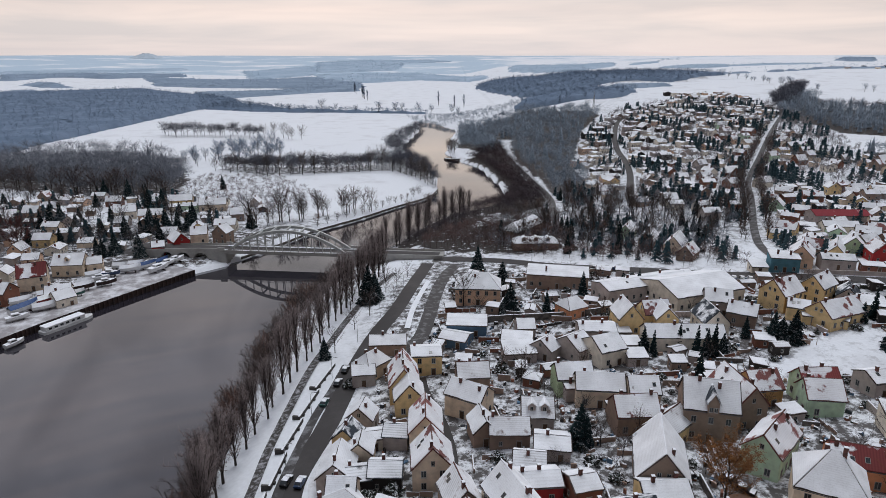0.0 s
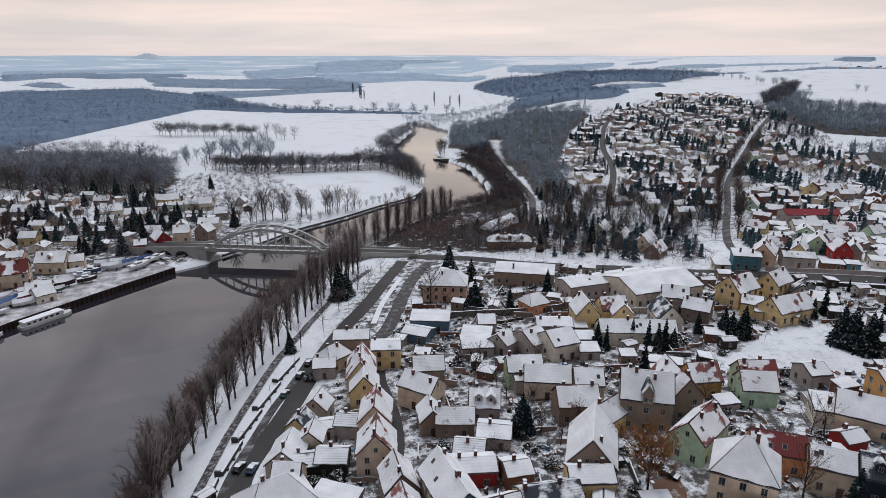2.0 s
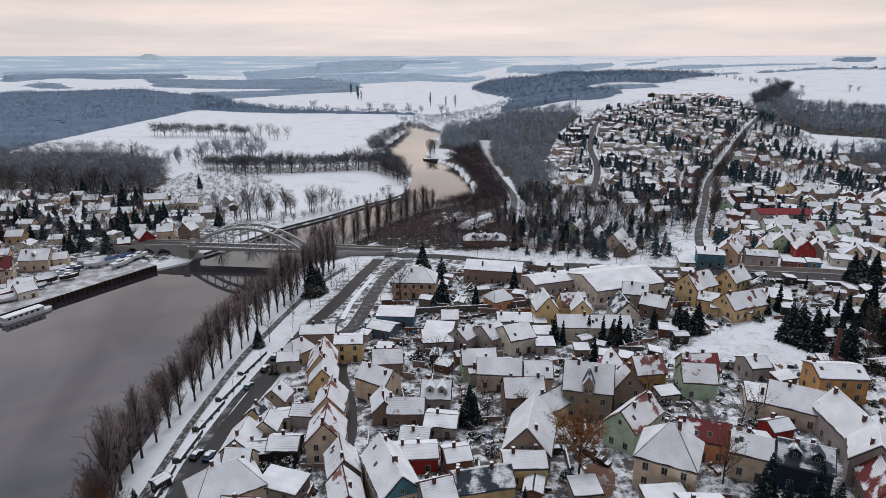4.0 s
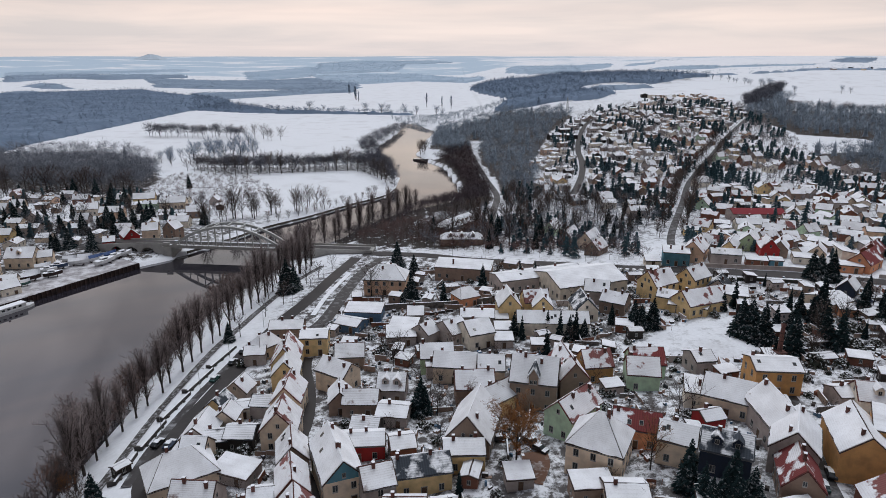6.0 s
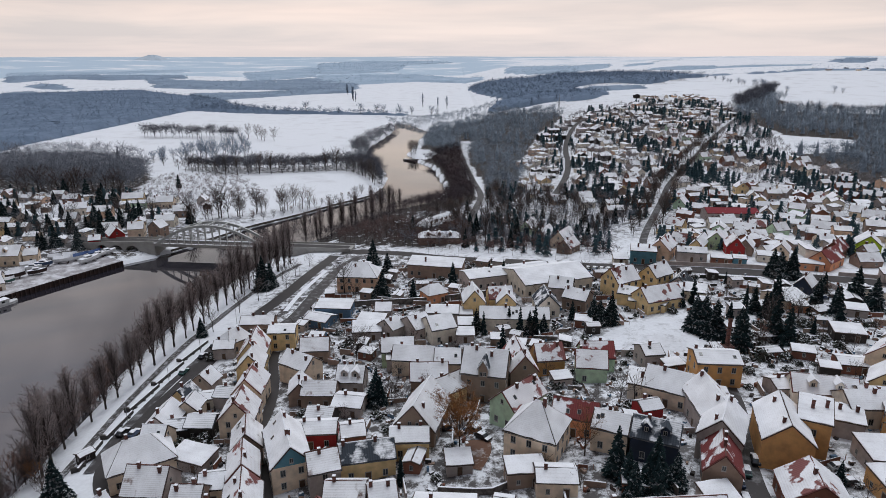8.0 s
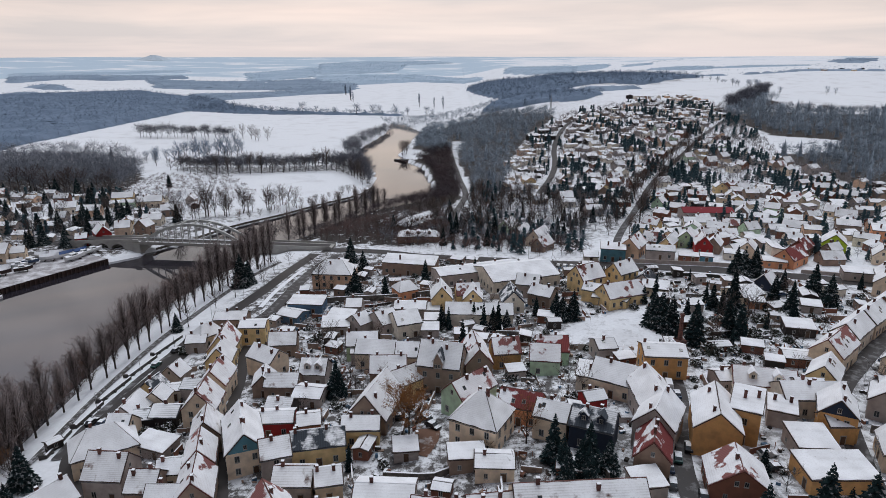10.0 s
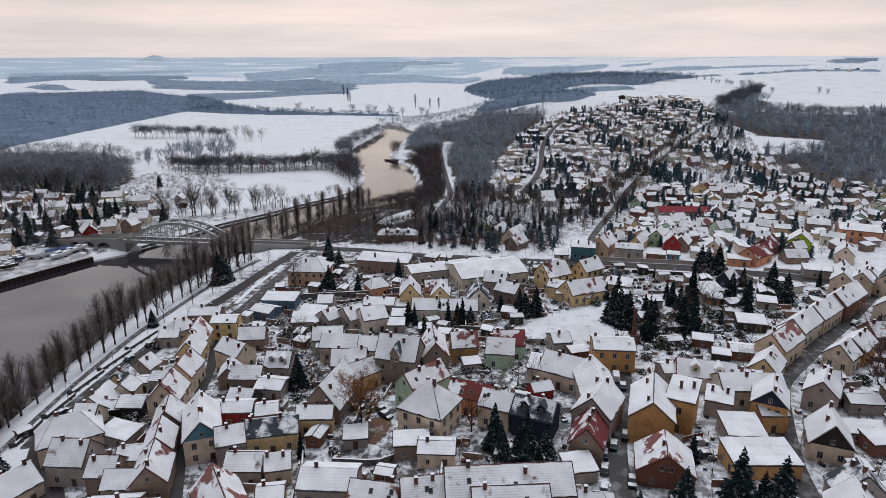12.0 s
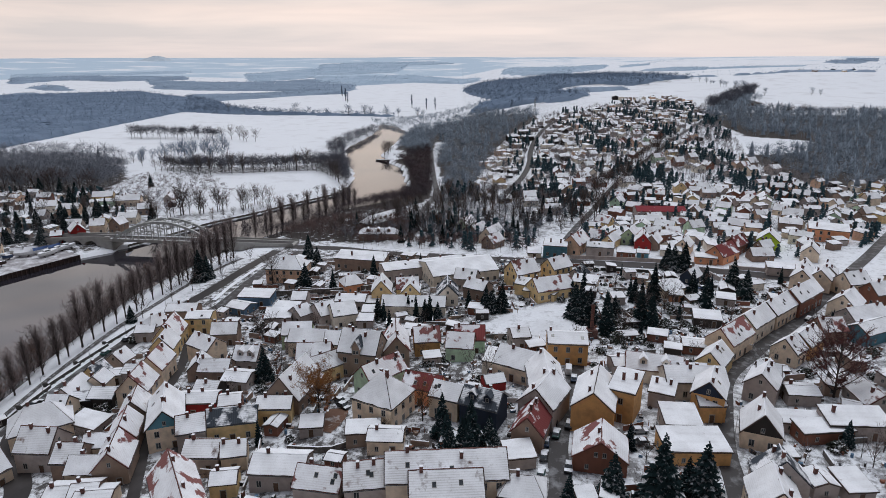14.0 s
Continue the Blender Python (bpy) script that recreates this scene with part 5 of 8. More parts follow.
def house(x, y, rot, l, w, eave, pitch, wall, roof, hip=0.0, chim=1, dorm=0, gable="", detail=2, sky=0, name="", label="", base=None, tall=0):
    """A house whose ridge runs along its own x axis: walls with gables, a roof of two or four slopes, windows, door, chimneys."""
    small = eave < 4.2
    name = name or ("shed" if small else "house")
    root = new(name)
    z0 = gz(x, y) if base is None else base
    root.matrix_basis = pose(x, y, z0, 0, 0, rot)
    TAKEN.append((x, y, math.cos(radians(rot)), math.sin(radians(rot)), l / 2, w / 2))
    rise = w / 2 * math.tan(radians(pitch))
    hl, hw = l / 2, w / 2
    inset = hip * hw
    s = Shape()
    zt = eave + rise
    if hip or pitch < 14:
        s.box(-hl, hl, -hw, hw, -2.5, eave)
    else:
        prof = [(-hw, -2.5), (hw, -2.5), (hw, eave), (0, zt - 0.05), (-hw, eave)]
        vs = [(sx * hl, p, q) for sx in (-1, 1) for p, q in prof]
        s.add(vs, [(1, 0, 5, 6), (2, 1, 6, 7), (0, 4, 9, 5)], 0)
        s.add(vs, [(0, 1, 2, 4), (6, 5, 9, 7)], 0)
        s.add(vs, [(4, 2, 3), (7, 9, 8)], 1 if gable else 0)
    piece("wall", s.mesh("wall", [wall, gable or wall]), root)
    r = Shape()
    o, t = 0.35, 0.18
    drop = o * math.tan(radians(pitch))
    if pitch < 14:
        # a low roof pitched one way, with a snow blanket and a fascia
        hi = eave + w * math.tan(radians(pitch))
        r.add([(-hl - o, -hw - o, eave - 0.02), (hl + o, -hw - o, eave - 0.02), (hl + o, hw + o, hi + 0.1), (-hl - o, hw + o, hi + 0.1), (-hl - o, -hw - o, eave + 0.2), (hl + o, -hw - o, eave + 0.2), (hl + o, hw + o, hi + 0.3), (-hl - o, hw + o, hi + 0.3)],
              [(0, 3, 2, 1), (4, 5, 6, 7), (0, 1, 5, 4), (1, 2, 6, 5), (2, 3, 7, 6), (3, 0, 4, 7)], 1)
        snow_sheet(r, (-hl - o, -hw - o, eave + 0.2), (hl + o, -hw - o, eave + 0.2), (hl + o, hw + o, hi + 0.3), (-hl - o, hw + o, hi + 0.3), random.Random(int(x * 31 + y * 17)))
        s2 = Shape().add([(-hl, -hw, eave), (hl, -hw, eave), (hl, hw, eave), (-hl, hw, eave), (hl, hw, hi + 0.05), (-hl, hw, hi + 0.05)], [(3, 2, 4, 5), (0, 3, 5), (1, 4, 2)])
        piece("parapet", s2.mesh("parapet", wall), root)
        zt = hi
    else:
        e = eave - drop
        xe, xr = hl + o, hl + (o if not hip else 0) - inset
        for a, b, c, d in (((-xe, -hw - o, e + t), (xe, -hw - o, e + t), (xr, 0, zt + t), (-xr, 0, zt + t)), ((xe, hw + o, e + t), (-xe, hw + o, e + t), (-xr, 0, zt + t), (xr, 0, zt + t))):
            slab(r, a, b, c, d, t, 1)
            snow_sheet(r, a, b, c, d, random.Random(int(x * 31 + y * 17 + a[0])), 0.12 if hip else 0.22)
        if hip:
            for q in (1, -1):
                a, b, c = Vector((q * xe, -q * (hw + o), e + t)), Vector((q * xe, q * (hw + o), e + t)), Vector((q * xr, 0, zt + t))
                r.add([a, b, c, a - Vector((0, 0, t)), b - Vector((0, 0, t)), c - Vector((0, 0, t))], [(0, 1, 2), (5, 4, 3), (0, 3, 4, 1)], 1)
                mid = (a + b + c) / 3
                up = (b - a).cross(c - a).normalized() * 0.11
                top = [mid.lerp(v, 0.955) + up for v in (a, b, c)]
                r.add(top + [v - up for v in top], [(0, 1, 2), (0, 3, 4, 1), (1, 4, 5, 2), (2, 5, 3, 0)], 0)
    roof_ob = piece("roof", r.mesh("roof", [roof, TILE_OF.get(roof, "tile_brown")]), root)
    if pitch >= 14 and detail > 1 and not small:
        rc = Shape()
        xr = hl + 0.3 - inset
        rc.tube([(-xr, 0, zt + t), (xr, 0, zt + t)], [0.14, 0.14], 6)
        piece("ridge", rc.mesh("ridge", "chimney" if roof in ("r_red", "r_bare", "r_thin") else "snow"), roof_ob)
        for q in (-1, 1):
            gt = Shape().tube([(-hl - 0.3, q * (hw + o + 0.06), eave - drop + 0.05), (hl + 0.3, q * (hw + o + 0.06), eave - drop + 0.05)], [0.08, 0.08], 5)
            piece("gutter", gt.mesh("gutter", "zinc"), roof_ob)
    rng = random.Random(int(x * 13 + y * 7 + l * 3))
    c_, s_ = math.cos(radians(rot)), math.sin(radians(rot))
    rows_ = max(1, int((eave + 0.2) / 3.1))
    # walls: normal direction in own axes, half length, offset
    if detail:
        first = True
        for nx_, ny_, length, off, turn in ((0, -1, l, hw, 180), (0, 1, l, hw, 0), (1, 0, w, hl, -90), (-1, 0, w, hl, 90)):
            wx, wy = nx_ * c_ - ny_ * s_, nx_ * s_ + ny_ * c_
            tx, ty = 45 - x, -30 - y
            if (wx * tx + wy * ty) / math.hypot(tx, ty) < 0.1:
                continue
            n = max(1, int((length - 1.0) / (2.9 if detail > 1 else 3.4)))
            if small:
                n = min(n, 2)
            for row in range(rows_):
                zz = 0.95 + row * (eave - 0.2) / rows_
                for k in range(n):
                    u = (k + 0.5) / n * (length - 0.8) - (length - 0.8) / 2
                    if rng.random() < 0.10:
                        continue
                    if first and row == 0 and k == n // 2 and detail > 1:
                        piece("door", DOOR, root, pose(nx_ * off + ny_ * u * -1, ny_ * off + nx_ * u, 0.05, 0, 0, turn))
                        first = False
                        continue
                    piece("window", WIN if not small else WIN_S, root, pose(nx_ * off + ny_ * u * -1, ny_ * off + nx_ * u, zz, 0, 0, turn))
            if nx_ and not hip and pitch > 34 and w > 6.5:
                for u in ((-0.9, 0.9) if w > 9 else (0,)):
                    piece("window", WIN_S, root, pose(nx_ * off, nx_ * u, eave + 0.6, 0, 0, turn))
    extra = (not small and detail > 1 and rng.random() < 0.55)
    if detail > 1 and not small and not sky and not dorm and rng.random() < 0.4:
        sky = rng.choice((1, 2))
    for k in range(chim + extra):
        u = (rng.uniform(0.1, 0.4) if k % 2 else rng.uniform(-0.42, -0.05)) * l * (1 - 0.6 * hip)
        v = rng.uniform(-0.18, 0.18) * w
        zc = (zt - abs(v) * math.tan(radians(pitch))) if pitch >= 14 else zt
        piece("chimney", CHIM, root, pose(u, v, zc + 0.35, 0, 0, 0))
    if pitch >= 14 and sky:
        for k in range(sky):
            q = -1 if (-s_ * 0 + c_ * 1) > 0 else 1
            u, f = rng.uniform(-0.38, 0.38) * l, rng.uniform(0.35, 0.7)
            piece("skylight", SKYL, roof_ob, Matrix.Translation((u, q * hw * f, zt - rise * f + t + 0.02)) @ Matrix.Rotation(radians(pitch) * (-1 if q > 0 else 1), 4, "X"))
    for k in range(dorm):
        q = -1 if c_ > 0 else 1
        u = ((k + 0.5) / dorm - 0.5) * l * 0.8
        v0, zb = q * hw * 0.72, zt - rise * 0.72
        dm = new("dormer")
        dm.parent = root
        dm.matrix_basis = Matrix.Translation((u, v0, zb)) @ Matrix.Rotation(0 if q < 0 else math.pi, 4, "Z")
        ds = Shape().add([(-0.9, 0, -0.2), (0.9, 0, -0.2), (0.9, 0, 1.5), (0, 0, 2.3), (-0.9, 0, 1.5), (-0.9, 3.2, -0.2), (0.9, 3.2, -0.2), (0.9, 3.2, 1.5), (0, 3.2, 2.3), (-0.9, 3.2, 1.5)], [(0, 1, 2, 3, 4), (1, 6, 7, 2), (5, 0, 4, 9)])
        piece("dormer_wall", ds.mesh("dormer_wall", wall), dm)
        dr = Shape()
        slab(dr, (-1.15, -0.3, 1.45), (0, -0.3, 2.5), (0, 3.4, 2.5), (-1.15, 3.4, 1.45), -0.16)
        slab(dr, (1.15, 3.4, 1.45), (0, 3.4, 2.5), (0, -0.3, 2.5), (1.15, -0.3, 1.45), -0.16)
        piece("dormer_roof", dr.mesh("dormer_roof", roof), dm)
        piece("window", WIN_S, dm, pose(0, 0, 0.25, 0, 0, 180))
    lab = label or (WALL_WORD[wall] + (" outbuilding with " if small else " house with ") + ROOF_WORD[roof])
    return tagged(root, lab, "shed" if small else "house", "outbuildings" if small else "town houses")


# ---- the town's houses, street by street ----
house(-13.1, 91.3, -3, 9.0, 8.8, 5.6, 45, "grey", "r_thin")
house(-3, 86.9, -1, 6.5, 7.6, 4.4, 40, "brown", "r_thin")
house(3.4, 82.1, 1, 7.2, 6.7, 4.0, 40, "cream", "r_snow")
house(9.2, 84.0, 105, 10.6, 7.6, 4.8, 48, "stone", "r_red")
house(5.8, 95.4, 106, 9.6, 6.7, 5.2, 48, "brown", "r_red")
house(3.4, 105.7, 106, 8.7, 6.8, 5.7, 48, "stone", "r_thin")
house(-2.4, 118.6, 94, 9, 8.7, 6.1, 48, "cream", "r_red", sky=2)
house(-4.2, 133.7, 92, 10.7, 7.7, 5.8, 48, "cream", "r_red")
house(-9.1, 150, 97, 8.8, 7.7, 4.9, 48, "yellow", "r_snow")
house(-11.0, 158.6, 96, 12.8, 8, 5.3, 52, "yellow", "r_red")
house(-23.1, 166.1, 8, 6.6, 6.9, 3.8, 25, "grey", "r_snow")
house(-21.2, 170.3, 52, 8.9, 6.9, 4.4, 42, "cream", "r_snow", hip=0.7)
house(-17.6, 185.2, 4, 11.5, 7.8, 3.9, 25, "brown", "r_snow", chim=2)
house(-5.1, 171.3, 5, 8.9, 7.7, 6.2, 16, "yellow", "r_snow")
house(6.8, 146.2, -31, 10.3, 7.7, 5.8, 38, "cream", "r_snow")
house(8.2, 160, 6, 8.8, 6.8, 4.4, 42, "stone", "r_thin", chim=2)
house(15.6, 131.4, -1, 9.3, 6.8, 3.9, 38, "brown", "r_thin")
house(9.5, 133.6, 100, 7.8, 6.0, 3.9, 45, "brown", "r_snow")
house(23.3, 138.8, -4, 7.7, 7.9, 3.9, 40, "grey", "r_thin", dorm=2)
house(17.8, 110.6, 5, 12.2, 6.7, 4.3, 22, "red", "r_snow")
house(28.1, 108.8, 13, 5.7, 6.6, 3.8, 22, "brick", "r_snow")
house(18.7, 117.8, -8, 6.9, 6.7, 3.7, 30, "dark", "r_thin")
house(24.8, 125.2, -8, 8.0, 7.6, 3.2, 18, "grey", "r_snow")
house(14.5, 99.8, 112, 15.7, 8.6, 6.5, 46, "cream", "r_snow", gable="teal", chim=3, sky=2)
house(23.9, 93.3, 20, 6.6, 7.8, 6.0, 36, "grey", "r_thin")
house(33.0, 97.1, 13, 12, 7.5, 5.1, 34, "yellow", "r_slate", chim=2)
house(42.2, 103.0, 3, 9, 6.6, 4.7, 28, "yellow", "r_snow")
house(44.8, 112.4, 76, 14.9, 10.1, 4.9, 50, "stone", "r_snow", name="barn")
house(50.7, 125.6, 42, 9.5, 6.6, 5.1, 45, "yellow", "r_thin")
house(45.6, 134, 4, 10.2, 7.9, 5.2, 42, "brown", "r_red")
house(35.2, 151.5, 7, 6.5, 6.0, 3.7, 10, "grey", "r_snow")
house(35.1, 155, 5, 9.8, 7.7, 5.2, 38, "green", "r_snow")
house(40.7, 148, -6, 12.2, 7.7, 5.2, 38, "cream", "r_snow")
house(50.8, 144.7, -2, 7.5, 7.6, 5.2, 38, "cream", "r_snow")
house(61.2, 129.8, -13, 11.8, 10.1, 8.2, 46, "stone", "r_snow", chim=3, name="town_hall")
house(70.7, 135.9, 97, 13.3, 7.5, 6.8, 50, "stone", "r_red")
house(79.6, 143, 9, 8.0, 7.8, 5.2, 42, "ochre", "r_red")
house(93.4, 142.6, 1, 9.3, 7.5, 5.1, 42, "mint", "r_bare")
house(90.6, 135.8, -7, 8.3, 7.7, 5.1, 42, "mint", "r_red")
house(68.4, 114.8, 46, 12.7, 7.6, 5.9, 45, "mint", "r_red", chim=2)
house(71.1, 99.2, -27, 11.6, 11, 6.8, 46, "cream", "r_snow", hip=0.95, name="villa")
house(81.0, 106.9, -18, 10.1, 7.2, 4.9, 38, "salmon", "r_bare")
house(87.6, 99.5, -24, 7.7, 7.2, 5.7, 36, "cream", "r_snow", sky=2)
house(96.2, 95.7, -24, 9.6, 7.5, 5.8, 40, "navy", "r_slate", dorm=2)
house(107, 119.4, -30, 11.6, 9.8, 4.6, 36, "cream", "r_snow")
house(112.8, 108.3, 89, 13.8, 9.0, 5.8, 44, "grey", "r_snow", sky=3)
house(111.3, 97.8, 61, 12.0, 9.0, 6.2, 44, "grey", "r_snow")
house(107.3, 88.2, 71, 11.0, 7.3, 4.6, 48, "brown", "r_bare")
house(123.7, 97.1, 73, 14.9, 9.9, 6.8, 40, "ochre", "r_snow", detail=0, chim=2)
house(131.5, 99.2, -28, 6.4, 9.1, 8.4, 10, "ochre", "r_snow")
house(121.4, 79.5, 77, 9.5, 11.5, 3.6, 36, "brick", "r_red")
house(121.9, 129.7, -4, 11.4, 9.1, 6.7, 20, "ochre", "r_snow", name="brewery")
house(109.2, 144.3, 10, 5.7, 7.5, 4.3, 25, "grey", "r_snow")
house(101.5, 122.9, -17, 7.8, 7.3, 4.1, 8, "white", "r_snow")
house(99.4, 112.3, 17, 5.5, 4.9, 2.6, 30, "red", "r_snow")
house(136.7, 122.2, 6, 6.9, 6.5, 3.1, 20, "grey", "r_snow")
house(144.1, 118.1, -13, 14.8, 7.7, 4, 40, "white", "r_red", dorm=2)
house(152.9, 113.3, -4, 6.9, 7.4, 4.7, 30, "grey", "r_snow")
house(152, 110, -1, 15.6, 8.4, 5.1, 32, "white", "r_snow")
house(152.9, 100.6, 63, 9.4, 7.7, 6.7, 44, "ochre", "r_snow", gable="navy")
house(151.8, 98, 1, 6.5, 5.8, 4.7, 28, "ochre", "r_snow", chim=0)
house(143.1, 92.6, -4, 8.3, 8.4, 3.5, 6, "grey", "r_snow", chim=0)
house(142.5, 82.1, 1, 14, 8.4, 3.5, 6, "ochre", "r_snow", chim=0)
house(142.6, 104.6, -24, 6.2, 6.5, 4.2, 8, "grey", "r_snow")
house(162.3, 122, 53, 10.3, 7.4, 4.2, 44, "yellow", "r_snow")
house(171.4, 134.3, 43, 13.9, 8.5, 5.6, 44, "cream", "r_red", sky=2)
house(184.2, 147.6, 43, 14.7, 7.8, 5.1, 42, "white", "r_snow")
house(196.1, 158, 42, 15.8, 7.8, 5.2, 42, "cream", "r_snow", sky=2)
house(209.6, 168.9, 41, 18.7, 7.9, 5.7, 42, "brick", "r_snow")
house(186.3, 128.7, 42, 7.1, 7.5, 4.3, 44, "cream", "r_snow")
house(172.4, 111.9, -19, 5.7, 7.5, 4.3, 42, "cream", "r_snow", gable="navy")
house(169.9, 108.4, 55, 10.4, 7.7, 5.1, 42, "grey", "r_snow")
house(178.4, 106.3, -5, 7.9, 6.6, 3.1, 16, "grey", "r_snow")
house(160.3, 88.2, 68, 9.9, 8.5, 4.2, 50, "cream", "r_snow", gable="dark")
house(171.7, 93, -7, 12.4, 5.0, 2.6, 8, "grey", "r_snow", chim=0)
house(175, 89, 7, 12.4, 5.0, 3.0, 8, "brick", "r_snow", chim=0)
house(183.3, 91.2, -2, 14.1, 6.6, 3.8, 12, "grey", "r_snow")
house(155, 68.6, 78, 5.6, 10.0, 5.1, 44, "grey", "r_slate")
house(150.8, 61.5, 76, 9.6, 9.2, 5.0, 44, "cream", "r_snow")
house(164.1, 70, -88, 5.6, 5.0, 3.1, 20, "grey", "r_snow")
house(170.5, 69.6, 5, 5.8, 6.6, 2.5, 8, "grey", "r_snow", chim=0)
house(220.6, 188.6, 55, 8.7, 7.6, 5.2, 42, "cream", "r_snow")
house(227.4, 188.5, 54, 8.7, 7.6, 5.2, 42, "cream", "r_snow")
house(236, 183.4, 17, 9.6, 7.9, 5.2, 42, "cream", "r_snow", sky=2)
house(221.6, 161.9, 45, 10.8, 8.7, 5.2, 42, "cream", "r_snow")
house(219.1, 144, 27, 14.2, 7.9, 3.9, 30, "teal", "r_snow")
house(194.1, 135, 43, 11.1, 7.5, 4.3, 40, "ochre", "r_snow")
house(205.5, 143.4, 8, 8.0, 7.6, 4.3, 40, "brown", "r_red")
house(240.7, 173.3, 15, 12.2, 7.9, 5.2, 40, "brick", "r_snow")
house(222, 153.6, 20, 14.9, 7.6, 4.3, 38, "grey", "r_snow")
house(50.8, 77.2, -2, 12.0, 9.1, 4.2, 24, "grey", "r_snow")
house(61.6, 69.3, -9, 9.8, 7.6, 5.0, 38, "grey", "r_red", sky=3)
house(71.2, 67.3, 9, 8.7, 8.3, 6.3, 40, "grey", "r_thin")
house(87.5, 68.2, 5, 24.3, 9.7, 6.6, 38, "cream", "r_thin")
house(87.6, 63.8, 5, 14.3, 8.9, 5.7, 36, "grey", "r_thin", sky=2)
house(102.9, 65.2, -8, 8.8, 7.2, 4.1, 36, "cream", "r_snow", hip=0.6)
house(103.4, 79, 11, 6.4, 5.7, 2.8, 8, "grey", "r_snow", chim=0)
house(53.5, 95, 7, 5.6, 4.9, 2.6, 8, "grey", "r_snow", chim=0)
house(73.2, 86.1, -2, 8.2, 6.4, 3.5, 20, "cream", "r_snow")
house(67.3, 89.2, 6, 8.0, 4.9, 3.5, 8, "stone", "r_snow", chim=0)
house(32, 66.7, 122, 18.9, 9.3, 6.0, 46, "cream", "r_red")
house(30.4, 85, 1, 8.3, 7.5, 4.3, 32, "grey", "r_thin")
house(37.8, 84.1, 14, 5.6, 6.6, 4.2, 32, "cream", "r_snow")
house(38.9, 74.4, 10, 5.6, 5.8, 3.6, 25, "yellow", "r_snow")
house(2.5, 73.6, 5, 5.8, 6.8, 3.7, 18, "grey", "r_snow")
house(8.2, 73.7, 8, 5.8, 6.7, 3.8, 22, "brown", "r_thin")
house(11.2, 71.7, 8, 7.8, 6.7, 3.6, 14, "cream", "r_snow")
house(0.2, 92.8, 11, 6.1, 6.8, 3.9, 30, "cream", "r_snow")
house(-21.8, 103.6, 33, 14.7, 10.5, 4.9, 42, "cream", "r_snow", hip=0.85)
house(-20.7, 110.6, -2, 5.9, 7.7, 4.9, 42, "cream", "r_snow")
house(-23.4, 121, 89, 9.9, 7.8, 3.9, 42, "grey", "r_snow")
house(-22.8, 132.7, 79, 5.9, 6.1, 4.4, 42, "yellow", "r_slate")
house(-19.1, 127.3, 89, 5.9, 6.1, 3.9, 42, "cream", "r_snow")
house(-20.5, 142.1, 80, 5.9, 6.9, 3.9, 42, "grey", "r_snow")
house(-12.5, 118.9, -1, 7.2, 6.8, 3.7, 28, "dark", "r_grey")
house(-18.7, 118, 9, 5.9, 6.1, 3.7, 25, "dark", "r_grey")
house(-16.6, 133.5, 12, 5.9, 5.2, 3.2, 15, "white", "r_snow", chim=0)
house(-11.1, 133.7, -6, 5.9, 6.1, 3.7, 28, "grey", "r_grey")
house(-9.7, 105.2, -19, 9.8, 6.0, 2.6, 8, "grey", "r_snow", chim=0)
house(13.3, 225.5, -4, 16.6, 12.2, 6.4, 36, "pink", "r_snow", hip=0.8, chim=2, name="villa")
house(45, 235.6, -11, 23.5, 8.7, 5.2, 10, "brown", "r_snow")
house(8, 196.2, -4, 13.2, 7.7, 3.9, 6, "blue", "r_snow", chim=0)
house(4.2, 188.1, -23, 9.1, 7.7, 2.7, 18, "blue", "r_snow", chim=0)
house(26.9, 191.9, 1, 5.8, 8.0, 3.7, 26, "grey", "r_snow")
house(23.4, 183.9, -9, 9.5, 6.0, 2.7, 8, "grey", "r_snow", chim=0)
house(22.9, 174.6, 6, 9.6, 6.8, 3.2, 12, "grey", "r_snow", chim=0)
house(31, 175.4, 50, 5.8, 7.7, 3.7, 36, "grey", "r_snow")
house(39.7, 175.4, 38, 7.3, 10.4, 3.9, 32, "grey", "r_snow")
house(47.5, 171.3, 23, 8.7, 10.4, 5.2, 30, "white", "r_snow")
house(48.5, 185.3, -2, 11.5, 8.0, 4.4, 18, "grey", "r_snow")
house(44.8, 205.9, 29, 8.0, 8.0, 3.7, 36, "salmon", "r_snow", hip=0.5)
house(59.6, 191.2, 94, 9.7, 7.6, 5.7, 50, "yellow", "r_snow")
house(69.4, 194.1, 8, 8.8, 7.6, 5.2, 42, "yellow", "r_red")
house(71.3, 190, 89, 8.7, 6.8, 5.2, 46, "yellow", "r_snow")
house(73.2, 178, -2, 23.6, 7.9, 4.0, 36, "white", "r_snow", sky=3)
house(56.2, 185.4, 1, 5.8, 5.1, 2.7, 8, "grey", "r_snow", chim=0)
house(56.9, 176.4, 1, 5.8, 5.1, 2.7, 8, "grey", "r_snow", chim=0)
house(56.3, 168.2, 1, 5.8, 5.1, 2.7, 8, "grey", "r_snow", chim=0)
house(73.8, 221.7, 21, 36.6, 11.1, 5.2, 14, "grey", "r_snow")
house(89.5, 215.3, 20, 28.9, 21.1, 5.2, 16, "white", "r_snow", chim=0, name="workshop_hall")
house(85.5, 188, 92, 10.6, 7.9, 4.3, 46, "white", "r_slate")
house(93.1, 201.1, -16, 8.7, 7.9, 5.2, 38, "grey", "r_snow")
house(97.4, 191.4, -31, 8.8, 7.9, 4.3, 34, "stone", "r_snow")
house(115.5, 202.9, 30, 10.9, 9.4, 6.0, 44, "yellow", "r_red", chim=2)
house(130, 206.4, 37, 10.4, 7.8, 6.0, 44, "yellow", "r_snow")
house(116.1, 193, -26, 6.5, 6.7, 4.3, 30, "yellow", "r_snow")
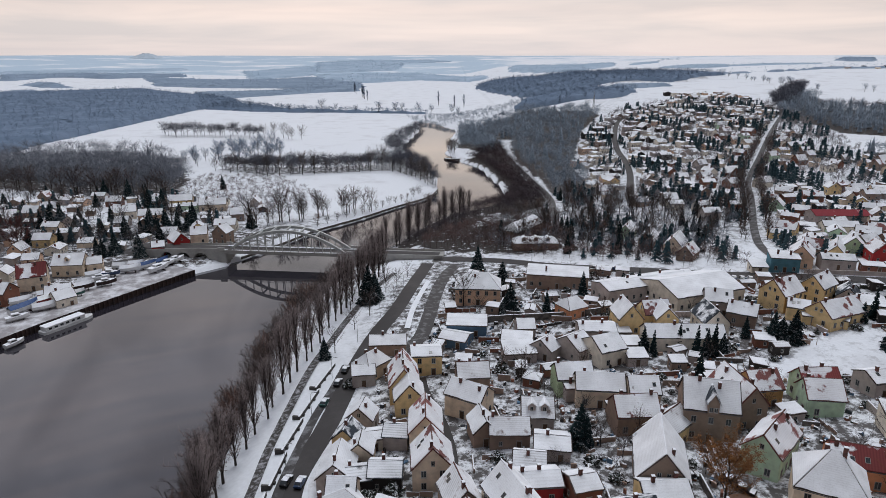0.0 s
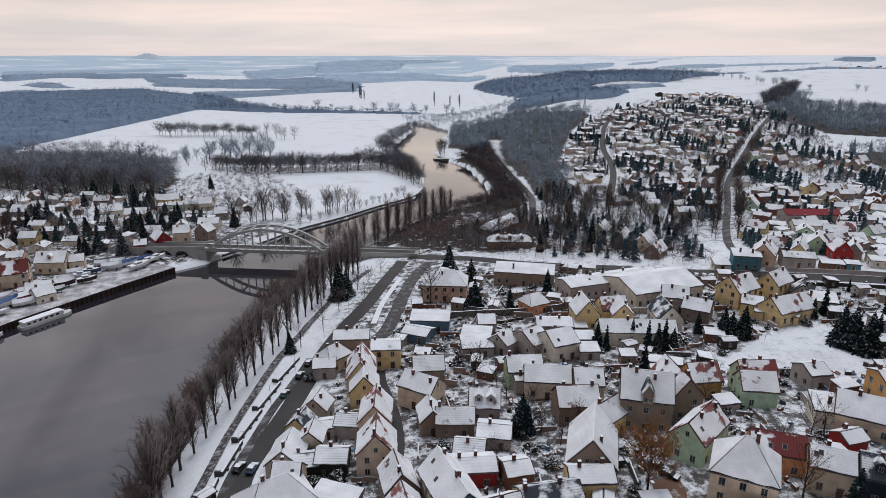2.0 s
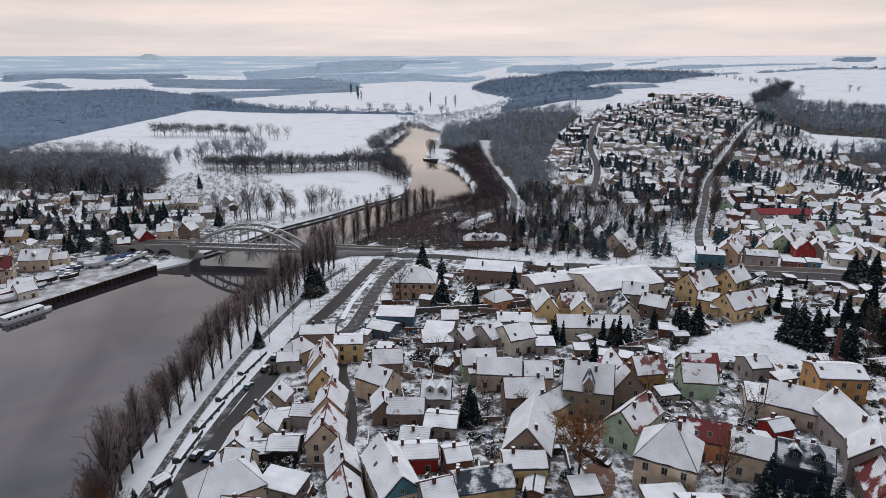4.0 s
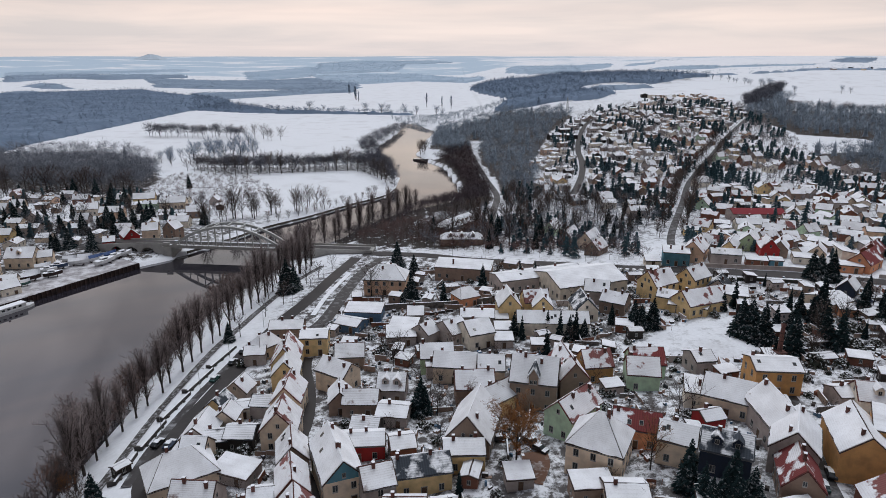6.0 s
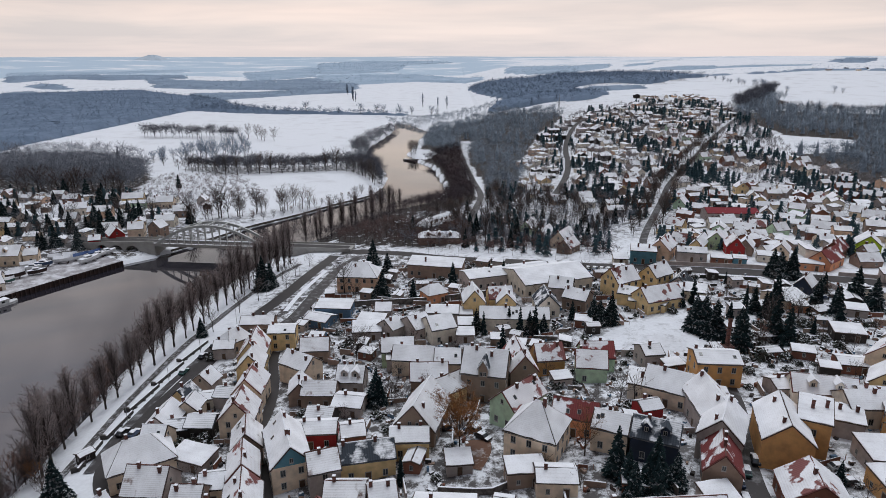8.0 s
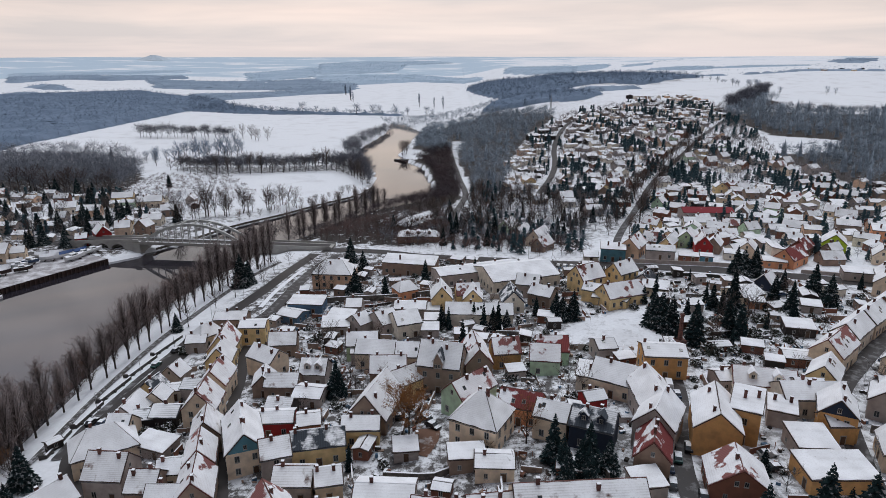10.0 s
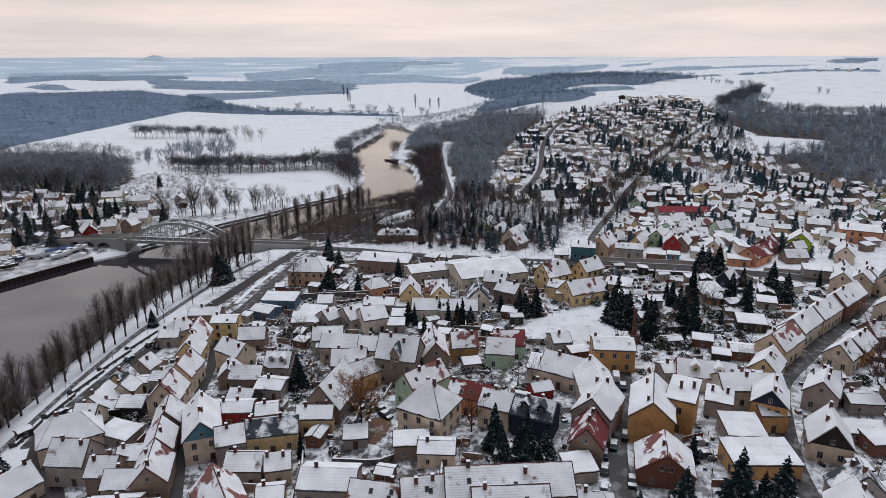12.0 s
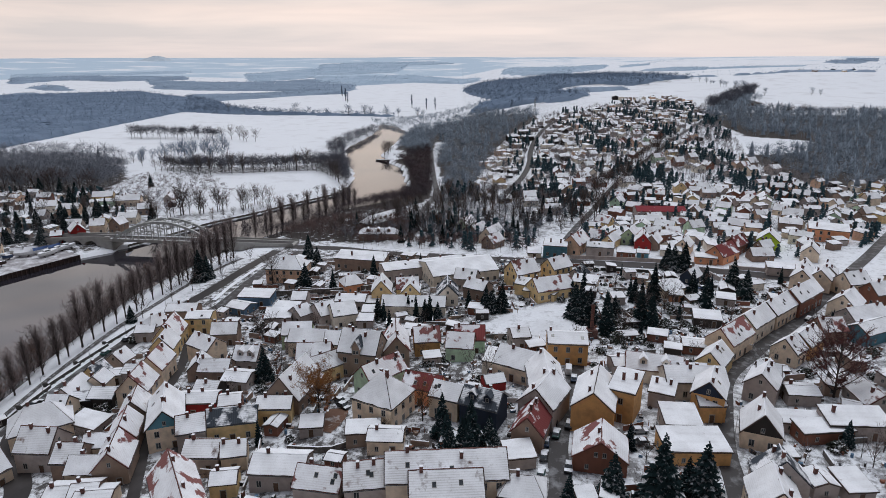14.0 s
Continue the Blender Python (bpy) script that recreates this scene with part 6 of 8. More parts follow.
house(125, 187.6, 22, 15.5, 9.4, 4.3, 40, "yellow", "r_red")
house(118.6, 188.9, -20, 6.3, 5.9, 2.7, 10, "yellow", "r_snow", chim=0)
house(124.8, 185.8, -38, 6.8, 5.9, 2.7, 10, "yellow", "r_snow", chim=0)
house(134.2, 238.2, -13, 10.5, 6.8, 5.6, 10, "teal", "r_snow")
house(124.6, 238.4, -6, 6.1, 5.7, 2.5, 12, "white", "r_snow", chim=0)
house(144.5, 244.1, 59, 14.1, 8.8, 5.2, 44, "pink", "r_red")
house(154.4, 237.2, -13, 12.0, 6.7, 4.2, 26, "grey", "r_grey")
house(138.3, 202.9, 59, 8.6, 6.8, 3.2, 42, "grey", "r_slate")
house(139.7, 194.4, -21, 9.6, 6.8, 3.2, 10, "white", "r_snow")
house(163.6, 252.5, 58, 15.4, 5.7, 3.9, 46, "yellow", "r_snow")
house(173.2, 257.0, 62, 10.0, 7.8, 4.4, 44, "green", "r_snow")
house(175.6, 244.6, 76, 10.0, 7.2, 4.0, 48, "red", "r_red")
house(180, 243.1, 60, 9.0, 6.4, 3.9, 46, "brown", "r_snow")
house(186.4, 237.1, 17, 5.2, 6.7, 3.2, 30, "white", "r_snow")
house(204.4, 224.2, 40, 13.5, 8.4, 3.6, 44, "salmon", "r_bare")
house(214.5, 235.7, 47, 12.0, 6.8, 4.4, 46, "brick", "r_bare")
house(196.0, 220.6, -17, 9.0, 5.0, 2.9, 6, "salmon", "r_snow", chim=0)
house(181.5, 196.5, 48, 8.1, 5.7, 2.8, 48, "navy", "r_snow")
house(168.5, 185.9, 23, 10.2, 10.7, 2.8, 18, "cream", "r_snow", name="hall")
house(169.6, 177.6, -13, 4.9, 4.4, 2.5, 6, "salmon", "r_snow", chim=0)
house(172.7, 155.6, -14, 8.6, 6.7, 2.7, 6, "dark", "r_snow", chim=0)
house(185.9, 173.3, -19, 6.2, 5.0, 2.5, 8, "grey", "r_snow", chim=0)
house(162.1, 135, -13, 8.6, 6.7, 2.7, 14, "brick", "r_snow", chim=0)
house(233.5, 244.5, 62, 11.0, 9.4, 4.4, 40, "lime", "r_snow")
house(207.2, 324.3, -2, 28.0, 11.3, 4.1, 20, "grey", "r_sheet", chim=0, name="hall", detail=1)
house(196, 303.9, -7, 16.6, 7.1, 3.4, 30, "white", "r_snow", detail=1)
house(42.9, 328, 53, 27.9, 9.9, 4.1, 38, "brown", "r_snow", detail=1, dorm=5, hip=0.6)
house(45, 298.1, 1, 21.6, 8.4, 3.4, 30, "brown", "r_snow", detail=1, dorm=3, hip=0.6)
house(94, 312.1, 63, 12.3, 7.1, 3.4, 46, "mint", "r_red", detail=1)
house(222.6, 204.6, -17, 15.0, 6.4, 3.4, 5, "grey", "r_snow", chim=0)
house(226.6, 198.6, 62, 9.0, 6.2, 4.8, 44, "white", "r_snow")
house(233.8, 195.6, 62, 9.0, 6.2, 4.8, 44, "white", "r_snow")
house(268.0, 258.0, -25, 17.0, 9.5, 6.2, 8, "salmon", "r_snow")
house(164.6, 230.8, -16, 8.0, 4.6, 2.6, 5, "brick", "r_snow", chim=0)
house(171.5, 229.0, -16, 5.0, 4.2, 2.5, 5, "teal", "r_snow", chim=0)
house(184.5, 231.4, -16, 9.0, 5.0, 2.8, 8, "white", "r_snow", chim=0)
house(192.0, 236.4, 60, 9.5, 6.6, 3.8, 44, "cream", "r_snow")
house(243.0, 226.0, 60, 10.0, 7.0, 3.8, 44, "cream", "r_snow")
house(106.9, 264.5, 54, 10.5, 6.9, 3.3, 46, "stone", "r_red", detail=1)
house(107.1, 280.3, 60, 14.1, 8.3, 4.1, 46, "cream", "r_thin", detail=1)
house(99.8, 295.3, 57, 12.0, 7.1, 3.4, 46, "stone", "r_thin", detail=1)
house(-169.3, 274.6, 7, 13.2, 9.8, 5.4, 40, "cream", "r_snow", dorm=1, detail=1)
house(-175.1, 256.1, 26, 10.7, 9.8, 6.3, 44, "cream", "r_bare")
house(-178.3, 238.4, -7, 11.3, 8.2, 5.4, 40, "brick", "r_snow")
house(-156.4, 242.3, 25, 9.4, 7.9, 3.8, 34, "white", "r_snow")
house(-152.3, 237.6, 50, 7.5, 7.9, 3.8, 34, "white", "r_snow")
house(-160.3, 277.8, 23, 6.4, 7.0, 4.5, 36, "cream", "r_snow", detail=1)
house(-142.5, 304.5, 21, 6.0, 7.0, 4.5, 32, "red", "r_snow", detail=1)
house(-135.5, 312.5, 129, 11.1, 7.9, 5.4, 46, "red", "r_snow", detail=1)
house(-129.5, 325.0, 16, 8.4, 8.2, 5.4, 40, "cream", "r_snow", detail=1)
house(-116.6, 324.3, 75, 7.3, 8.2, 6.3, 42, "brown", "r_snow", detail=1)
house(-123.4, 349.6, 6, 11.8, 8.2, 4.0, 34, "white", "r_snow", detail=1)
house(-146.7, 396.1, 12, 16.5, 8.2, 4.5, 38, "cream", "r_snow", detail=1)
house(-171.5, 407.9, 15, 13.9, 8.2, 4.5, 38, "yellow", "r_snow", detail=1)
house(-173.6, 368.4, 12, 14.2, 7.9, 4.5, 38, "pink", "r_snow", detail=1)
house(-193.2, 376.1, 21, 12.4, 8.2, 4.5, 38, "white", "r_snow", detail=1)


house(-22.9, 82.6, 62, 9.5, 8.0, 4.2, 44, "cream", "r_snow")
house(-39.0, 110.0, 55, 3.6, 2.6, 2.3, 18, "dark", "r_snow", chim=0, detail=1, name="market_stall", label="small dark stall under snow beside the promenade")


# ---- outlying houses, strewn over plan areas beside their lanes ----
def free(x, y, r):
    """Whether a spot of radius r stands clear of every house so far."""
    for a, b, c, s, hl, hw in TAKEN:
        dx, dy = x - a, y - b
        if abs(dx * c + dy * s) < hl + r and abs(dy * c - dx * s) < hw + r:
            return False
    return True


ROAD_LINES = [[(134.6, 229.4), (149.6, 288.8), (183, 368), (211, 433), (255, 510), (300, 589), (364, 698), (395, 750)], [(120, 400), (143, 481), (153, 533), (159, 581), (171, 638), (195, 715)], [(228.4, 183.6), (251.3, 209), (282, 242.4), (330, 300)],
              [(-3.9, 286.4), (49.9, 262.8), (84.6, 247.7), (134.6, 229.4), (180, 213.9), (234, 196)], [(64, 350), (72, 423), (68, 489), (63, 567)]]
ROAD_PTS = [p for ln in ROAD_LINES for p in along(ln, 4.0)]


def clear_of_roads(x, y, r):
    return all((x - a) ** 2 + (y - b) ** 2 > r * r for a, b in ROAD_PTS)


def settle(poly, gap, seed, detail, lean=0.0, big=1.0, low=0.3, margin=5.0):
    rng = random.Random(seed)
    n = 0
    for x, y in sprinkle(poly, gap, seed, 0.38):
        l, w = rng.uniform(7, 11) * big, rng.uniform(6, 8) * big
        if not free(x, y, margin) or not clear_of_roads(x, y, margin + 3.0):
            continue
        rot = lean + rng.choice((0, 90, 0)) + rng.gauss(0, 9)
        wall = rng.choice(("cream", "white", "white", "grey", "grey", "yellow", "pink", "brown", "brick", "stone", "mint", "brick"))
        roof = rng.choice(("r_snow", "r_snow", "r_snow", "r_snow", "r_thin", "r_red", "r_grey"))
        if rng.random() < low:
            house(x, y, rot, l * 0.8, w * 0.7, 2.8, rng.choice((8, 10, 20)), rng.choice(("grey", "brown", "dark", "white", "cream")), "r_snow", chim=0, detail=0 if detail < 2 else 1)
        else:
            house(x, y, rot, l, w, rng.choice((2.7, 3.0, 3.6, 4.3)), rng.choice((25, 32, 38, 44)), wall, roof, chim=1, detail=detail)


settle([(126.8, 251.1), (168, 235.2), (228.9, 215.4), (299.3, 289), (330, 370), (215, 400), (190, 365), (160, 300)], 13.5, 101, 1, lean=-20, low=0.2)
settle([(145.2, 245.1), (228.9, 218.3), (254.8, 234.1), (275.1, 233.5), (319.9, 296.9), (378, 393), (287, 393), (215, 400), (190, 365)], 10.5, 111, 0, lean=15, big=0.85, low=0.35, margin=3.8)
settle([(150, 330), (215, 400), (235, 470), (205, 520), (150, 480), (110, 440), (105, 400)], 15, 102, 1, lean=10)
settle([(235, 470), (330, 380), (330, 470), (300, 520), (340, 640), (270, 640), (205, 520)], 16, 103, 1, lean=25)


def far_houses(name, polys, gap, seed, lean, label):
    """The small houses high on the hill, past counting: one mesh of walls and snowy roofs."""
    rng = random.Random(seed)
    kinds = ["cream", "white", "grey", "brown", "pink", "yellow", "r_snow", "r_thin", "dark"]
    S = Shape()
    for poly in polys:
        for x, y in sprinkle(poly, gap, seed, 0.4):
            if not free(x, y, 4.0) or not clear_of_roads(x, y, 7.0):
                continue
            l, w, e = rng.uniform(6, 12), rng.uniform(5.5, 8.5), rng.choice((2.3, 2.6, 2.8, 3.2, 4.6))
            rise = w / 2 * math.tan(radians(rng.choice((6, 8, 12, 20, 30))))
            m = pose(x, y, gz(x, y), 0, 0, lean + rng.choice((0, 90)) + rng.gauss(0, 10))
            TAKEN.append((x, y, 1, 0, l / 2, w / 2))
            k, rf = rng.choice((0, 1, 1, 2, 2, 3, 3, 4, 8, 8)), rng.choice((6, 6, 6, 7))
            hl, hw, o = l / 2, w / 2, 0.4
            vs = [m @ Vector(v) for v in [(sx * hl, p, q) for sx in (-1, 1) for p, q in ((-hw, -2), (hw, -2), (hw, e), (0, e + rise), (-hw, e))]]
            S.add(vs, [(1, 0, 5, 6), (2, 1, 6, 7), (0, 4, 9, 5), (0, 1, 2, 3, 4), (9, 8, 7, 6, 5)], k)
            rr = Shape()
            dz = o * rise / hw
            slab(rr, (-hl - o, -hw - o, e - dz + 0.3), (hl + o, -hw - o, e - dz + 0.3), (hl + o, 0, e + rise + 0.3), (-hl - o, 0, e + rise + 0.3), 0.3)
            slab(rr, (hl + o, hw + o, e - dz + 0.3), (-hl - o, hw + o, e - dz + 0.3), (-hl - o, 0, e + rise + 0.3), (hl + o, 0, e + rise + 0.3), 0.3)
            S.add([m @ Vector(v) for v in rr.v], rr.f, rf)
            if e > 3:
                for u in np.arange(-hl + 1.2, hl - 0.6, 2.4):
                    S.add([m @ Vector(v) for v in ((u - 0.5, -hw - 0.03, 0.9), (u + 0.5, -hw - 0.03, 0.9), (u + 0.5, -hw - 0.03, 2.2), (u - 0.5, -hw - 0.03, 2.2))], [(0, 1, 2, 3)], 8)
    tagged(piece(name, S.mesh(name, kinds)), label, "houses", kind="stuff")


far_houses("hillside_houses", [[(105, 440), (150, 480), (205, 520), (270, 640), (345, 660), (420, 760), (400, 840), (310, 850), (210, 760), (160, 690), (130, 600), (110, 520)]], 13.0, 104, 15, "small snow-roofed houses strewn over the wooded hillside")
far_houses("hilltop_houses", [[(310, 850), (400, 840), (430, 900), (420, 960), (300, 930)]], 19, 105, 15, "snow-roofed houses at the top of the hill")
settle([(-140, 320), (-120, 345), (-100, 372), (-125, 420), (-190, 432), (-260, 425), (-330, 400), (-320, 300), (-220, 300), (-180, 300)], 15.5, 106, 1, lean=5)
settle([(-180, 232), (-182, 290), (-220, 300), (-330, 300), (-330, 232)], 17, 107, 1, lean=5)
settle([(154.7, 164.9), (193.8, 194.2), (209.3, 190.7), (178.9, 154.8)], 15, 108, 1, low=0.8)
settle([(237.3, 143.4), (317, 142.1), (329, 288.9), (292.3, 248.9), (255.4, 195.4), (226.6, 167.2)], 15, 109, 2, lean=42, low=0.25)
settle([(180.3, 55.6), (242.2, 56.9), (242.1, 143.3), (220, 157.7), (184.3, 121.6)], 16, 110, 2, lean=5, low=0.5)

# ---- woods and hedgerows ----
HILL = [(105, 445), (112, 410), (150, 350), (215, 400), (335, 375), (325, 479), (345, 560), (380, 700), (420, 790), (395, 850), (310, 860), (210, 775), (160, 695), (128, 600), (108, 520)]
HILL_TREES = [p for p in sprinkle(HILL, 5.9, 250) if free(p[0], p[1], 0.8) and clear_of_roads(p[0], p[1], 3.5)]


def hill_trees(name, pts, conif, material, label, seed, h):
    """The garden trees of the hillside, past counting: dark conifers and bare crowns over hedges and brush."""
    rng = np.random.default_rng(seed)
    pts = np.array(pts)
    g = ground(pts[:, 0], pts[:, 1])
    hh = h * rng.uniform(0.5, 1.15, len(pts))
    base = np.stack([pts[:, 0], pts[:, 1], g - 0.3], 1)
    P, Q, R = [], [], []
    up = np.array([0, 0, 1.0])
    if conif:
        for k in range(5):
            b2 = base + up * (hh * (0.06 + 0.17 * k))[:, None]
            for q in range(9):
                az = rng.uniform(0, 6.283, len(pts))
                ln = hh * (0.37 - 0.06 * k) * rng.uniform(0.6, 1.1, len(pts))
                P.append(b2 + up * (hh * 0.16)[:, None]), Q.append(b2 + np.stack([np.cos(az) * ln, np.sin(az) * ln, hh * rng.uniform(-0.02, 0.05, len(pts))], 1)), R.append(hh * 0.085)
        P.append(base + up * (hh * 0.5)[:, None]), Q.append(base + up * (hh * 1.03)[:, None]), R.append(hh * 0.07)
    else:
        mid = base + up * (hh * 0.6)[:, None]
        for k in range(50):
            d = rng.normal(size=(len(pts), 3))
            d /= np.linalg.norm(d, axis=1, keepdims=True)
            size = np.stack([hh * 0.33, hh * 0.33, hh * 0.4], 1)
            b2 = mid + d * size * rng.uniform(0.05, 0.62, len(pts))[:, None]
            P.append(b2), Q.append(b2 + (d * size + up * (hh * 0.22)[:, None]) * rng.uniform(0.25, 0.45, len(pts))[:, None]), R.append(0.012 * hh * rng.uniform(0.6, 1.3, len(pts)))
    P.append(base), Q.append(base + up * (hh * 0.95)[:, None]), R.append(0.022 * hh)
    vs, fs = spikes(np.concatenate(P), np.concatenate(Q), np.concatenate(R))
    tagged(piece(name, quick_mesh(name, vs, fs, material)), label, "trees", kind="stuff")


def clump(p):
    """Where the conifers stand in clumps."""
    return math.sin(p[0] / 11) + math.sin(p[1] / 19 + p[0] / 23) + 0.8 * math.sin(p[0] * 7.3 + p[1] * 3.1)


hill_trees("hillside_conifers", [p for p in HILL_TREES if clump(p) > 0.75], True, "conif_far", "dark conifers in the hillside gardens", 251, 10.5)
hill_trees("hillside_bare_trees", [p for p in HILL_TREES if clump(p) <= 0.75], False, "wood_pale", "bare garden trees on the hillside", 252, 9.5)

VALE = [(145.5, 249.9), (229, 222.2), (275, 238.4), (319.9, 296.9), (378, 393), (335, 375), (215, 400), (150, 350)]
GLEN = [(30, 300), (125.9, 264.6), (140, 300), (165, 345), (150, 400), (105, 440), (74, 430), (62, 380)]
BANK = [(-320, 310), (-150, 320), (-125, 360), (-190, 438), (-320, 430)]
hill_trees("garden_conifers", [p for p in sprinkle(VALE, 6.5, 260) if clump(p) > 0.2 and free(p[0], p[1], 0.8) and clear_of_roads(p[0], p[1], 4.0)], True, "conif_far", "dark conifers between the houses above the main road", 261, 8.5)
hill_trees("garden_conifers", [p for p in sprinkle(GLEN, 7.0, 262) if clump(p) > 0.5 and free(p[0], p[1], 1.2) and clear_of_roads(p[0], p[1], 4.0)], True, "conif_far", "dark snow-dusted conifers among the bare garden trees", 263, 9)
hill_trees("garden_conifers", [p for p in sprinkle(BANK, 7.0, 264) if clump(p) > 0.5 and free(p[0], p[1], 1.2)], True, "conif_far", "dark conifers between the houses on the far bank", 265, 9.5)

# the blue of these far woods is haze carried in the material
HAZE_BLUE = "wood_far"
woods("far_wood", [(-440, 631), (-444, 794), (-443, 1117), (-437, 1300), (-441, 1394), (-850, 1841), (-1111, 1636), (-1500, 1200), (-1100, 700), (-700, 560)], 13, 15, HAZE_BLUE, "broad bare wood on the flood plain, blue-grey with painted haze", 201, per=13, twig=0.12, cell=6, floor=0.5)
woods("bank_wood", [(-345, 470), (-250, 437), (-192, 446), (-200, 500), (-225, 540), (-264, 575), (-337, 585), (-420, 570), (-520, 560), (-520, 470)], 7.0, 18, "wood_mid", "bare grey-brown wood on the far bank", 202, per=130, twig=0.06, floor=0, spread=0.75, conif=0.03)
woods("tree_row", [(-420, 600), (-330, 615), (-255, 590), (-255, 602), (-330, 632), (-420, 622)], 9, 18, "wood_mid", "row of bare trees along the field", 203, per=90, twig=0.075, floor=0, spread=0.7, cell=3.5)
woods("tree_row", [(-195, 545), (-150, 520), (-100, 530), (-45, 545), (-14, 500), (-4, 470), (-6, 500), (-12, 545), (-30, 590), (-60, 575), (-110, 560), (-190, 562)], 5.5, 14.5, "wood_dusk", "belt of bare trees by the river bend", 204, per=110, twig=0.085, floor=0, spread=0.72, cell=3.5)
woods("tree_row", [(-25, 596), (-46, 700), (-36, 800), (-26, 900), (-38, 905), (-54, 800), (-66, 700), (-40, 600)], 5, 11, "wood_dusk", "bare bushes and trees along the river's edge", 205, per=70, twig=0.08, floor=0, spread=0.75)
woods("grove", [(-345, 795), (-270, 800), (-215, 775), (-215, 757), (-275, 770), (-340, 772)], 9, 18, "wood_dusk", "small grove of bare trees in the field", 206, per=150, twig=0.075, floor=0, spread=0.72, cell=3.5)
woods("tree_row", [(-621, 1633), (-489, 1466), (-388, 1297), (-273, 1186), (-185, 1150), (-83, 1127), (-23, 1104), (-22, 1080), (-89, 1100), (-176, 1112), (-271, 1120), (-342, 1138), (-438, 1186)], 9, 11, HAZE_BLUE, "belt of bare trees and hedges behind the snowy field", 207, per=50, twig=0.10, floor=0.4, spread=0.7, cell=9)
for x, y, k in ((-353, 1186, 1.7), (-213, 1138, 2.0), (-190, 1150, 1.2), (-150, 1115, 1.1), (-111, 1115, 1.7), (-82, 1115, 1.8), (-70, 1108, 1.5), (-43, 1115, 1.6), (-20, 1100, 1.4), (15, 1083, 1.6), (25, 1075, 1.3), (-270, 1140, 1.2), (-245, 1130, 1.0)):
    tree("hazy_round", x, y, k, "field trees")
woods("brush", [(-36, 325), (-22, 335), (-9, 366), (6, 393), (40, 424), (50, 460), (46, 502), (37, 573), (21, 608), (30, 612), (48, 573), (60, 500), (62, 430), (40, 395), (22, 360), (5, 330), (-20, 308)], 4.2, 8.5, "wood_russet", "reddish bare brush on the steep river bank", 208, per=60, twig=0.085, floor=0, spread=0.8)
woods("bank_thicket", [(22, 392), (44, 424), (52, 460), (48, 505), (40, 573), (26, 606), (40, 645), (56, 660), (62, 567), (66, 489), (69, 423), (62, 390), (40, 372)], 4.0, 9.5, "wood_russet", "mauve-brown bare thicket between the river and the lane", 231, per=70, twig=0.08, floor=0, spread=0.75)
woods("bank_thicket", [(16, 690), (40, 640), (56, 660), (54, 720), (30, 800), (45, 900), (24, 905), (18, 800)], 5.0, 10, "wood_slate", "bare trees along the upper river bank", 232, per=60, twig=0.085, floor=0, spread=0.75)
woods("bank_thicket", [(-6, 905), (30, 930), (110, 960), (150, 1010), (100, 1040), (10, 1020), (-60, 1010), (-40, 960)], 7.0, 9, "wood_slate", "bare trees where the river bends away", 233, per=55, twig=0.09, floor=0, spread=0.75)
woods("hillside_wood", [(78, 430), (105, 440), (108, 520), (125, 600), (150, 690), (190, 780), (190, 830), (120, 930), (57, 900), (24, 800), (16, 690), (40, 625), (58, 640), (60, 720), (75, 700), (66, 600), (74, 500)], 8, 13, "wood_slate", "bare wood on the steep hillside above the river", 209, per=110, twig=0.07, floor=0, spread=0.7, conif=0.08)
woods("hillside_wood", [(97, 1941), (122, 2089), (156, 2106), (220, 1950), (256, 1694), (364, 1657), (457, 1685), (506, 1490), (547, 1258), (486, 1241), (397, 1134), (353, 1185), (295, 1157), (257, 1140), (300, 1000), (250, 915), (120, 930), (100, 960), (140, 1050), (165, 1150), (159, 1258), (136, 1486), (112, 1699)], 11, 13, HAZE_BLUE, "dark bare wood on the far hillside", 210, per=36, twig=0.10, floor=0.45, cell=8, spread=0.75, conif=0.06)
woods("east_wood", [(376, 738), (420, 800), (504, 932), (520, 900), (447, 785), (585, 745), (800, 760), (900, 520), (700, 330), (378, 360), (335, 388), (325, 479), (378, 620)], 8.5, 14, "wood_slate", "broad bare wood east of the town", 211, per=60, twig=0.12, floor=0, conif=0.22, cell=8, spread=0.7, hole=[(309, 545), (364, 605), (425, 573), (391, 516), (342, 502)])
woods("wood_edge", [(447, 790), (585, 752), (800, 768), (800, 735), (585, 718), (440, 755)], 9, 14, "wood_russet", "russet edge of the east wood", 213, per=80, twig=0.06, floor=0, spread=0.7)
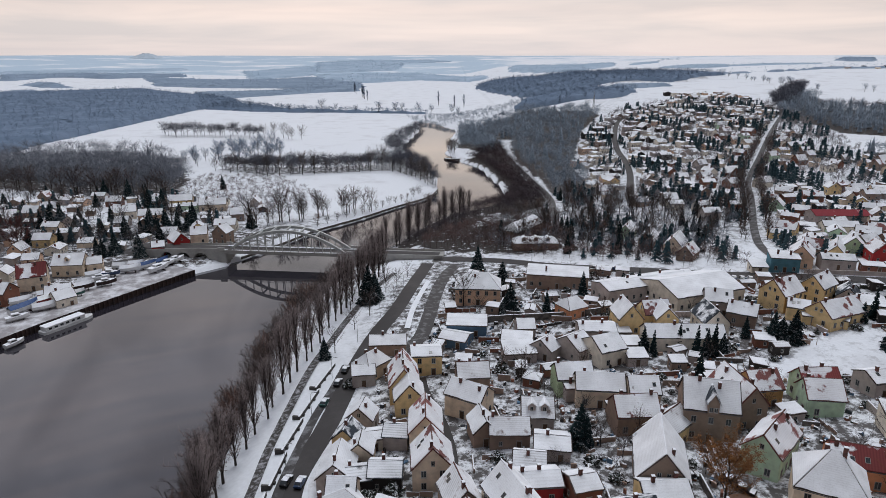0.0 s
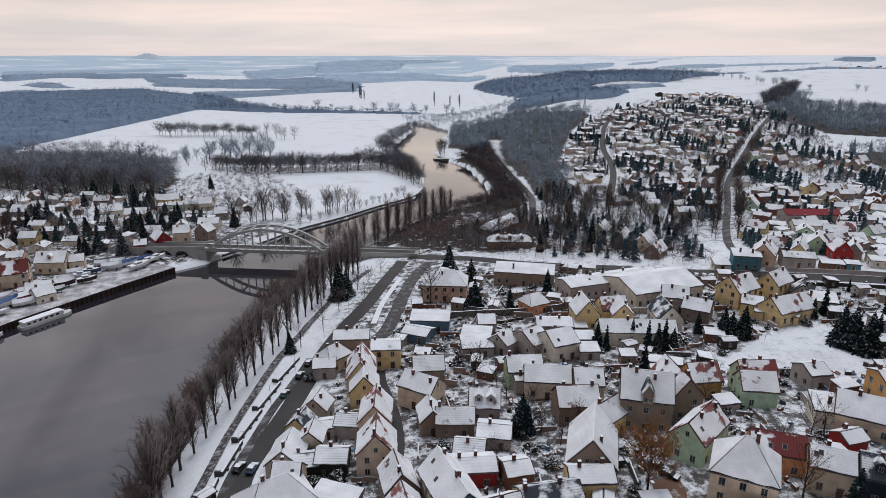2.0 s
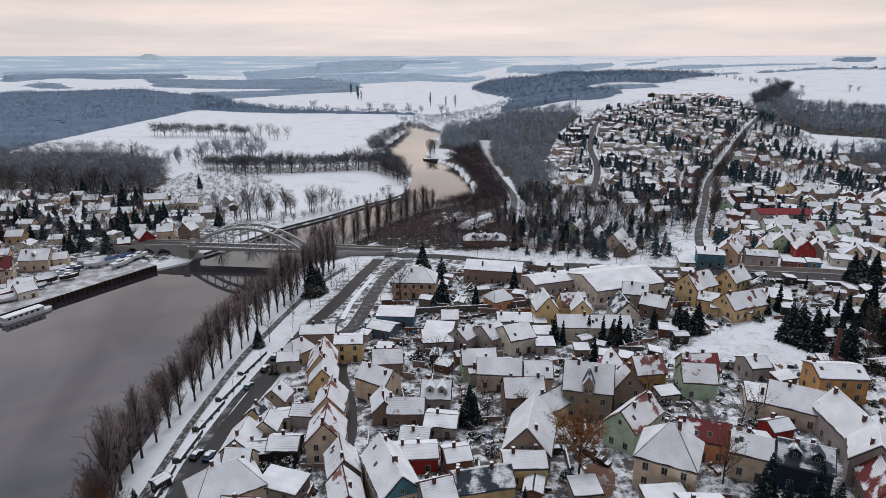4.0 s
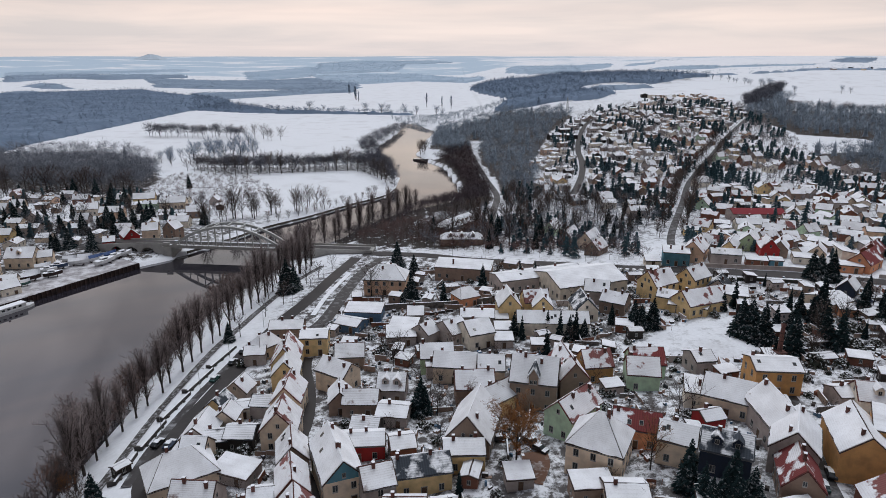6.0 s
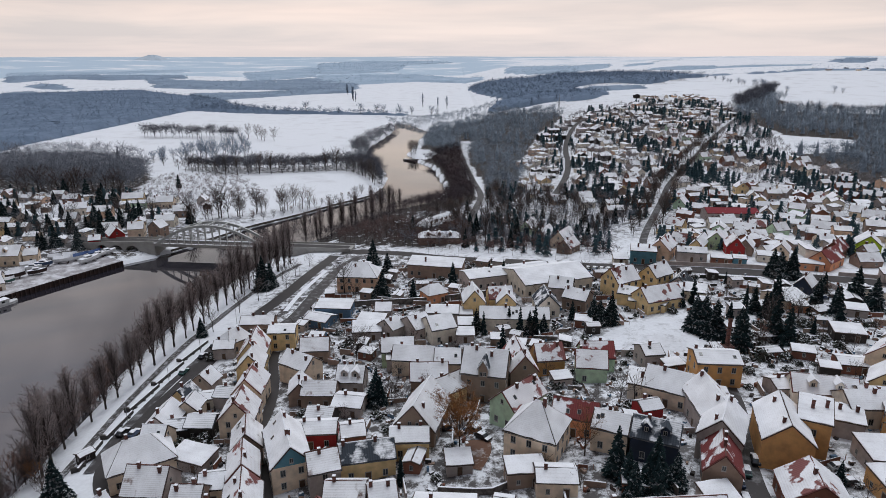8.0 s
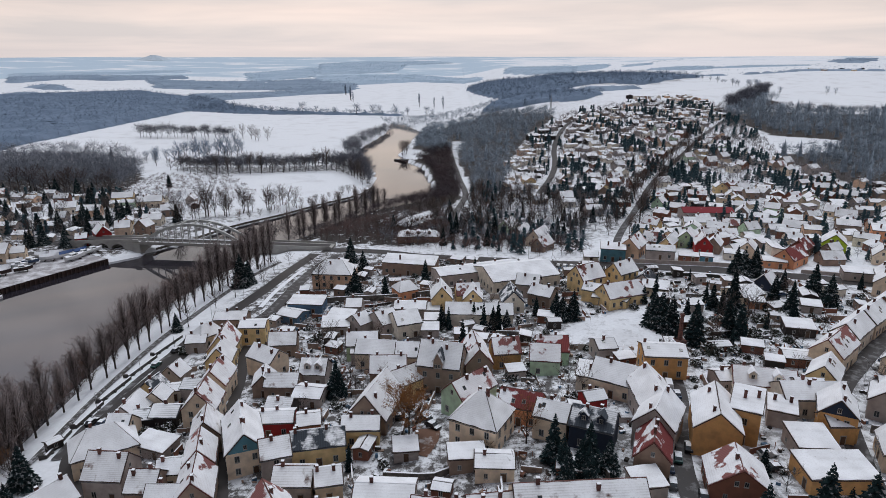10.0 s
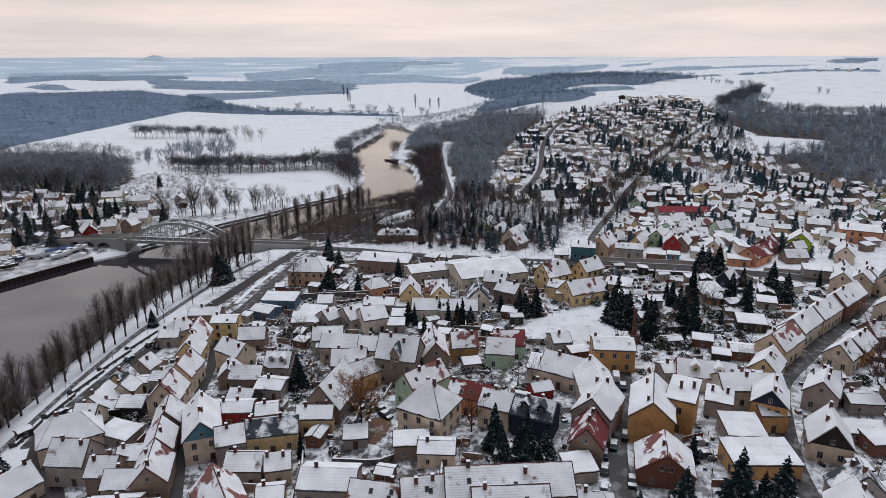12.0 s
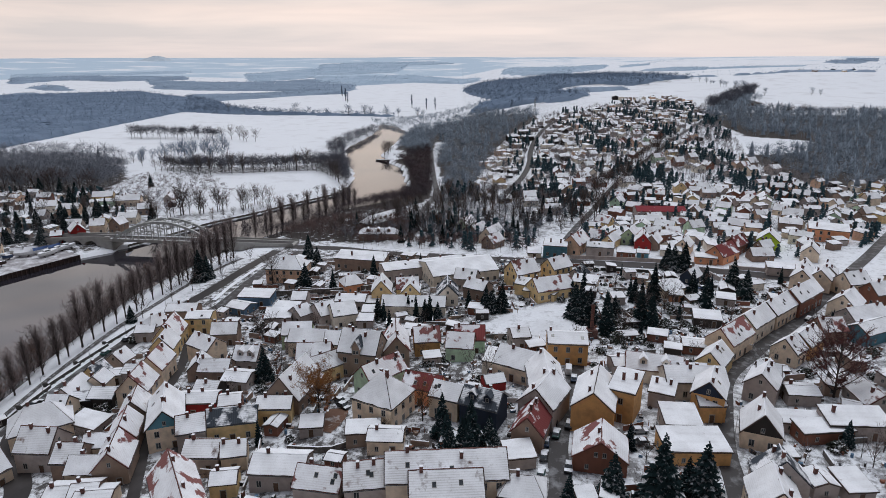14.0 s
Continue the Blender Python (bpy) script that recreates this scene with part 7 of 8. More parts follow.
# belts of wood between the snowfields of the plain, painted paler with the distance as haze
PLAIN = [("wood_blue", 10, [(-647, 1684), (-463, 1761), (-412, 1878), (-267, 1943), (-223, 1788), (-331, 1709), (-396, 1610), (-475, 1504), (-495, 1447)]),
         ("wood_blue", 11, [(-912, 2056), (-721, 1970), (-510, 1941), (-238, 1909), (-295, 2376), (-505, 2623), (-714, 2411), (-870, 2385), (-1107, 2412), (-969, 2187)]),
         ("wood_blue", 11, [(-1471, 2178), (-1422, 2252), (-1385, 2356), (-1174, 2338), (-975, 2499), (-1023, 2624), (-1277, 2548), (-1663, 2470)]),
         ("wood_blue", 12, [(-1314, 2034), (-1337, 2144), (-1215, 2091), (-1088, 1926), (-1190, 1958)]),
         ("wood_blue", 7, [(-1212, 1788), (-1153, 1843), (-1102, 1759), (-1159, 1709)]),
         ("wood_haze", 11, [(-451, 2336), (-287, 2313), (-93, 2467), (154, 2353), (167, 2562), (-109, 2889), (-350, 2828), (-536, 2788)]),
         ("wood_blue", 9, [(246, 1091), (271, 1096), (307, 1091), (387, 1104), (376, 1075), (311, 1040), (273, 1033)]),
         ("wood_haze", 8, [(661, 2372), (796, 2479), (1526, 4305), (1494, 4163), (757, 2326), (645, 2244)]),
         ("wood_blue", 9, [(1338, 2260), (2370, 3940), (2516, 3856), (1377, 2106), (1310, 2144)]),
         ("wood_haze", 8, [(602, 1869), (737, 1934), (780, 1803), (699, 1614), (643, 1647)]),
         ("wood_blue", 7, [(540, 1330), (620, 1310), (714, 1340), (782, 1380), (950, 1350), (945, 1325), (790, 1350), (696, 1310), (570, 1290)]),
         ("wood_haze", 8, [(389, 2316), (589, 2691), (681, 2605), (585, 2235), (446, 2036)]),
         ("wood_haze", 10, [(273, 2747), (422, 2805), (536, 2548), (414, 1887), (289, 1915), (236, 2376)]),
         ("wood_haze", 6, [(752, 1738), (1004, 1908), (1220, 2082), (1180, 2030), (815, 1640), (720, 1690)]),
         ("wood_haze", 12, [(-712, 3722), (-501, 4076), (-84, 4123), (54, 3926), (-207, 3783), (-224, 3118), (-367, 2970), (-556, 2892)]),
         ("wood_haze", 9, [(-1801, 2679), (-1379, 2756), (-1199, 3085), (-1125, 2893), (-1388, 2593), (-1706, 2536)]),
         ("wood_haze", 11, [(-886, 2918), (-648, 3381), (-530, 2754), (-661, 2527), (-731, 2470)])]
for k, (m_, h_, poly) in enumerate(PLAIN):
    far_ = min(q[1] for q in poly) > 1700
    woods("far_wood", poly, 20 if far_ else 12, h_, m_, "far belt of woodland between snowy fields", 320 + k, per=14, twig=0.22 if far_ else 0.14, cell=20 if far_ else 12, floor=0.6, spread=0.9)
far_houses("far_village", [[(-900, 2300), (-700, 2150), (-560, 2250), (-520, 2500), (-700, 2460)], [(780, 1390), (860, 1300), (960, 1330), (980, 1420), (860, 1450)]], 48, 115, 20, "snow-roofed houses of far villages among trees")
woods("wood_corner", [(406, 799), (440, 873), (503, 966), (557, 1030), (578, 1045), (534, 966), (465, 858), (411, 765)], 7, 17, "wood_dusk", "dark corner of the wood above the field", 214, per=80, twig=0.09, floor=0.4, cell=7, spread=0.75)
for x, y, k in ((535, 1194, 0.9), (537, 1164, 1.0), (542, 1143, 0.8), (544, 1115, 1.0), (551, 1107, 0.9), (555, 1079, 1.2), (564, 1071, 1.4), (558, 1076, 1.2), (633, 981, 1.0), (645, 979, 0.9), (561, 981, 1.0), (540, 1150, 0.8), (548, 1110, 0.9), (566, 1066, 1.1), (528, 1215, 0.9), (524, 1235, 0.8)):
    tree("hazy_round", x, y, k, "hedge trees")

woods("roadside_thicket", [(34, 284), (60, 271), (86, 258), (108, 248), (124, 243), (130, 262), (112, 282), (84, 296), (50, 304)], 4.2, 6.5, "wood_thicket", "dark bare garden trees and hedges along the main road", 231, per=70, twig=0.10, floor=0, clear=True, spread=0.7)
hill_trees("roadside_conifers", [p for p in sprinkle([(60, 276), (86, 262), (124, 248), (134, 290), (112, 300), (70, 300)], 9.0, 232) if free(p[0], p[1], 1.2) and clear_of_roads(p[0], p[1], 4.0)], True, "conif_far", "dark broad conifers in the villa gardens", 233, 10)
woods("garden_trees", [(14, 308), (30, 289.5), (59.9, 282.3), (125.5, 259), (140, 300), (165, 345), (150, 400), (105, 440), (74, 430), (62, 380), (36, 350)], 7.6, 9, "wood_mid", "thicket of bare garden trees and hedges behind the main road", 221, per=70, twig=0.085, floor=0, clear=True, spread=0.6)
woods("garden_trees", [(165, 345), (215, 400), (330, 375), (325, 300), (243.5, 224.7), (145.5, 249.9), (150, 300)], 8, 6, "wood_mid", "bare garden trees between the houses", 222, per=50, twig=0.09, floor=0, clear=True, spread=0.6)
woods("garden_trees", [(-340, 300), (-330, 232), (-184, 232), (-182, 290), (-140, 318), (-118, 345), (-100, 372), (-110, 425), (-190, 440), (-330, 440)], 6.5, 6, "wood_mid", "bare garden trees and hedges between the houses on the far bank", 223, per=60, twig=0.08, floor=0, clear=True, spread=0.6)
woods("garden_trees", [(-110, 425), (-120, 400), (-100, 380), (-150, 360), (-190, 440), (-195, 515), (-130, 505), (-85, 440), (-80, 405)], 5.5, 5, "wood_thicket", "low bare brush on the far bank", 224, per=60, twig=0.11, floor=0, clear=True, spread=0.8)
for k, (a, b, c, d) in enumerate(((560, 1420, 1800, 1500), (300, 1780, 1900, 1700), (900, 2050, 2600, 1950))):
    woods("tree_row", [(a, b), (c, d), (c + 10, d + 22), (a + 10, b + 22)], 14, 5, "wood_haze", "line of bare trees along a field road", 340 + k, per=30, twig=0.2, floor=0, spread=0.8)

woods("garden_trees", [(-14, 304), (40, 287.2), (62, 295.9), (60, 340), (36, 356), (10, 340), (-8, 322)], 4.0, 9, "wood_thicket", "dense bare trees on the bank beside the bridge", 225, per=70, twig=0.085, floor=0, clear=True, spread=0.7)
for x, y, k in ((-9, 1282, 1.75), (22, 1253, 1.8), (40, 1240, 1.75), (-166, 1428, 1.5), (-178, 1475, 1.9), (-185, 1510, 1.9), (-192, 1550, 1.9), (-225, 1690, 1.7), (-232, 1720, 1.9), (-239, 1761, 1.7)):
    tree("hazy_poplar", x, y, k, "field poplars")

woods("bank_thicket", [(-56, 84), (-58.5, 112), (-60.2, 130), (-61.6, 165), (-62, 200), (-60, 225), (-55.5, 245), (-49, 264), (-44.9, 261.7), (-49.9, 242.6), (-53.9, 221.7), (-56, 200), (-55.5, 165), (-54, 130), (-52, 112), (-50, 84)], 2.2, 4.6, "wood_thicket", "dense tangle of bare brown brush on the river bank", 230, per=45, twig=0.11, floor=0, spread=0.7)

# trees among the villas, in the gardens and along the bank by the bridge
for i, (x, y) in enumerate(sprinkle([(30, 291.7), (59.9, 283.5), (122.8, 261.9), (135, 300), (165, 345), (125, 400), (80, 420), (60, 390), (30, 350), (14, 312)], 7.0, 401)):
    if free(x, y, 2.5) and clear_of_roads(x, y, 4.5):
        tree(tree_rng.choice(("tall", "round", "round", "red", "round", "spruce", "small", "tall", "shrub")), x, y, tree_rng.uniform(0.6, 0.95))
for i, (x, y) in enumerate(sprinkle([(133.8, 157.2), (145.2, 170.1), (152.5, 186.9), (193.8, 194.2), (189.9, 169.9), (163.9, 148.9), (140.7, 145.4)], 6.5, 403)):
    if free(x, y, 1.5):
        tree(tree_rng.choice(("shrub", "shrub", "spruce", "small", "shrub", "thuja")), x, y, tree_rng.uniform(0.7, 1.2))
for x, y in sprinkle([(-330, 300), (-150, 310), (-125, 360), (-190, 440), (-330, 430)], 11, 404):
    if free(x, y, 2.0):
        tree(tree_rng.choice(("round", "tall", "spruce", "fir", "round")), x, y, tree_rng.uniform(0.6, 1.0))
for x, y in along([(-112, 352), (-96, 364), (-80, 374), (-62, 388), (-48, 402)], 2.4):
    tree(tree_rng.choice(("tall", "round", "red")), x + tree_rng.uniform(-7, 3), y + tree_rng.uniform(-2, 8), tree_rng.uniform(0.9, 1.3), "riverside trees")
for x, y in sprinkle([(-235, 560), (-165, 560), (-150, 600), (-180, 700), (-215, 700), (-240, 620)], 17, 405):
    tree("hazy_round", x, y, tree_rng.uniform(0.9, 1.6), "field trees")
for x, y in sprinkle([(-345, 462), (-250, 432), (-190, 440), (-190, 452), (-250, 446), (-345, 478)], 9, 406):
    tree("round", x, y, tree_rng.uniform(1.3, 1.8), "bank trees")
for x, y in along([(-195, 540), (-150, 517), (-100, 527), (-45, 540), (-18, 500), (-10, 476)], 9):
    tree(tree_rng.choice(("tall", "round")), x, y, tree_rng.uniform(0.9, 1.25), "bank trees")
for x, y in along([(-215, 770), (-190, 765), (-175, 745), (-160, 750)], 12):
    tree("round", x, y, tree_rng.uniform(1.2, 1.6), "field trees")
for x, y in along([(-29, 312), (-16, 338), (-3, 362), (14, 392)], 5.5):
    tree("poplar", x + tree_rng.uniform(-1.5, 3.0), y, tree_rng.uniform(0.8, 1.15), "bank poplars")
for x, y in along([(-72, 362), (-51, 390), (-32, 420), (-12, 452)], 7.0):
    tree("brush", x - 2, y, tree_rng.uniform(0.6, 1.0), "bank brush")


# bare trees lining the hill road
for x, y in along([(150, 292), (183, 368), (211, 433), (255, 510), (285, 563)], 5.0):
    for q in (-1, 1):
        if tree_rng.random() < 0.75:
            tree(tree_rng.choice(("tall", "round", "round", "red")), x + q * tree_rng.uniform(4, 6.5), y - q * 2, tree_rng.uniform(0.7, 1.05), "roadside trees")

# yards and gardens of the old town: sheds, shrubs, small trees in the gaps between the houses
yard_rng = random.Random(7)
LOT = [(90.2, 158.9), (106.4, 173.6), (127.1, 182.3), (141.3, 168.4), (125.7, 148.9)]
NEAR_ROADS = [p for ln in ([(-12.5, 58), (-11.4, 76.9), (-22.2, 91.5), (-30.7, 104.1), (-33.7, 119.7), (-28.4, 156.3), (-24.9, 186.6), (-16.9, 221.6), (-6.8, 278.7)], [(-14.9, 182.3), (-7.9, 192.8), (-3, 231.8), (6.3, 275)], [(25.1, 55.9), (17.1, 78.4), (9.8, 98.3), (4.7, 109.4), (3, 117.8), (2.6, 128.3), (0.3, 142.1), (-4.5, 158.7), (-5.5, 166.2)],
              [(100.8, 34.7), (110.9, 67.5), (112.8, 84.1), (117.1, 101.2), (121.6, 113.6), (124.2, 127.8)], [(138.9, 35.6), (147.5, 68.4), (150.9, 83.7), (158.3, 104), (165.2, 118.6), (180.2, 134.7), (204.5, 158.5), (228.4, 183.6)], [(58.5, 86.7), (64.5, 103.7), (60.9, 112.2)], [(54.3, 91), (60.8, 108.1)]) for p in along(ln, 3.0)]
for x, y in sprinkle([(-22.1, 89.5), (6.5, 58.9), (59, 54.1), (133.1, 49.4), (232.7, 56.9), (251.4, 181.6), (224.2, 205.9), (126.1, 228), (59.6, 255), (5.8, 249.9), (-10.9, 195.8), (-20.8, 147.1)], 6.8, 501):
    if inside(LOT, x, y) or not free(x, y, 1.7) or any((x - a) ** 2 + (y - b) ** 2 < 22 for a, b in NEAR_ROADS) or not clear_of_roads(x, y, 5.5):
        continue
    k = yard_rng.random()
    if k < 0.22 and free(x, y, 2.3):
        house(x, y, yard_rng.choice((0, 10, 80, -20)) + yard_rng.gauss(0, 6), yard_rng.uniform(3.5, 6), yard_rng.uniform(3, 4), yard_rng.uniform(2.2, 2.8), yard_rng.choice((7, 9, 18)), yard_rng.choice(("dark", "brown", "grey", "brick", "stone")), "r_snow", chim=0, detail=1, name="garden_shed", label="small garden shed under a blanket of snow")
    elif k < 0.60:
        tree("shrub", x, y, yard_rng.uniform(0.45, 1.0))
    elif k < 0.80:
        tree("small", x, y, yard_rng.uniform(0.6, 1.1))
    elif k < 0.86:
        tree("red", x, y, yard_rng.uniform(0.5, 0.8))
    elif k < 0.91:
        tree("thuja", x, y, yard_rng.uniform(0.5, 0.9))


# low brush, heaps and boxes, and yard walls in the gaps between the houses
GAPS = [p for p in sprinkle([(-22.1, 89.5), (6.5, 58.9), (59, 54.1), (133.1, 49.4), (232.7, 56.9), (251.4, 181.6), (224.2, 205.9), (126.1, 228), (59.6, 255), (5.8, 249.9), (-10.9, 195.8), (-20.8, 147.1)], 2.6, 502)
        if not inside(LOT, *p) and free(p[0], p[1], 0.7) and clear_of_roads(p[0], p[1], 5.0) and all((p[0] - a) ** 2 + (p[1] - b) ** 2 > 13 for a, b in NEAR_ROADS)]
woods("garden_brush", [(0, 0), (1, 0), (1, 1)], 1, 1.9, "wood_thicket", "low bare garden brush poking through the snow", 503, per=34, twig=0.16, floor=0, spread=0.8, pts=[p for p in GAPS if yard_rng.random() < 0.30])
clutter = Shape()
for x, y in GAPS:
    if yard_rng.random() < 0.42:
        for _ in range(yard_rng.choice((1, 2, 3))):
            w_, d_, h_ = yard_rng.uniform(0.3, 1.5), yard_rng.uniform(0.25, 0.8), yard_rng.uniform(0.25, 1.1)
            px_, py_ = x + yard_rng.uniform(-0.6, 0.6), y + yard_rng.uniform(-0.6, 0.6)
            m_ = pose(px_, py_, gz(px_, py_), 0, 0, yard_rng.uniform(0, 180))
            clutter.box(-w_ / 2, w_ / 2, -d_ / 2, d_ / 2, -0.3, h_, yard_rng.choice((0, 0, 1, 1, 2, 3, 4)), m_)
            if yard_rng.random() < 0.6:
                clutter.box(-w_ / 2 + 0.05, w_ / 2 - 0.05, -d_ / 2 + 0.05, d_ / 2 - 0.05, h_, h_ + 0.07, 5, m_)
tagged(piece("yard_clutter", clutter.mesh("yard_clutter", ["brown", "dark", "brick", "blue", "tile_slate", "snow"])), "firewood stacks, bins and crates in snowy yards", "clutter", kind="stuff")


def yard_wall(x, y, rot, L, h, material):
    root = new("yard_wall")
    root.matrix_basis = pose(x, y, gz(x, y), 0, 0, rot)
    piece("wall", Shape().box(-L / 2, L / 2, -0.17, 0.17, -1.0, h).mesh("wall", material), root)
    piece("coping", Shape().box(-L / 2 + 0.04, L / 2 - 0.04, -0.13, 0.13, h, h + 0.09).mesh("coping", "snow"), root, label="snow lying on the wall's coping")
    tagged(root, "yard wall with a coping of snow", "wall", "yard walls")


for x, y in sprinkle([(-22.1, 89.5), (6.5, 58.9), (59, 54.1), (133.1, 49.4), (232.7, 56.9), (251.4, 181.6), (224.2, 205.9), (126.1, 228), (59.6, 255), (5.8, 249.9), (-10.9, 195.8), (-20.8, 147.1)], 9.4, 504):
    a, L = yard_rng.choice((0, 8, 90, 98, -12, 78)) + yard_rng.gauss(0, 5), yard_rng.uniform(3.5, 8)
    ends = [(x + f * L * math.cos(radians(a)), y + f * L * math.sin(radians(a))) for f in (-0.5, -0.25, 0, 0.25, 0.5)]
    if all(free(q[0], q[1], 0.25) and not inside(LOT, *q) and clear_of_roads(q[0], q[1], 5.0) and all((q[0] - c) ** 2 + (q[1] - d) ** 2 > 13 for c, d in NEAR_ROADS) for q in ends):
        yard_wall(x, y, a, L, yard_rng.uniform(1.0, 2.0), yard_rng.choice(("stonewall", "brick", "brown", "grey", "stone")))


# single trees, placed where camera rays to their feet meet the land
tree("fir", -36.4, 94.2, 0.75)
tree("oak", 53.8, 102, 0.98)
tree("beech", 188.2, 107.7, 0.95)
tree("autumn", 81.1, 95.8, 0.91)
tree("spruce", 86.2, 89, 0.96)
tree("fir", 88, 81.9, 0.55)
tree("fir", 91.1, 82.7, 0.50)
tree("spruce", 92.3, 81.8, 0.82)
tree("fir", 97.2, 85, 0.64)
tree("spruce", 87.4, 84.4, 0.82)
tree("fir", 130, 64.3, 1.02)
tree("fir", 138.7, 65.3, 0.93)
tree("spruce", 136.3, 67.2, 0.79)
tree("fir", 121.4, 67, 0.74)
tree("spruce", 129.1, 84, 0.65)
tree("spruce", 92.9, 84.7, 1.05)
tree("fir", 90.9, 83.6, 0.55)
tree("spruce", 112.1, 64.6, 0.64)
tree("fir", 31.6, 127.5, 0.72)
tree("spruce", 32.8, 126.5, 0.77)
tree("round", 36, 125.9, 0.72)
tree("thuja", 67.1, 149.6, 1.64)
tree("spruce", 60.1, 173.5, 0.73)
tree("thuja", 62.5, 171.8, 0.97)
tree("thuja", 74.5, 169.8, 1.21)
tree("thuja", 79.4, 169.4, 1.30)
tree("fir", 82.3, 169.9, 0.48)
tree("spruce", 77.7, 170.3, 0.68)
tree("thuja", 71.3, 175, 1.16)
tree("pine", 102, 175.4, 0.72)
tree("fir", 105.8, 175.4, 0.72)
tree("fir", 99.9, 176.1, 0.62)
tree("spruce", 93.6, 180.4, 0.58)
tree("pine", 133, 165.3, 1.00)
tree("fir", 134.7, 160.6, 0.86)
tree("fir", 131, 167.4, 0.76)
tree("pine", 179.3, 211.2, 0.95)
tree("fir", 183.1, 209.7, 0.90)
tree("fir", 177.2, 212.6, 0.80)
tree("fir", 193.2, 185.6, 0.81)
tree("fir", 194.8, 177.9, 0.76)
tree("spruce", 133.2, 186.3, 0.67)
tree("thuja", 138, 188.5, 1.24)
tree("fir", 24.1, 211.9, 0.78)
tree("pine", 21.9, 211.1, 0.54)
tree("spruce", 36.6, 208.8, 0.73)
tree("spruce", 52.2, 222.5, 0.82)
tree("spruce", 67.2, 223.4, 0.77)
tree("small", 61.4, 220.9, 0.97)
tree("thuja", 73, 222.6, 1.25)
tree("fir", 14.9, 258, 0.84)
tree("fir", 23.6, 238.3, 0.78)
tree("round", 7.6, 219.5, 1.07)
tree("small", 13.2, 209.2, 1.17)
tree("round", 21.7, 157.9, 0.78)
tree("small", 23.2, 163.6, 1.27)
tree("red", 17.2, 166.6, 0.68)
tree("small", 10.4, 144.2, 0.68)
tree("shrub", -26.8, 163.4, 0.98)
tree("small", 1.2, 110.4, 0.68)
tree("shrub", -10.7, 114.2, 1.27)
tree("shrub", -15.8, 112.6, 1.17)
tree("shrub", -14.8, 113.7, 0.98)
tree("shrub", 53.3, 131.5, 0.95)
tree("shrub", 80.7, 130.8, 1.22)
tree("shrub", 84.4, 133.9, 1.32)
tree("shrub", 87.5, 137.6, 1.14)
tree("small", 93.9, 116.4, 1.28)
tree("small", 98.1, 118.6, 1.19)
tree("small", 72.1, 91.6, 0.83)
tree("small", 78.2, 85.4, 0.73)
tree("shrub", 158.2, 153, 1.23)
tree("fir", 144.1, 163.7, 0.67)
tree("shrub", 143.9, 155.4, 1.43)
tree("shrub", 140.2, 141.9, 1.41)
tree("spruce", 142.3, 168.1, 0.76)
tree("thuja", 132.2, 148.1, 0.95)
tree("shrub", 146.9, 140.7, 1.12)
tree("small", 167.5, 173.9, 1.14)
tree("round", 165.9, 181.8, 0.66)
tree("shrub", 172.8, 173.3, 1.51)
tree("shrub", 172.7, 166.3, 1.51)
tree("round", 162.5, 167.7, 0.75)
tree("shrub", 165.3, 162.9, 1.42)
tree("round", 154.5, 166.5, 0.85)
tree("round", 203.3, 143.9, 0.86)
tree("small", 185.8, 126.8, 0.95)
tree("fir", 179.3, 86.2, 0.43)
tree("shrub", 176, 84.1, 1.13)
tree("shrub", 193.4, 103.5, 1.24)
tree("shrub", 194.9, 101.9, 1.24)
tree("shrub", 187.5, 97.9, 1.14)
tree("spruce", 206.1, 477.0, 1.0)
tree("beech", -214.3, 307.2, 0.9)
tree("fir", -164.0, 303.6, 0.75)
tree("fir", -167.9, 299.1, 0.65)
tree("spruce", -173.1, 303.3, 0.8)
tree("pine", -149.3, 299.4, 0.75)
tree("fir", -164.6, 345.6, 1.0)
tree("spruce", -158.3, 340.0, 1.0)
tree("fir", -111.0, 355.5, 0.7)
tree("fir", -156.0, 345.6, 0.9)
tree("spruce", -162.9, 463.0, 0.9)
tree("spruce", 85.7, 297.3, 1.00)
tree("round", 70.3, 311.6, 1.0)
tree("red", 78.9, 303.8, 1.1)


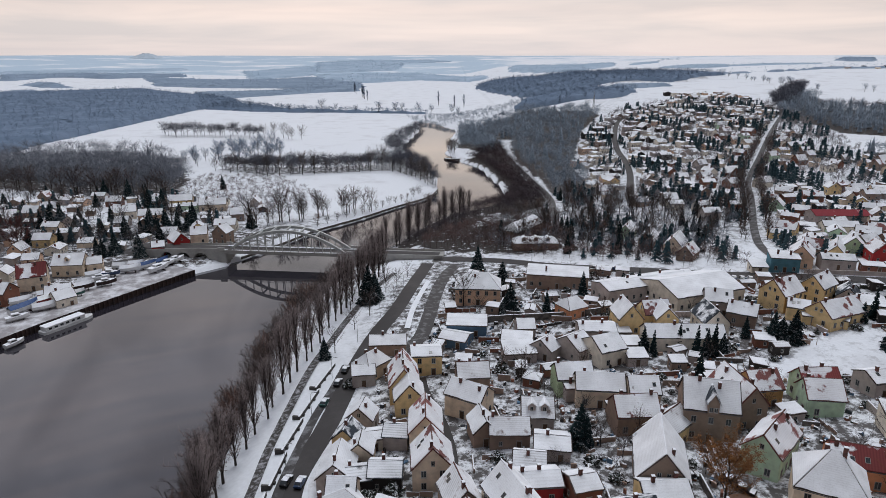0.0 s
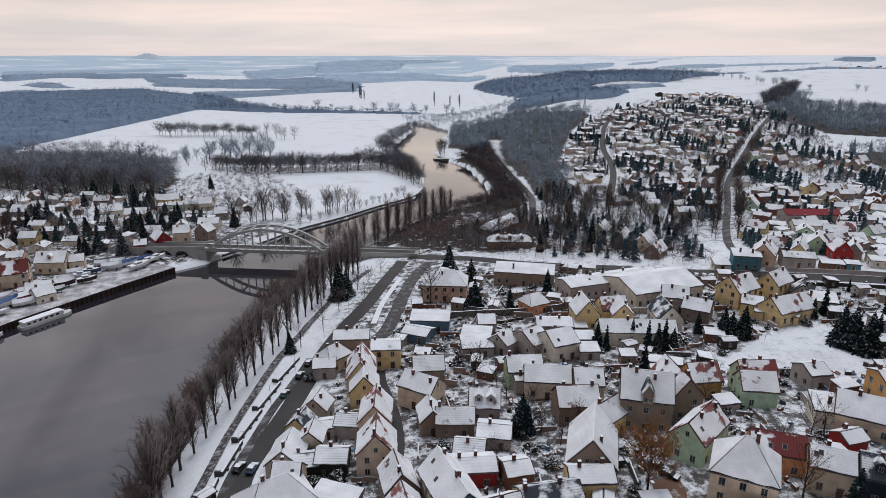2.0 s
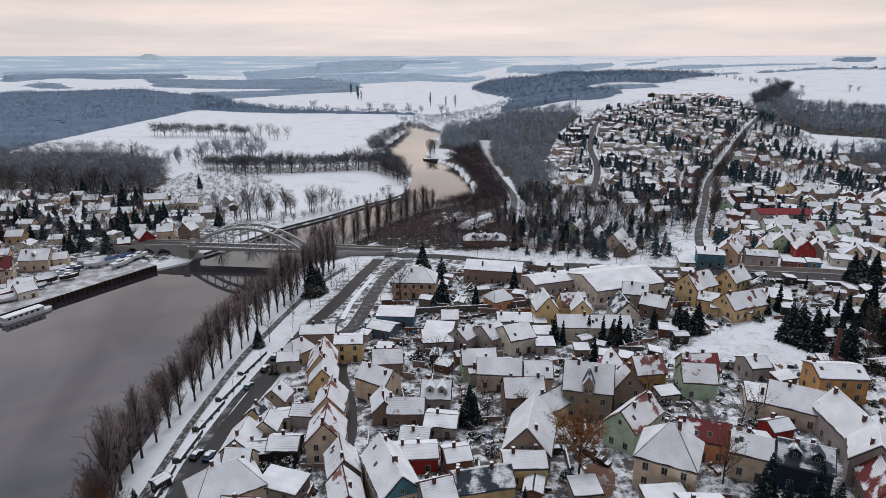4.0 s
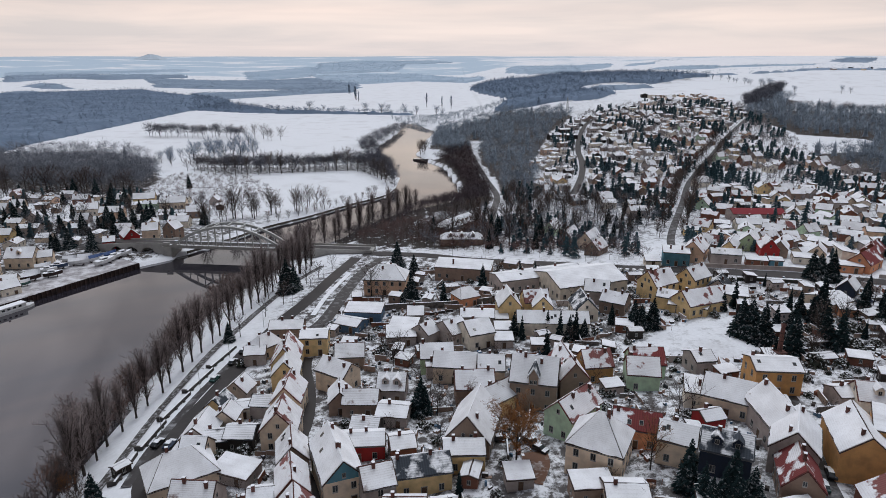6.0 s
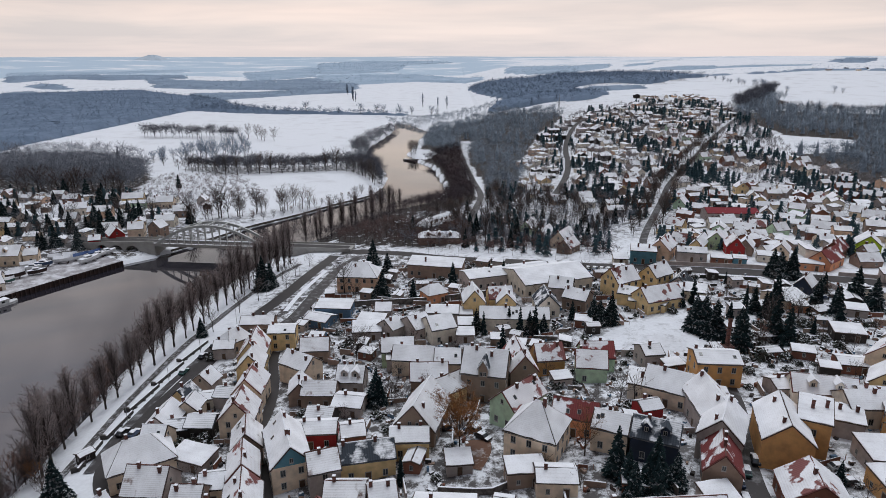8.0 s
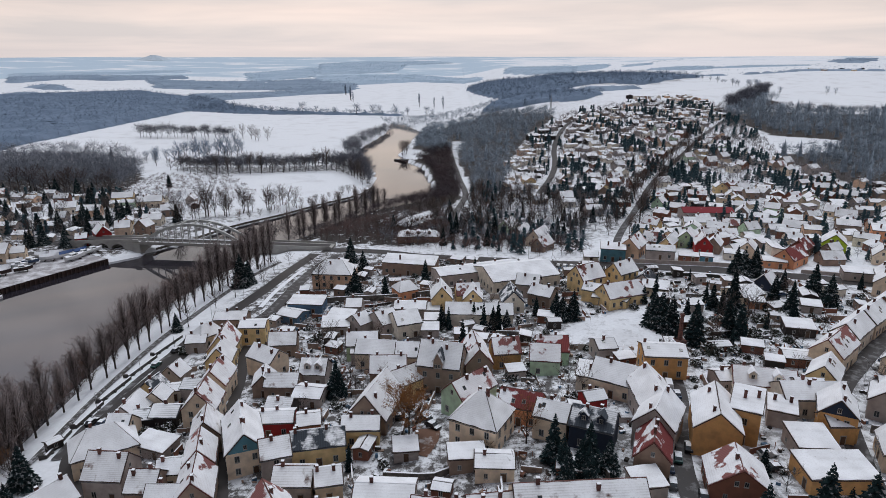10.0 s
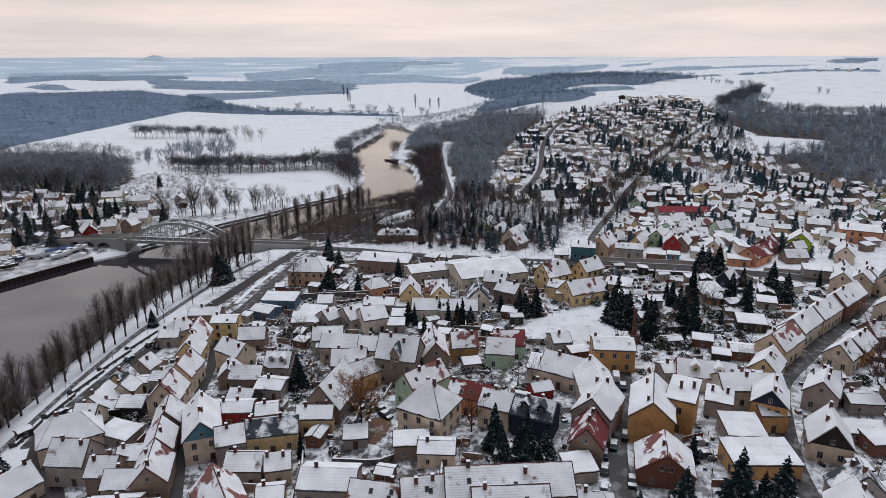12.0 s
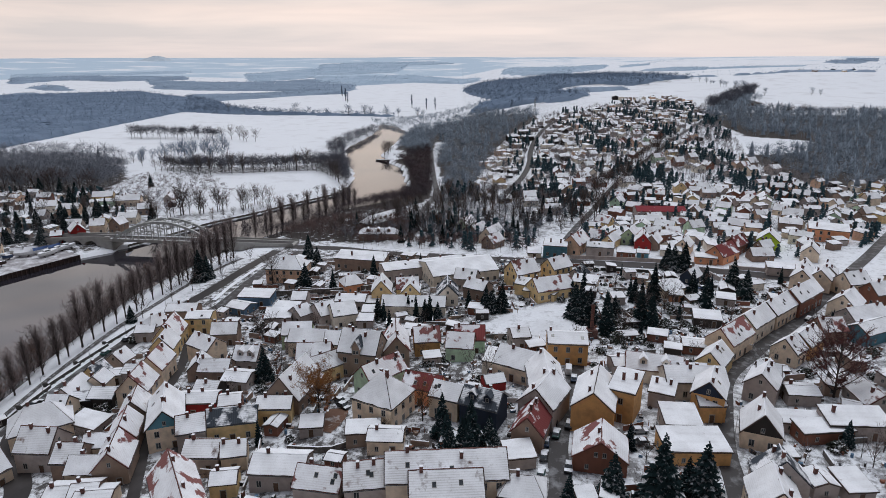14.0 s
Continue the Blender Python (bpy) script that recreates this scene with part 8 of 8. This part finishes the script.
# ---- vehicles ----
def car_model(paint, van=False):
    root = new("van" if van else "car")
    L, W = (5.2, 1.95) if van else (4.3, 1.76)
    if van:
        prof = [(-2.55, 0.35), (2.5, 0.35), (2.6, 0.9), (1.75, 1.15), (1.15, 2.0), (-2.5, 2.05), (-2.6, 1.0)]
        belt = 1.15
    else:
        prof = [(-2.1, 0.32), (2.1, 0.32), (2.15, 0.62), (1.95, 0.80), (1.0, 0.92), (0.3, 1.42), (-1.25, 1.45), (-1.95, 0.98), (-2.15, 0.85)]
        belt = 0.92
    s = Shape()
    n = len(prof)
    vs = []
    for side in (-1, 1):
        for x, z in prof:
            tuck = 0.82 if z > belt else 1.0
            vs.append((x, side * W / 2 * tuck, z))
    s.add(vs, [tuple(range(n)), tuple(range(2 * n - 1, n - 1, -1))] + [(i, i + n, (i + 1) % n + n, (i + 1) % n) for i in range(n)])
    piece("body", s.mesh("body", paint), root)
    if van:
        piece("windscreen", Shape().add([(1.74, -0.8, 1.2), (1.74, 0.8, 1.2), (1.25, 0.68, 1.9), (1.25, -0.68, 1.9)], [(0, 1, 2, 3)]).mesh("windscreen", "glass"), root, Matrix.Translation((0.03, 0, 0.02)))
    else:
        piece("windscreen", Shape().add([(0.95, -0.72, 0.97), (0.95, 0.72, 0.97), (0.36, 0.64, 1.38), (0.36, -0.64, 1.38)], [(0, 1, 2, 3)]).mesh("windscreen", "glass"), root, Matrix.Translation((0.02, 0, 0.02)))
        piece("rear_window", Shape().add([(-1.88, -0.7, 1.03), (-1.32, -0.62, 1.4), (-1.32, 0.62, 1.4), (-1.88, 0.7, 1.03)], [(0, 1, 2, 3)]).mesh("rear_window", "glass"), root, Matrix.Translation((-0.02, 0, 0.02)))
        for q in (-1, 1):
            piece("side_window", Shape().add([(-1.5, q * 0.80, 1.0), (0.75, q * 0.80, 1.0), (0.3, q * 0.735, 1.34), (-1.2, q * 0.735, 1.36)], [(0, 1, 2, 3) if q < 0 else (3, 2, 1, 0)]).mesh("side_window", "glass"), root)
    wm_ = Shape().tube([(0, -0.11, 0), (0, 0.11, 0)], [0.32, 0.32], 12).mesh("wheel", "tyre")
    for x in (-L * 0.31, L * 0.31):
        for q in (-1, 1):
            piece("wheel", wm_, root, Matrix.Translation((x, q * (W / 2 - 0.1), 0.32)))
    return root


CARS = {}
CAR_WORD = {"car_black": "black", "car_silver": "silver", "car_white": "white", "car_red": "red", "car_blue": "dark blue", "car_green": "dark green"}


def car(paint, x, y, rot, van=False):
    m = pose(x, y, gz(x, y) + 0.16, 0, 0, rot)
    key = (paint, van)
    if key in CARS:
        ob = copy_thing(CARS[key], m)
    else:
        ob = CARS[key] = car_model(paint, van)
        ob.matrix_basis = m
    return tagged(ob, CAR_WORD[paint] + (" delivery van parked on slush" if van else " parked car dusted with snow"), "van" if van else "car", "parked cars")


car("car_black", 20.6, 78.2, 118)
car("car_blue", 110.3, 85.9, 80)
car("car_black", 109.3, 80.6, 78)
car("car_green", 107.8, 74.2, 76)
car("car_black", 114.1, 76.4, 258)
car("car_black", 117, 93.3, 72)
car("car_black", 113.8, 95, 72)
car("car_green", 113.3, 89.4, 75)
car("car_white", 121.3, 121.1, 80, van=True)
car("car_blue", 122, 116.4, 80)
car("car_silver", 182.9, 132, 45)
car("car_blue", 186.9, 136.1, 45)
car("car_black", 208, 158.3, 43)
car("car_black", 46, 111, 5)
car("car_black", 51.1, 111.5, 8)
car("car_black", 58.1, 108.8, -40)
car("car_black", 59.4, 105.7, -40)
car("car_green", -32.5, 154.5, 83)
car("car_black", -30.5, 165.2, 83)
car("car_black", -29.5, 173, 83)
car("car_blue", -31.9, 120.5, 82)
car("car_black", -35.1, 121, 80)
for i, x in enumerate((109.6, 112.2, 114.9, 117.6)):
    car(("car_black", "car_blue", "car_black", "car_silver")[i], x, 231.9 - i * 0.9, 70)
car("car_blue", 183.4, 187.7, 10)
car("car_black", 64.5, 254.1, -15)
car("car_blue", 71.2, 251.4, -15)
car("car_red", 128.5, 66.4, 5)
car("car_black", 133, 85.9, 5)
car("car_silver", 133.2, 90.7, 5)


# ---- boats ----
def boat(x, y, rot, L, hull, cover="", cabin=True, z=None, label=""):
    root = new("motor_boat")
    W, H = L * 0.37, L * 0.20 + 0.45
    s, n = Shape(), 9
    vs = []
    for j in range(n):
        u = j / (n - 1)
        wd = W / 2 * (1 - max(0, (u - 0.45) / 0.55) ** 2.2) * (0.86 + 0.14 * min(1, u * 4)) + 0.02
        xx = (u - 0.5) * L
        sh = H * (1 + 0.25 * u * u)
        vs += [(xx, -wd, sh), (xx, -wd * 0.9, H * 0.5), (xx - 0.06 * L * u, 0, 0.05 + 0.35 * H * u ** 3), (xx, wd * 0.9, H * 0.5), (xx, wd, sh)]
    fs = [(j * 5 + k, (j + 1) * 5 + k, (j + 1) * 5 + k + 1, j * 5 + k + 1) for j in range(n - 1) for k in range(4)]
    s.add(vs, fs + [(0, 1, 2, 3, 4)])
    piece("hull", s.mesh("hull", hull), root)
    d = Shape().add([v for j in range(n) for v in ((vs[j * 5][0], vs[j * 5][1] * 0.95, vs[j * 5][2] - 0.04), (vs[j * 5][0], 0, vs[j * 5][2] + (1.25 if cover else 0.12)), (vs[j * 5 + 4][0], vs[j * 5 + 4][1] * 0.95, vs[j * 5 + 4][2] - 0.04))],
                    [(j * 3 + k, (j + 1) * 3 + k, (j + 1) * 3 + k + 1, j * 3 + k + 1) for j in range(n - 1) for k in range(2)])
    piece("tarpaulin" if cover else "deck", d.mesh("deck", cover or "snow"), root)
    if cabin and not cover:
        c = Shape()
        c.add([(-0.25 * L, -W * 0.33, H), (0.16 * L, -W * 0.3, H), (0.06 * L, -W * 0.26, H + 0.95), (-0.23 * L, -W * 0.28, H + 0.95), (-0.25 * L, W * 0.33, H), (0.16 * L, W * 0.3, H), (0.06 * L, W * 0.26, H + 0.95), (-0.23 * L, W * 0.28, H + 0.95)],
              [(0, 1, 2, 3), (7, 6, 5, 4), (1, 5, 6, 2), (4, 0, 3, 7)], 0)
        c.add([(0.07 * L, -W * 0.29, H + 0.95), (0.07 * L, W * 0.29, H + 0.95), (-0.25 * L, W * 0.3, H + 0.95), (-0.25 * L, -W * 0.3, H + 0.95), (0.05 * L, -W * 0.24, H + 1.1), (0.05 * L, W * 0.24, H + 1.1), (-0.23 * L, W * 0.24, H + 1.1), (-0.23 * L, -W * 0.24, H + 1.1)],
              [(4, 5, 6, 7), (0, 1, 5, 4), (1, 2, 6, 5), (2, 3, 7, 6), (3, 0, 4, 7), (3, 2, 1, 0)], 1)
        piece("cabin", c.mesh("cabin", ["paint_white", "snow"]), root)
        for q in (-1, 1):
            piece("cabin_window", Shape().box(-0.2 * L, 0.07 * L, -0.02, 0.02, 0.3, 0.68).mesh("cabin_window", "glass"), root, Matrix.Translation((0, q * W * 0.315, H)))
    root.matrix_basis = pose(x, y, (gz(x, y) + 0.45) if z is None else z, 0, 0, rot)
    if z is None:
        for u in (-0.25, 0.2):
            piece("cradle", Shape().box(u * L - 0.12, u * L + 0.12, -W * 0.4, W * 0.4, -0.6, 0.25).mesh("cradle", "steel_dark"), root)
    return tagged(root, label or ("boat laid up on the quay under a tarpaulin" if cover else "white motor boat laid up on the snowy quay"), "boat", "laid-up boats")


boat(-131, 277.5, 62, 10.5, "paint_white")
boat(-138, 281, 40, 8, "paint_white", "paint_blue")
boat(-130, 285, 60, 8, "paint_white")
boat(-128, 290, 55, 8.5, "paint_white")
boat(-134, 287, 50, 7, "car_blue", "paint_blue")
boat(-143, 275.5, 15, 9, "paint_white", "snow")
boat(-149.5, 270, 10, 8, "car_blue")
boat(-151, 264, 20, 7.5, "paint_white")
boat(-145.5, 258.5, 30, 8, "steel_dark")
boat(-150, 280, 0, 7, "paint_white", "snow")
boat(-144, 283, 10, 7, "paint_red", "snow")
boat(-156, 268, 30, 7, "paint_white", "snow")
boat(-152.5, 252.5, 25, 9, "steel_dark", "snow")
boat(-160.5, 243.5, 35, 10, "paint_red", "snow")
boat(-156, 231, 30, 8, "paint_white", "snow")
boat(-162, 228, 60, 11, "paint_white", "paint_blue")
boat(-160, 221, 40, 8, "paint_white")
boat(-168, 236, 30, 8, "paint_white", "snow")
boat(-155, 259, 15, 6, "car_green", "snow")
boat(-151, 246, 35, 5, "car_green", "snow", label="small green skiff upturned on the quay")
boat(-158, 236, 48, 11.5, "paint_red", "paint_white", label="large boat under a pale tent cover on the quay")
boat(-151.5, 205, 66, 7, "paint_white", z=-0.2, label="small white boat moored at the quay")


def houseboat(x, y, rot, L):
    root = new("houseboat")
    W = 4.4
    s = Shape()
    prof = [(-L / 2, W * 0.42), (-L / 2 + 1.5, W / 2), (L / 2 - 3, W / 2), (L / 2 - 0.6, W * 0.28), (L / 2, 0.2)]
    ring = [(a, -b) for a, b in prof] + [(a, b) for a, b in reversed(prof)]
    n = len(ring)
    s.add([(a, b, -0.6) for a, b in ring] + [(a, b, 1.0) for a, b in ring], [(i, (i + 1) % n, (i + 1) % n + n, i + n) for i in range(n)] + [tuple(range(n, 2 * n))])
    piece("hull", s.mesh("hull", "paint_white"), root)
    piece("superstructure", Shape().box(-L / 2 + 1, L / 2 - 4, -W * 0.42, W * 0.42, 1.0, 2.5).mesh("superstructure", "paint_white"), root)
    piece("roof", Shape().box(-L / 2 + 0.8, L / 2 - 3.8, -W * 0.45, W * 0.45, 2.5, 2.72).mesh("roof", "snow"), root)
    wmesh = Shape().box(-0.6, 0.6, -0.03, 0.03, 0, 0.75).mesh("window", "glass")
    for u in np.arange(-L / 2 + 2.5, L / 2 - 5, 2.2):
        for q in (-1, 1):
            piece("window", wmesh, root, Matrix.Translation((u, q * W * 0.42, 1.4)))
    piece("bow_rail", Shape().tube([(L / 2 - 3, -W * 0.45, 1.8), (L / 2 - 0.4, 0, 1.9), (L / 2 - 3, W * 0.45, 1.8)], [0.04] * 3, 5).mesh("bow_rail", "metal"), root)
    root.matrix_basis = pose(x, y, 0.1, 0, 0, rot)
    tagged(root, "long white houseboat moored along the quay", "houseboat")


houseboat(-143.0, 223, 62, 20)


# ---- single landmarks ----
def radio_mast(x, y, h):
    root = new("radio_mast")
    top, foot = 0.35, 2.3
    for q in range(4):
        a = math.pi / 4 + q * math.pi / 2
        piece("leg", Shape().tube([(foot * math.cos(a), foot * math.sin(a), -1), (top * math.cos(a), top * math.sin(a), h)], [0.22, 0.14], 4).mesh("leg", "metal"), root)
    for k in range(9):
        f = k / 9
        r0 = foot + (top - foot) * f
        r1 = foot + (top - foot) * (k + 1) / 9
        b = Shape()
        for q in range(4):
            a0, a1 = math.pi / 4 + q * math.pi / 2, math.pi / 4 + (q + 1) * math.pi / 2
            b.tube([(r0 * math.cos(a0), r0 * math.sin(a0), h * f), (r1 * math.cos(a1), r1 * math.sin(a1), h * (k + 1) / 9)], [0.09, 0.09], 3)
        piece("bracing", b.mesh("bracing", "metal"), root)
    piece("antenna", Shape().tube([(0, 0, h), (0, 0, h + 5)], [0.16, 0.06], 5).mesh("antenna", "metal"), root)
    root.matrix_basis = pose(x, y, gz(x, y), 0, 0, 12)
    tagged(root, "pale grey lattice radio mast on the wooded hill", "radio mast")


radio_mast(187, 806, 21)


def factory_chimney(x, y, h):
    root = new("factory_chimney")
    s = Shape()
    rings = 12
    s.tube([(0, 0, -1 + (h + 1) * j / rings) for j in range(rings + 1)], [0.8 - 0.28 * j / rings for j in range(rings + 1)], 8)
    piece("shaft", s.mesh("shaft", "chimney"), root)
    piece("plinth", Shape().box(-1.5, 1.5, -1.5, 1.5, -1, 3.2).mesh("plinth", "chimney"), root)
    piece("collar", Shape().tube([(0, 0, h - 0.8), (0, 0, h - 0.3), (0, 0, h)], [0.6, 0.7, 0.7], 8).mesh("collar", "chimney"), root)
    for z in (0.35, 0.55, 0.75):
        piece("iron_band", Shape().tube([(0, 0, h * z), (0, 0, h * z + 0.15)], [0.84 - 0.28 * z] * 2, 8).mesh("iron_band", "steel_dark"), root)
    root.matrix_basis = pose(x, y, gz(x, y), 0, 0, 10)
    tagged(root, "old brick factory chimney behind the ochre brewery", "chimney stack")


factory_chimney(132.9, 147.2, 11.5)

# a far spoil heap on the horizon, its colour paled and blued for haze
heap = Shape()
rings = ((150, -60), (105, 0), (62, 14), (30, 25), (10, 30))
heap.add([((r + 9 * math.sin(3 * k + r)) * math.cos(k * math.pi / 10) + (r < 70) * 8, (r + 9 * math.sin(3 * k + r)) * math.sin(k * math.pi / 10), z) for r, z in rings for k in range(20)],
         [(a * 20 + k, a * 20 + (k + 1) % 20, a * 20 + 20 + (k + 1) % 20, a * 20 + 20 + k) for a in range(4) for k in range(20)] + [tuple(range(80, 100))])
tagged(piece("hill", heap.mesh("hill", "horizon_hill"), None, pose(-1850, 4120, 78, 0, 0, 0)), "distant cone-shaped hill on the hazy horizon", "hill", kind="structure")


def hall_gable(x, y, rot, z):
    """The stone dormer over the town hall's door."""
    root = new("hall_dormer")
    s = Shape().add([(-1.15, 0, 0), (1.15, 0, 0), (1.15, 0, 2.9), (0, 0, 5.0), (-1.15, 0, 2.9), (-1.15, 5, 0), (1.15, 5, 0), (1.15, 5, 2.9), (0, 5, 5.0), (-1.15, 5, 2.9)], [(0, 1, 2, 3, 4), (1, 6, 7, 2), (5, 0, 4, 9), (6, 5, 9, 8, 7)])
    piece("dormer_wall", s.mesh("dormer_wall", "stone"), root)
    d = Shape()
    slab(d, (-1.45, -0.3, 2.55), (0, -0.3, 5.3), (0, 5, 5.3), (-1.45, 5, 2.55), -0.15)
    slab(d, (1.45, 5, 2.55), (0, 5, 5.3), (0, -0.3, 5.3), (1.45, -0.3, 2.55), -0.15)
    piece("dormer_roof", d.mesh("dormer_roof", "r_slate"), root)
    for q in (-0.5, 0.5):
        piece("window", WIN_S, root, pose(q, 0, 0.8, 0, 0, 180))
    root.matrix_basis = pose(x, y, z, 0, 0, rot)
    tagged(root, "pointed stone dormer on the town hall roof", "dormer")


hall_gable(60, 124.1, -13, gz(61.2, 129.8) + 7.5)

# river lock: a snowy spit, the lock gate walls, an islet of bare trees
spit = Shape().box(-16, 16, -13, 13, -2, 1.3)
tagged(piece("lock_island", spit.mesh("lock_island", "snow"), None, pose(26, 648, 0, 0, 0, 12)), "snow-covered spit of land beside the river lock", "spit", kind="structure")
lock = new("river_lock")
lock.matrix_basis = pose(22, 598, 0, 0, 0, 0)
piece("lock_wall", Shape().box(-20, 14, 22, 24, -2, 1.5).mesh("lock_wall", "stonewall"), lock)
piece("lock_wall", Shape().box(-20, 2, -0.7, 0.7, -2, 1.3).mesh("lock_wall", "steel_dark"), lock, pose(-8, 10, 0, 0, 0, -52))
piece("lock_gate", Shape().box(-2, 12, 14, 14.6, -2, 2.6).mesh("lock_gate", "steel_dark"), lock)
tagged(lock, "dark walls and gate of a small river lock", "river lock")
for x, y in ((7, 655), (9, 663), (6, 672), (10, 680), (12, 650), (8, 645), (12, 668)):
    o = tree("round", x, y, 1.2, "islet trees")
    o.location.z = 0.8
islet = Shape()
islet.tube([(0, 0, -2), (0, 0, 0.5), (0, 0, 1.0)], [9, 8.5, 6], 14)
piece_islet = piece("islet", islet.mesh("islet", "snow"), None, Matrix.Translation((9, 663, 0)) @ Matrix.Diagonal((0.8, 2.4, 1, 1)))
tagged(piece_islet, "small snowy islet under bare trees", "islet", kind="structure")


# ---- street lamps, fences, benches ----
lamp_pole = Shape().tube([(0, 0, -0.2), (0, 0, 3.0), (0, 0, 6.2), (0.5, 0, 6.75), (1.3, 0, 6.8)], [0.09, 0.07, 0.05, 0.045, 0.04], 6).mesh("pole", "metal")
lamp_head = Shape().box(1.1, 1.8, -0.13, 0.13, 6.72, 6.86).mesh("lamp_head", "metal")
first_lamp = None
for x, y, rot in ((-36.5, 126.2, 0), (-35.1, 149.3, 0), (-32.9, 169.2, 0), (-28.3, 192.6, 0), (-22.9, 214.1, 0), (-15.9, 241.4, 0), (112.8, 105.3, 20), (154.8, 88.6, 180), (174.3, 123.9, 130), (210.6, 160, 130), (40.1, 272.9, -100), (98, 245.7, -100), (154.1, 224.6, -100)):
    if first_lamp is None:
        first_lamp = new("street_lamp")
        piece("pole", lamp_pole, first_lamp)
        piece("lamp_head", lamp_head, first_lamp)
        ob = first_lamp
        ob.matrix_basis = pose(x, y, gz(x, y), 0, 0, rot)
    else:
        ob = copy_thing(first_lamp, pose(x, y, gz(x, y), 0, 0, rot))
    tagged(ob, "grey steel street lamp beside the road", "street lamp", "street lamps")


def fence(x0, y0, x1, y1, h=1.2, material="brown"):
    root = new("fence")
    d = Vector((x1 - x0, y1 - y0, 0))
    n = max(2, int(d.length / 2.4))
    ang = math.degrees(math.atan2(d.y, d.x))
    root.matrix_basis = pose(x0, y0, gz(x0, y0), 0, 0, ang)
    post = Shape().box(-0.06, 0.06, -0.06, 0.06, -0.5, h + 0.1).mesh("post", material)
    step = d.length / n
    for k in range(n + 1):
        p = Vector((x0, y0, 0)) + d * k / n
        piece("post", post, root, Matrix.Translation((k * step, 0, gz(p.x, p.y) - gz(x0, y0))))
    for k in range(n):
        p = Vector((x0, y0, 0)) + d * (k + 0.5) / n
        s = Shape().box(-step / 2 + 0.06, step / 2 - 0.06, -0.03, 0.03, 0.1, h, 0).box(-step / 2 + 0.06, step / 2 - 0.06, -0.06, 0.06, h, h + 0.08, 1)
        piece("panel", s.mesh("panel", [material, "snow"]), root, Matrix.Translation((k * step, 0, gz(p.x, p.y) - gz(x0, y0))))
    tagged(root, "low board fence capped with snow", "fence", "fences")


fence_rng = random.Random(9)
for x, y in sprinkle([(-16, 95), (11.5, 68.1), (58.9, 59.6), (131.2, 55.9), (228.9, 62.7), (244, 176.4), (126.1, 220.3), (61.5, 241.3), (10.8, 238.9), (-8.9, 190.8)], 13, 601):
    if not inside(LOT, x, y) and free(x, y, 1.0):
        a = fence_rng.choice((0, 12, 90, 100)) + fence_rng.gauss(0, 8)
        L = fence_rng.uniform(4, 9)
        x1, y1 = x + L * math.cos(radians(a)), y + L * math.sin(radians(a))
        if free(x1, y1, 0.4) and free((x + x1) / 2, (y + y1) / 2, 0.4) and all((q - s) ** 2 + (r - t) ** 2 > 20 for s, t in NEAR_ROADS for q, r in ((x, y), (x1, y1))) and clear_of_roads(x, y, 5.5) and clear_of_roads(x1, y1, 5.5):
            fence(x, y, x1, y1, fence_rng.uniform(1.1, 1.7), fence_rng.choice(("brown", "dark", "stonewall", "brick")))
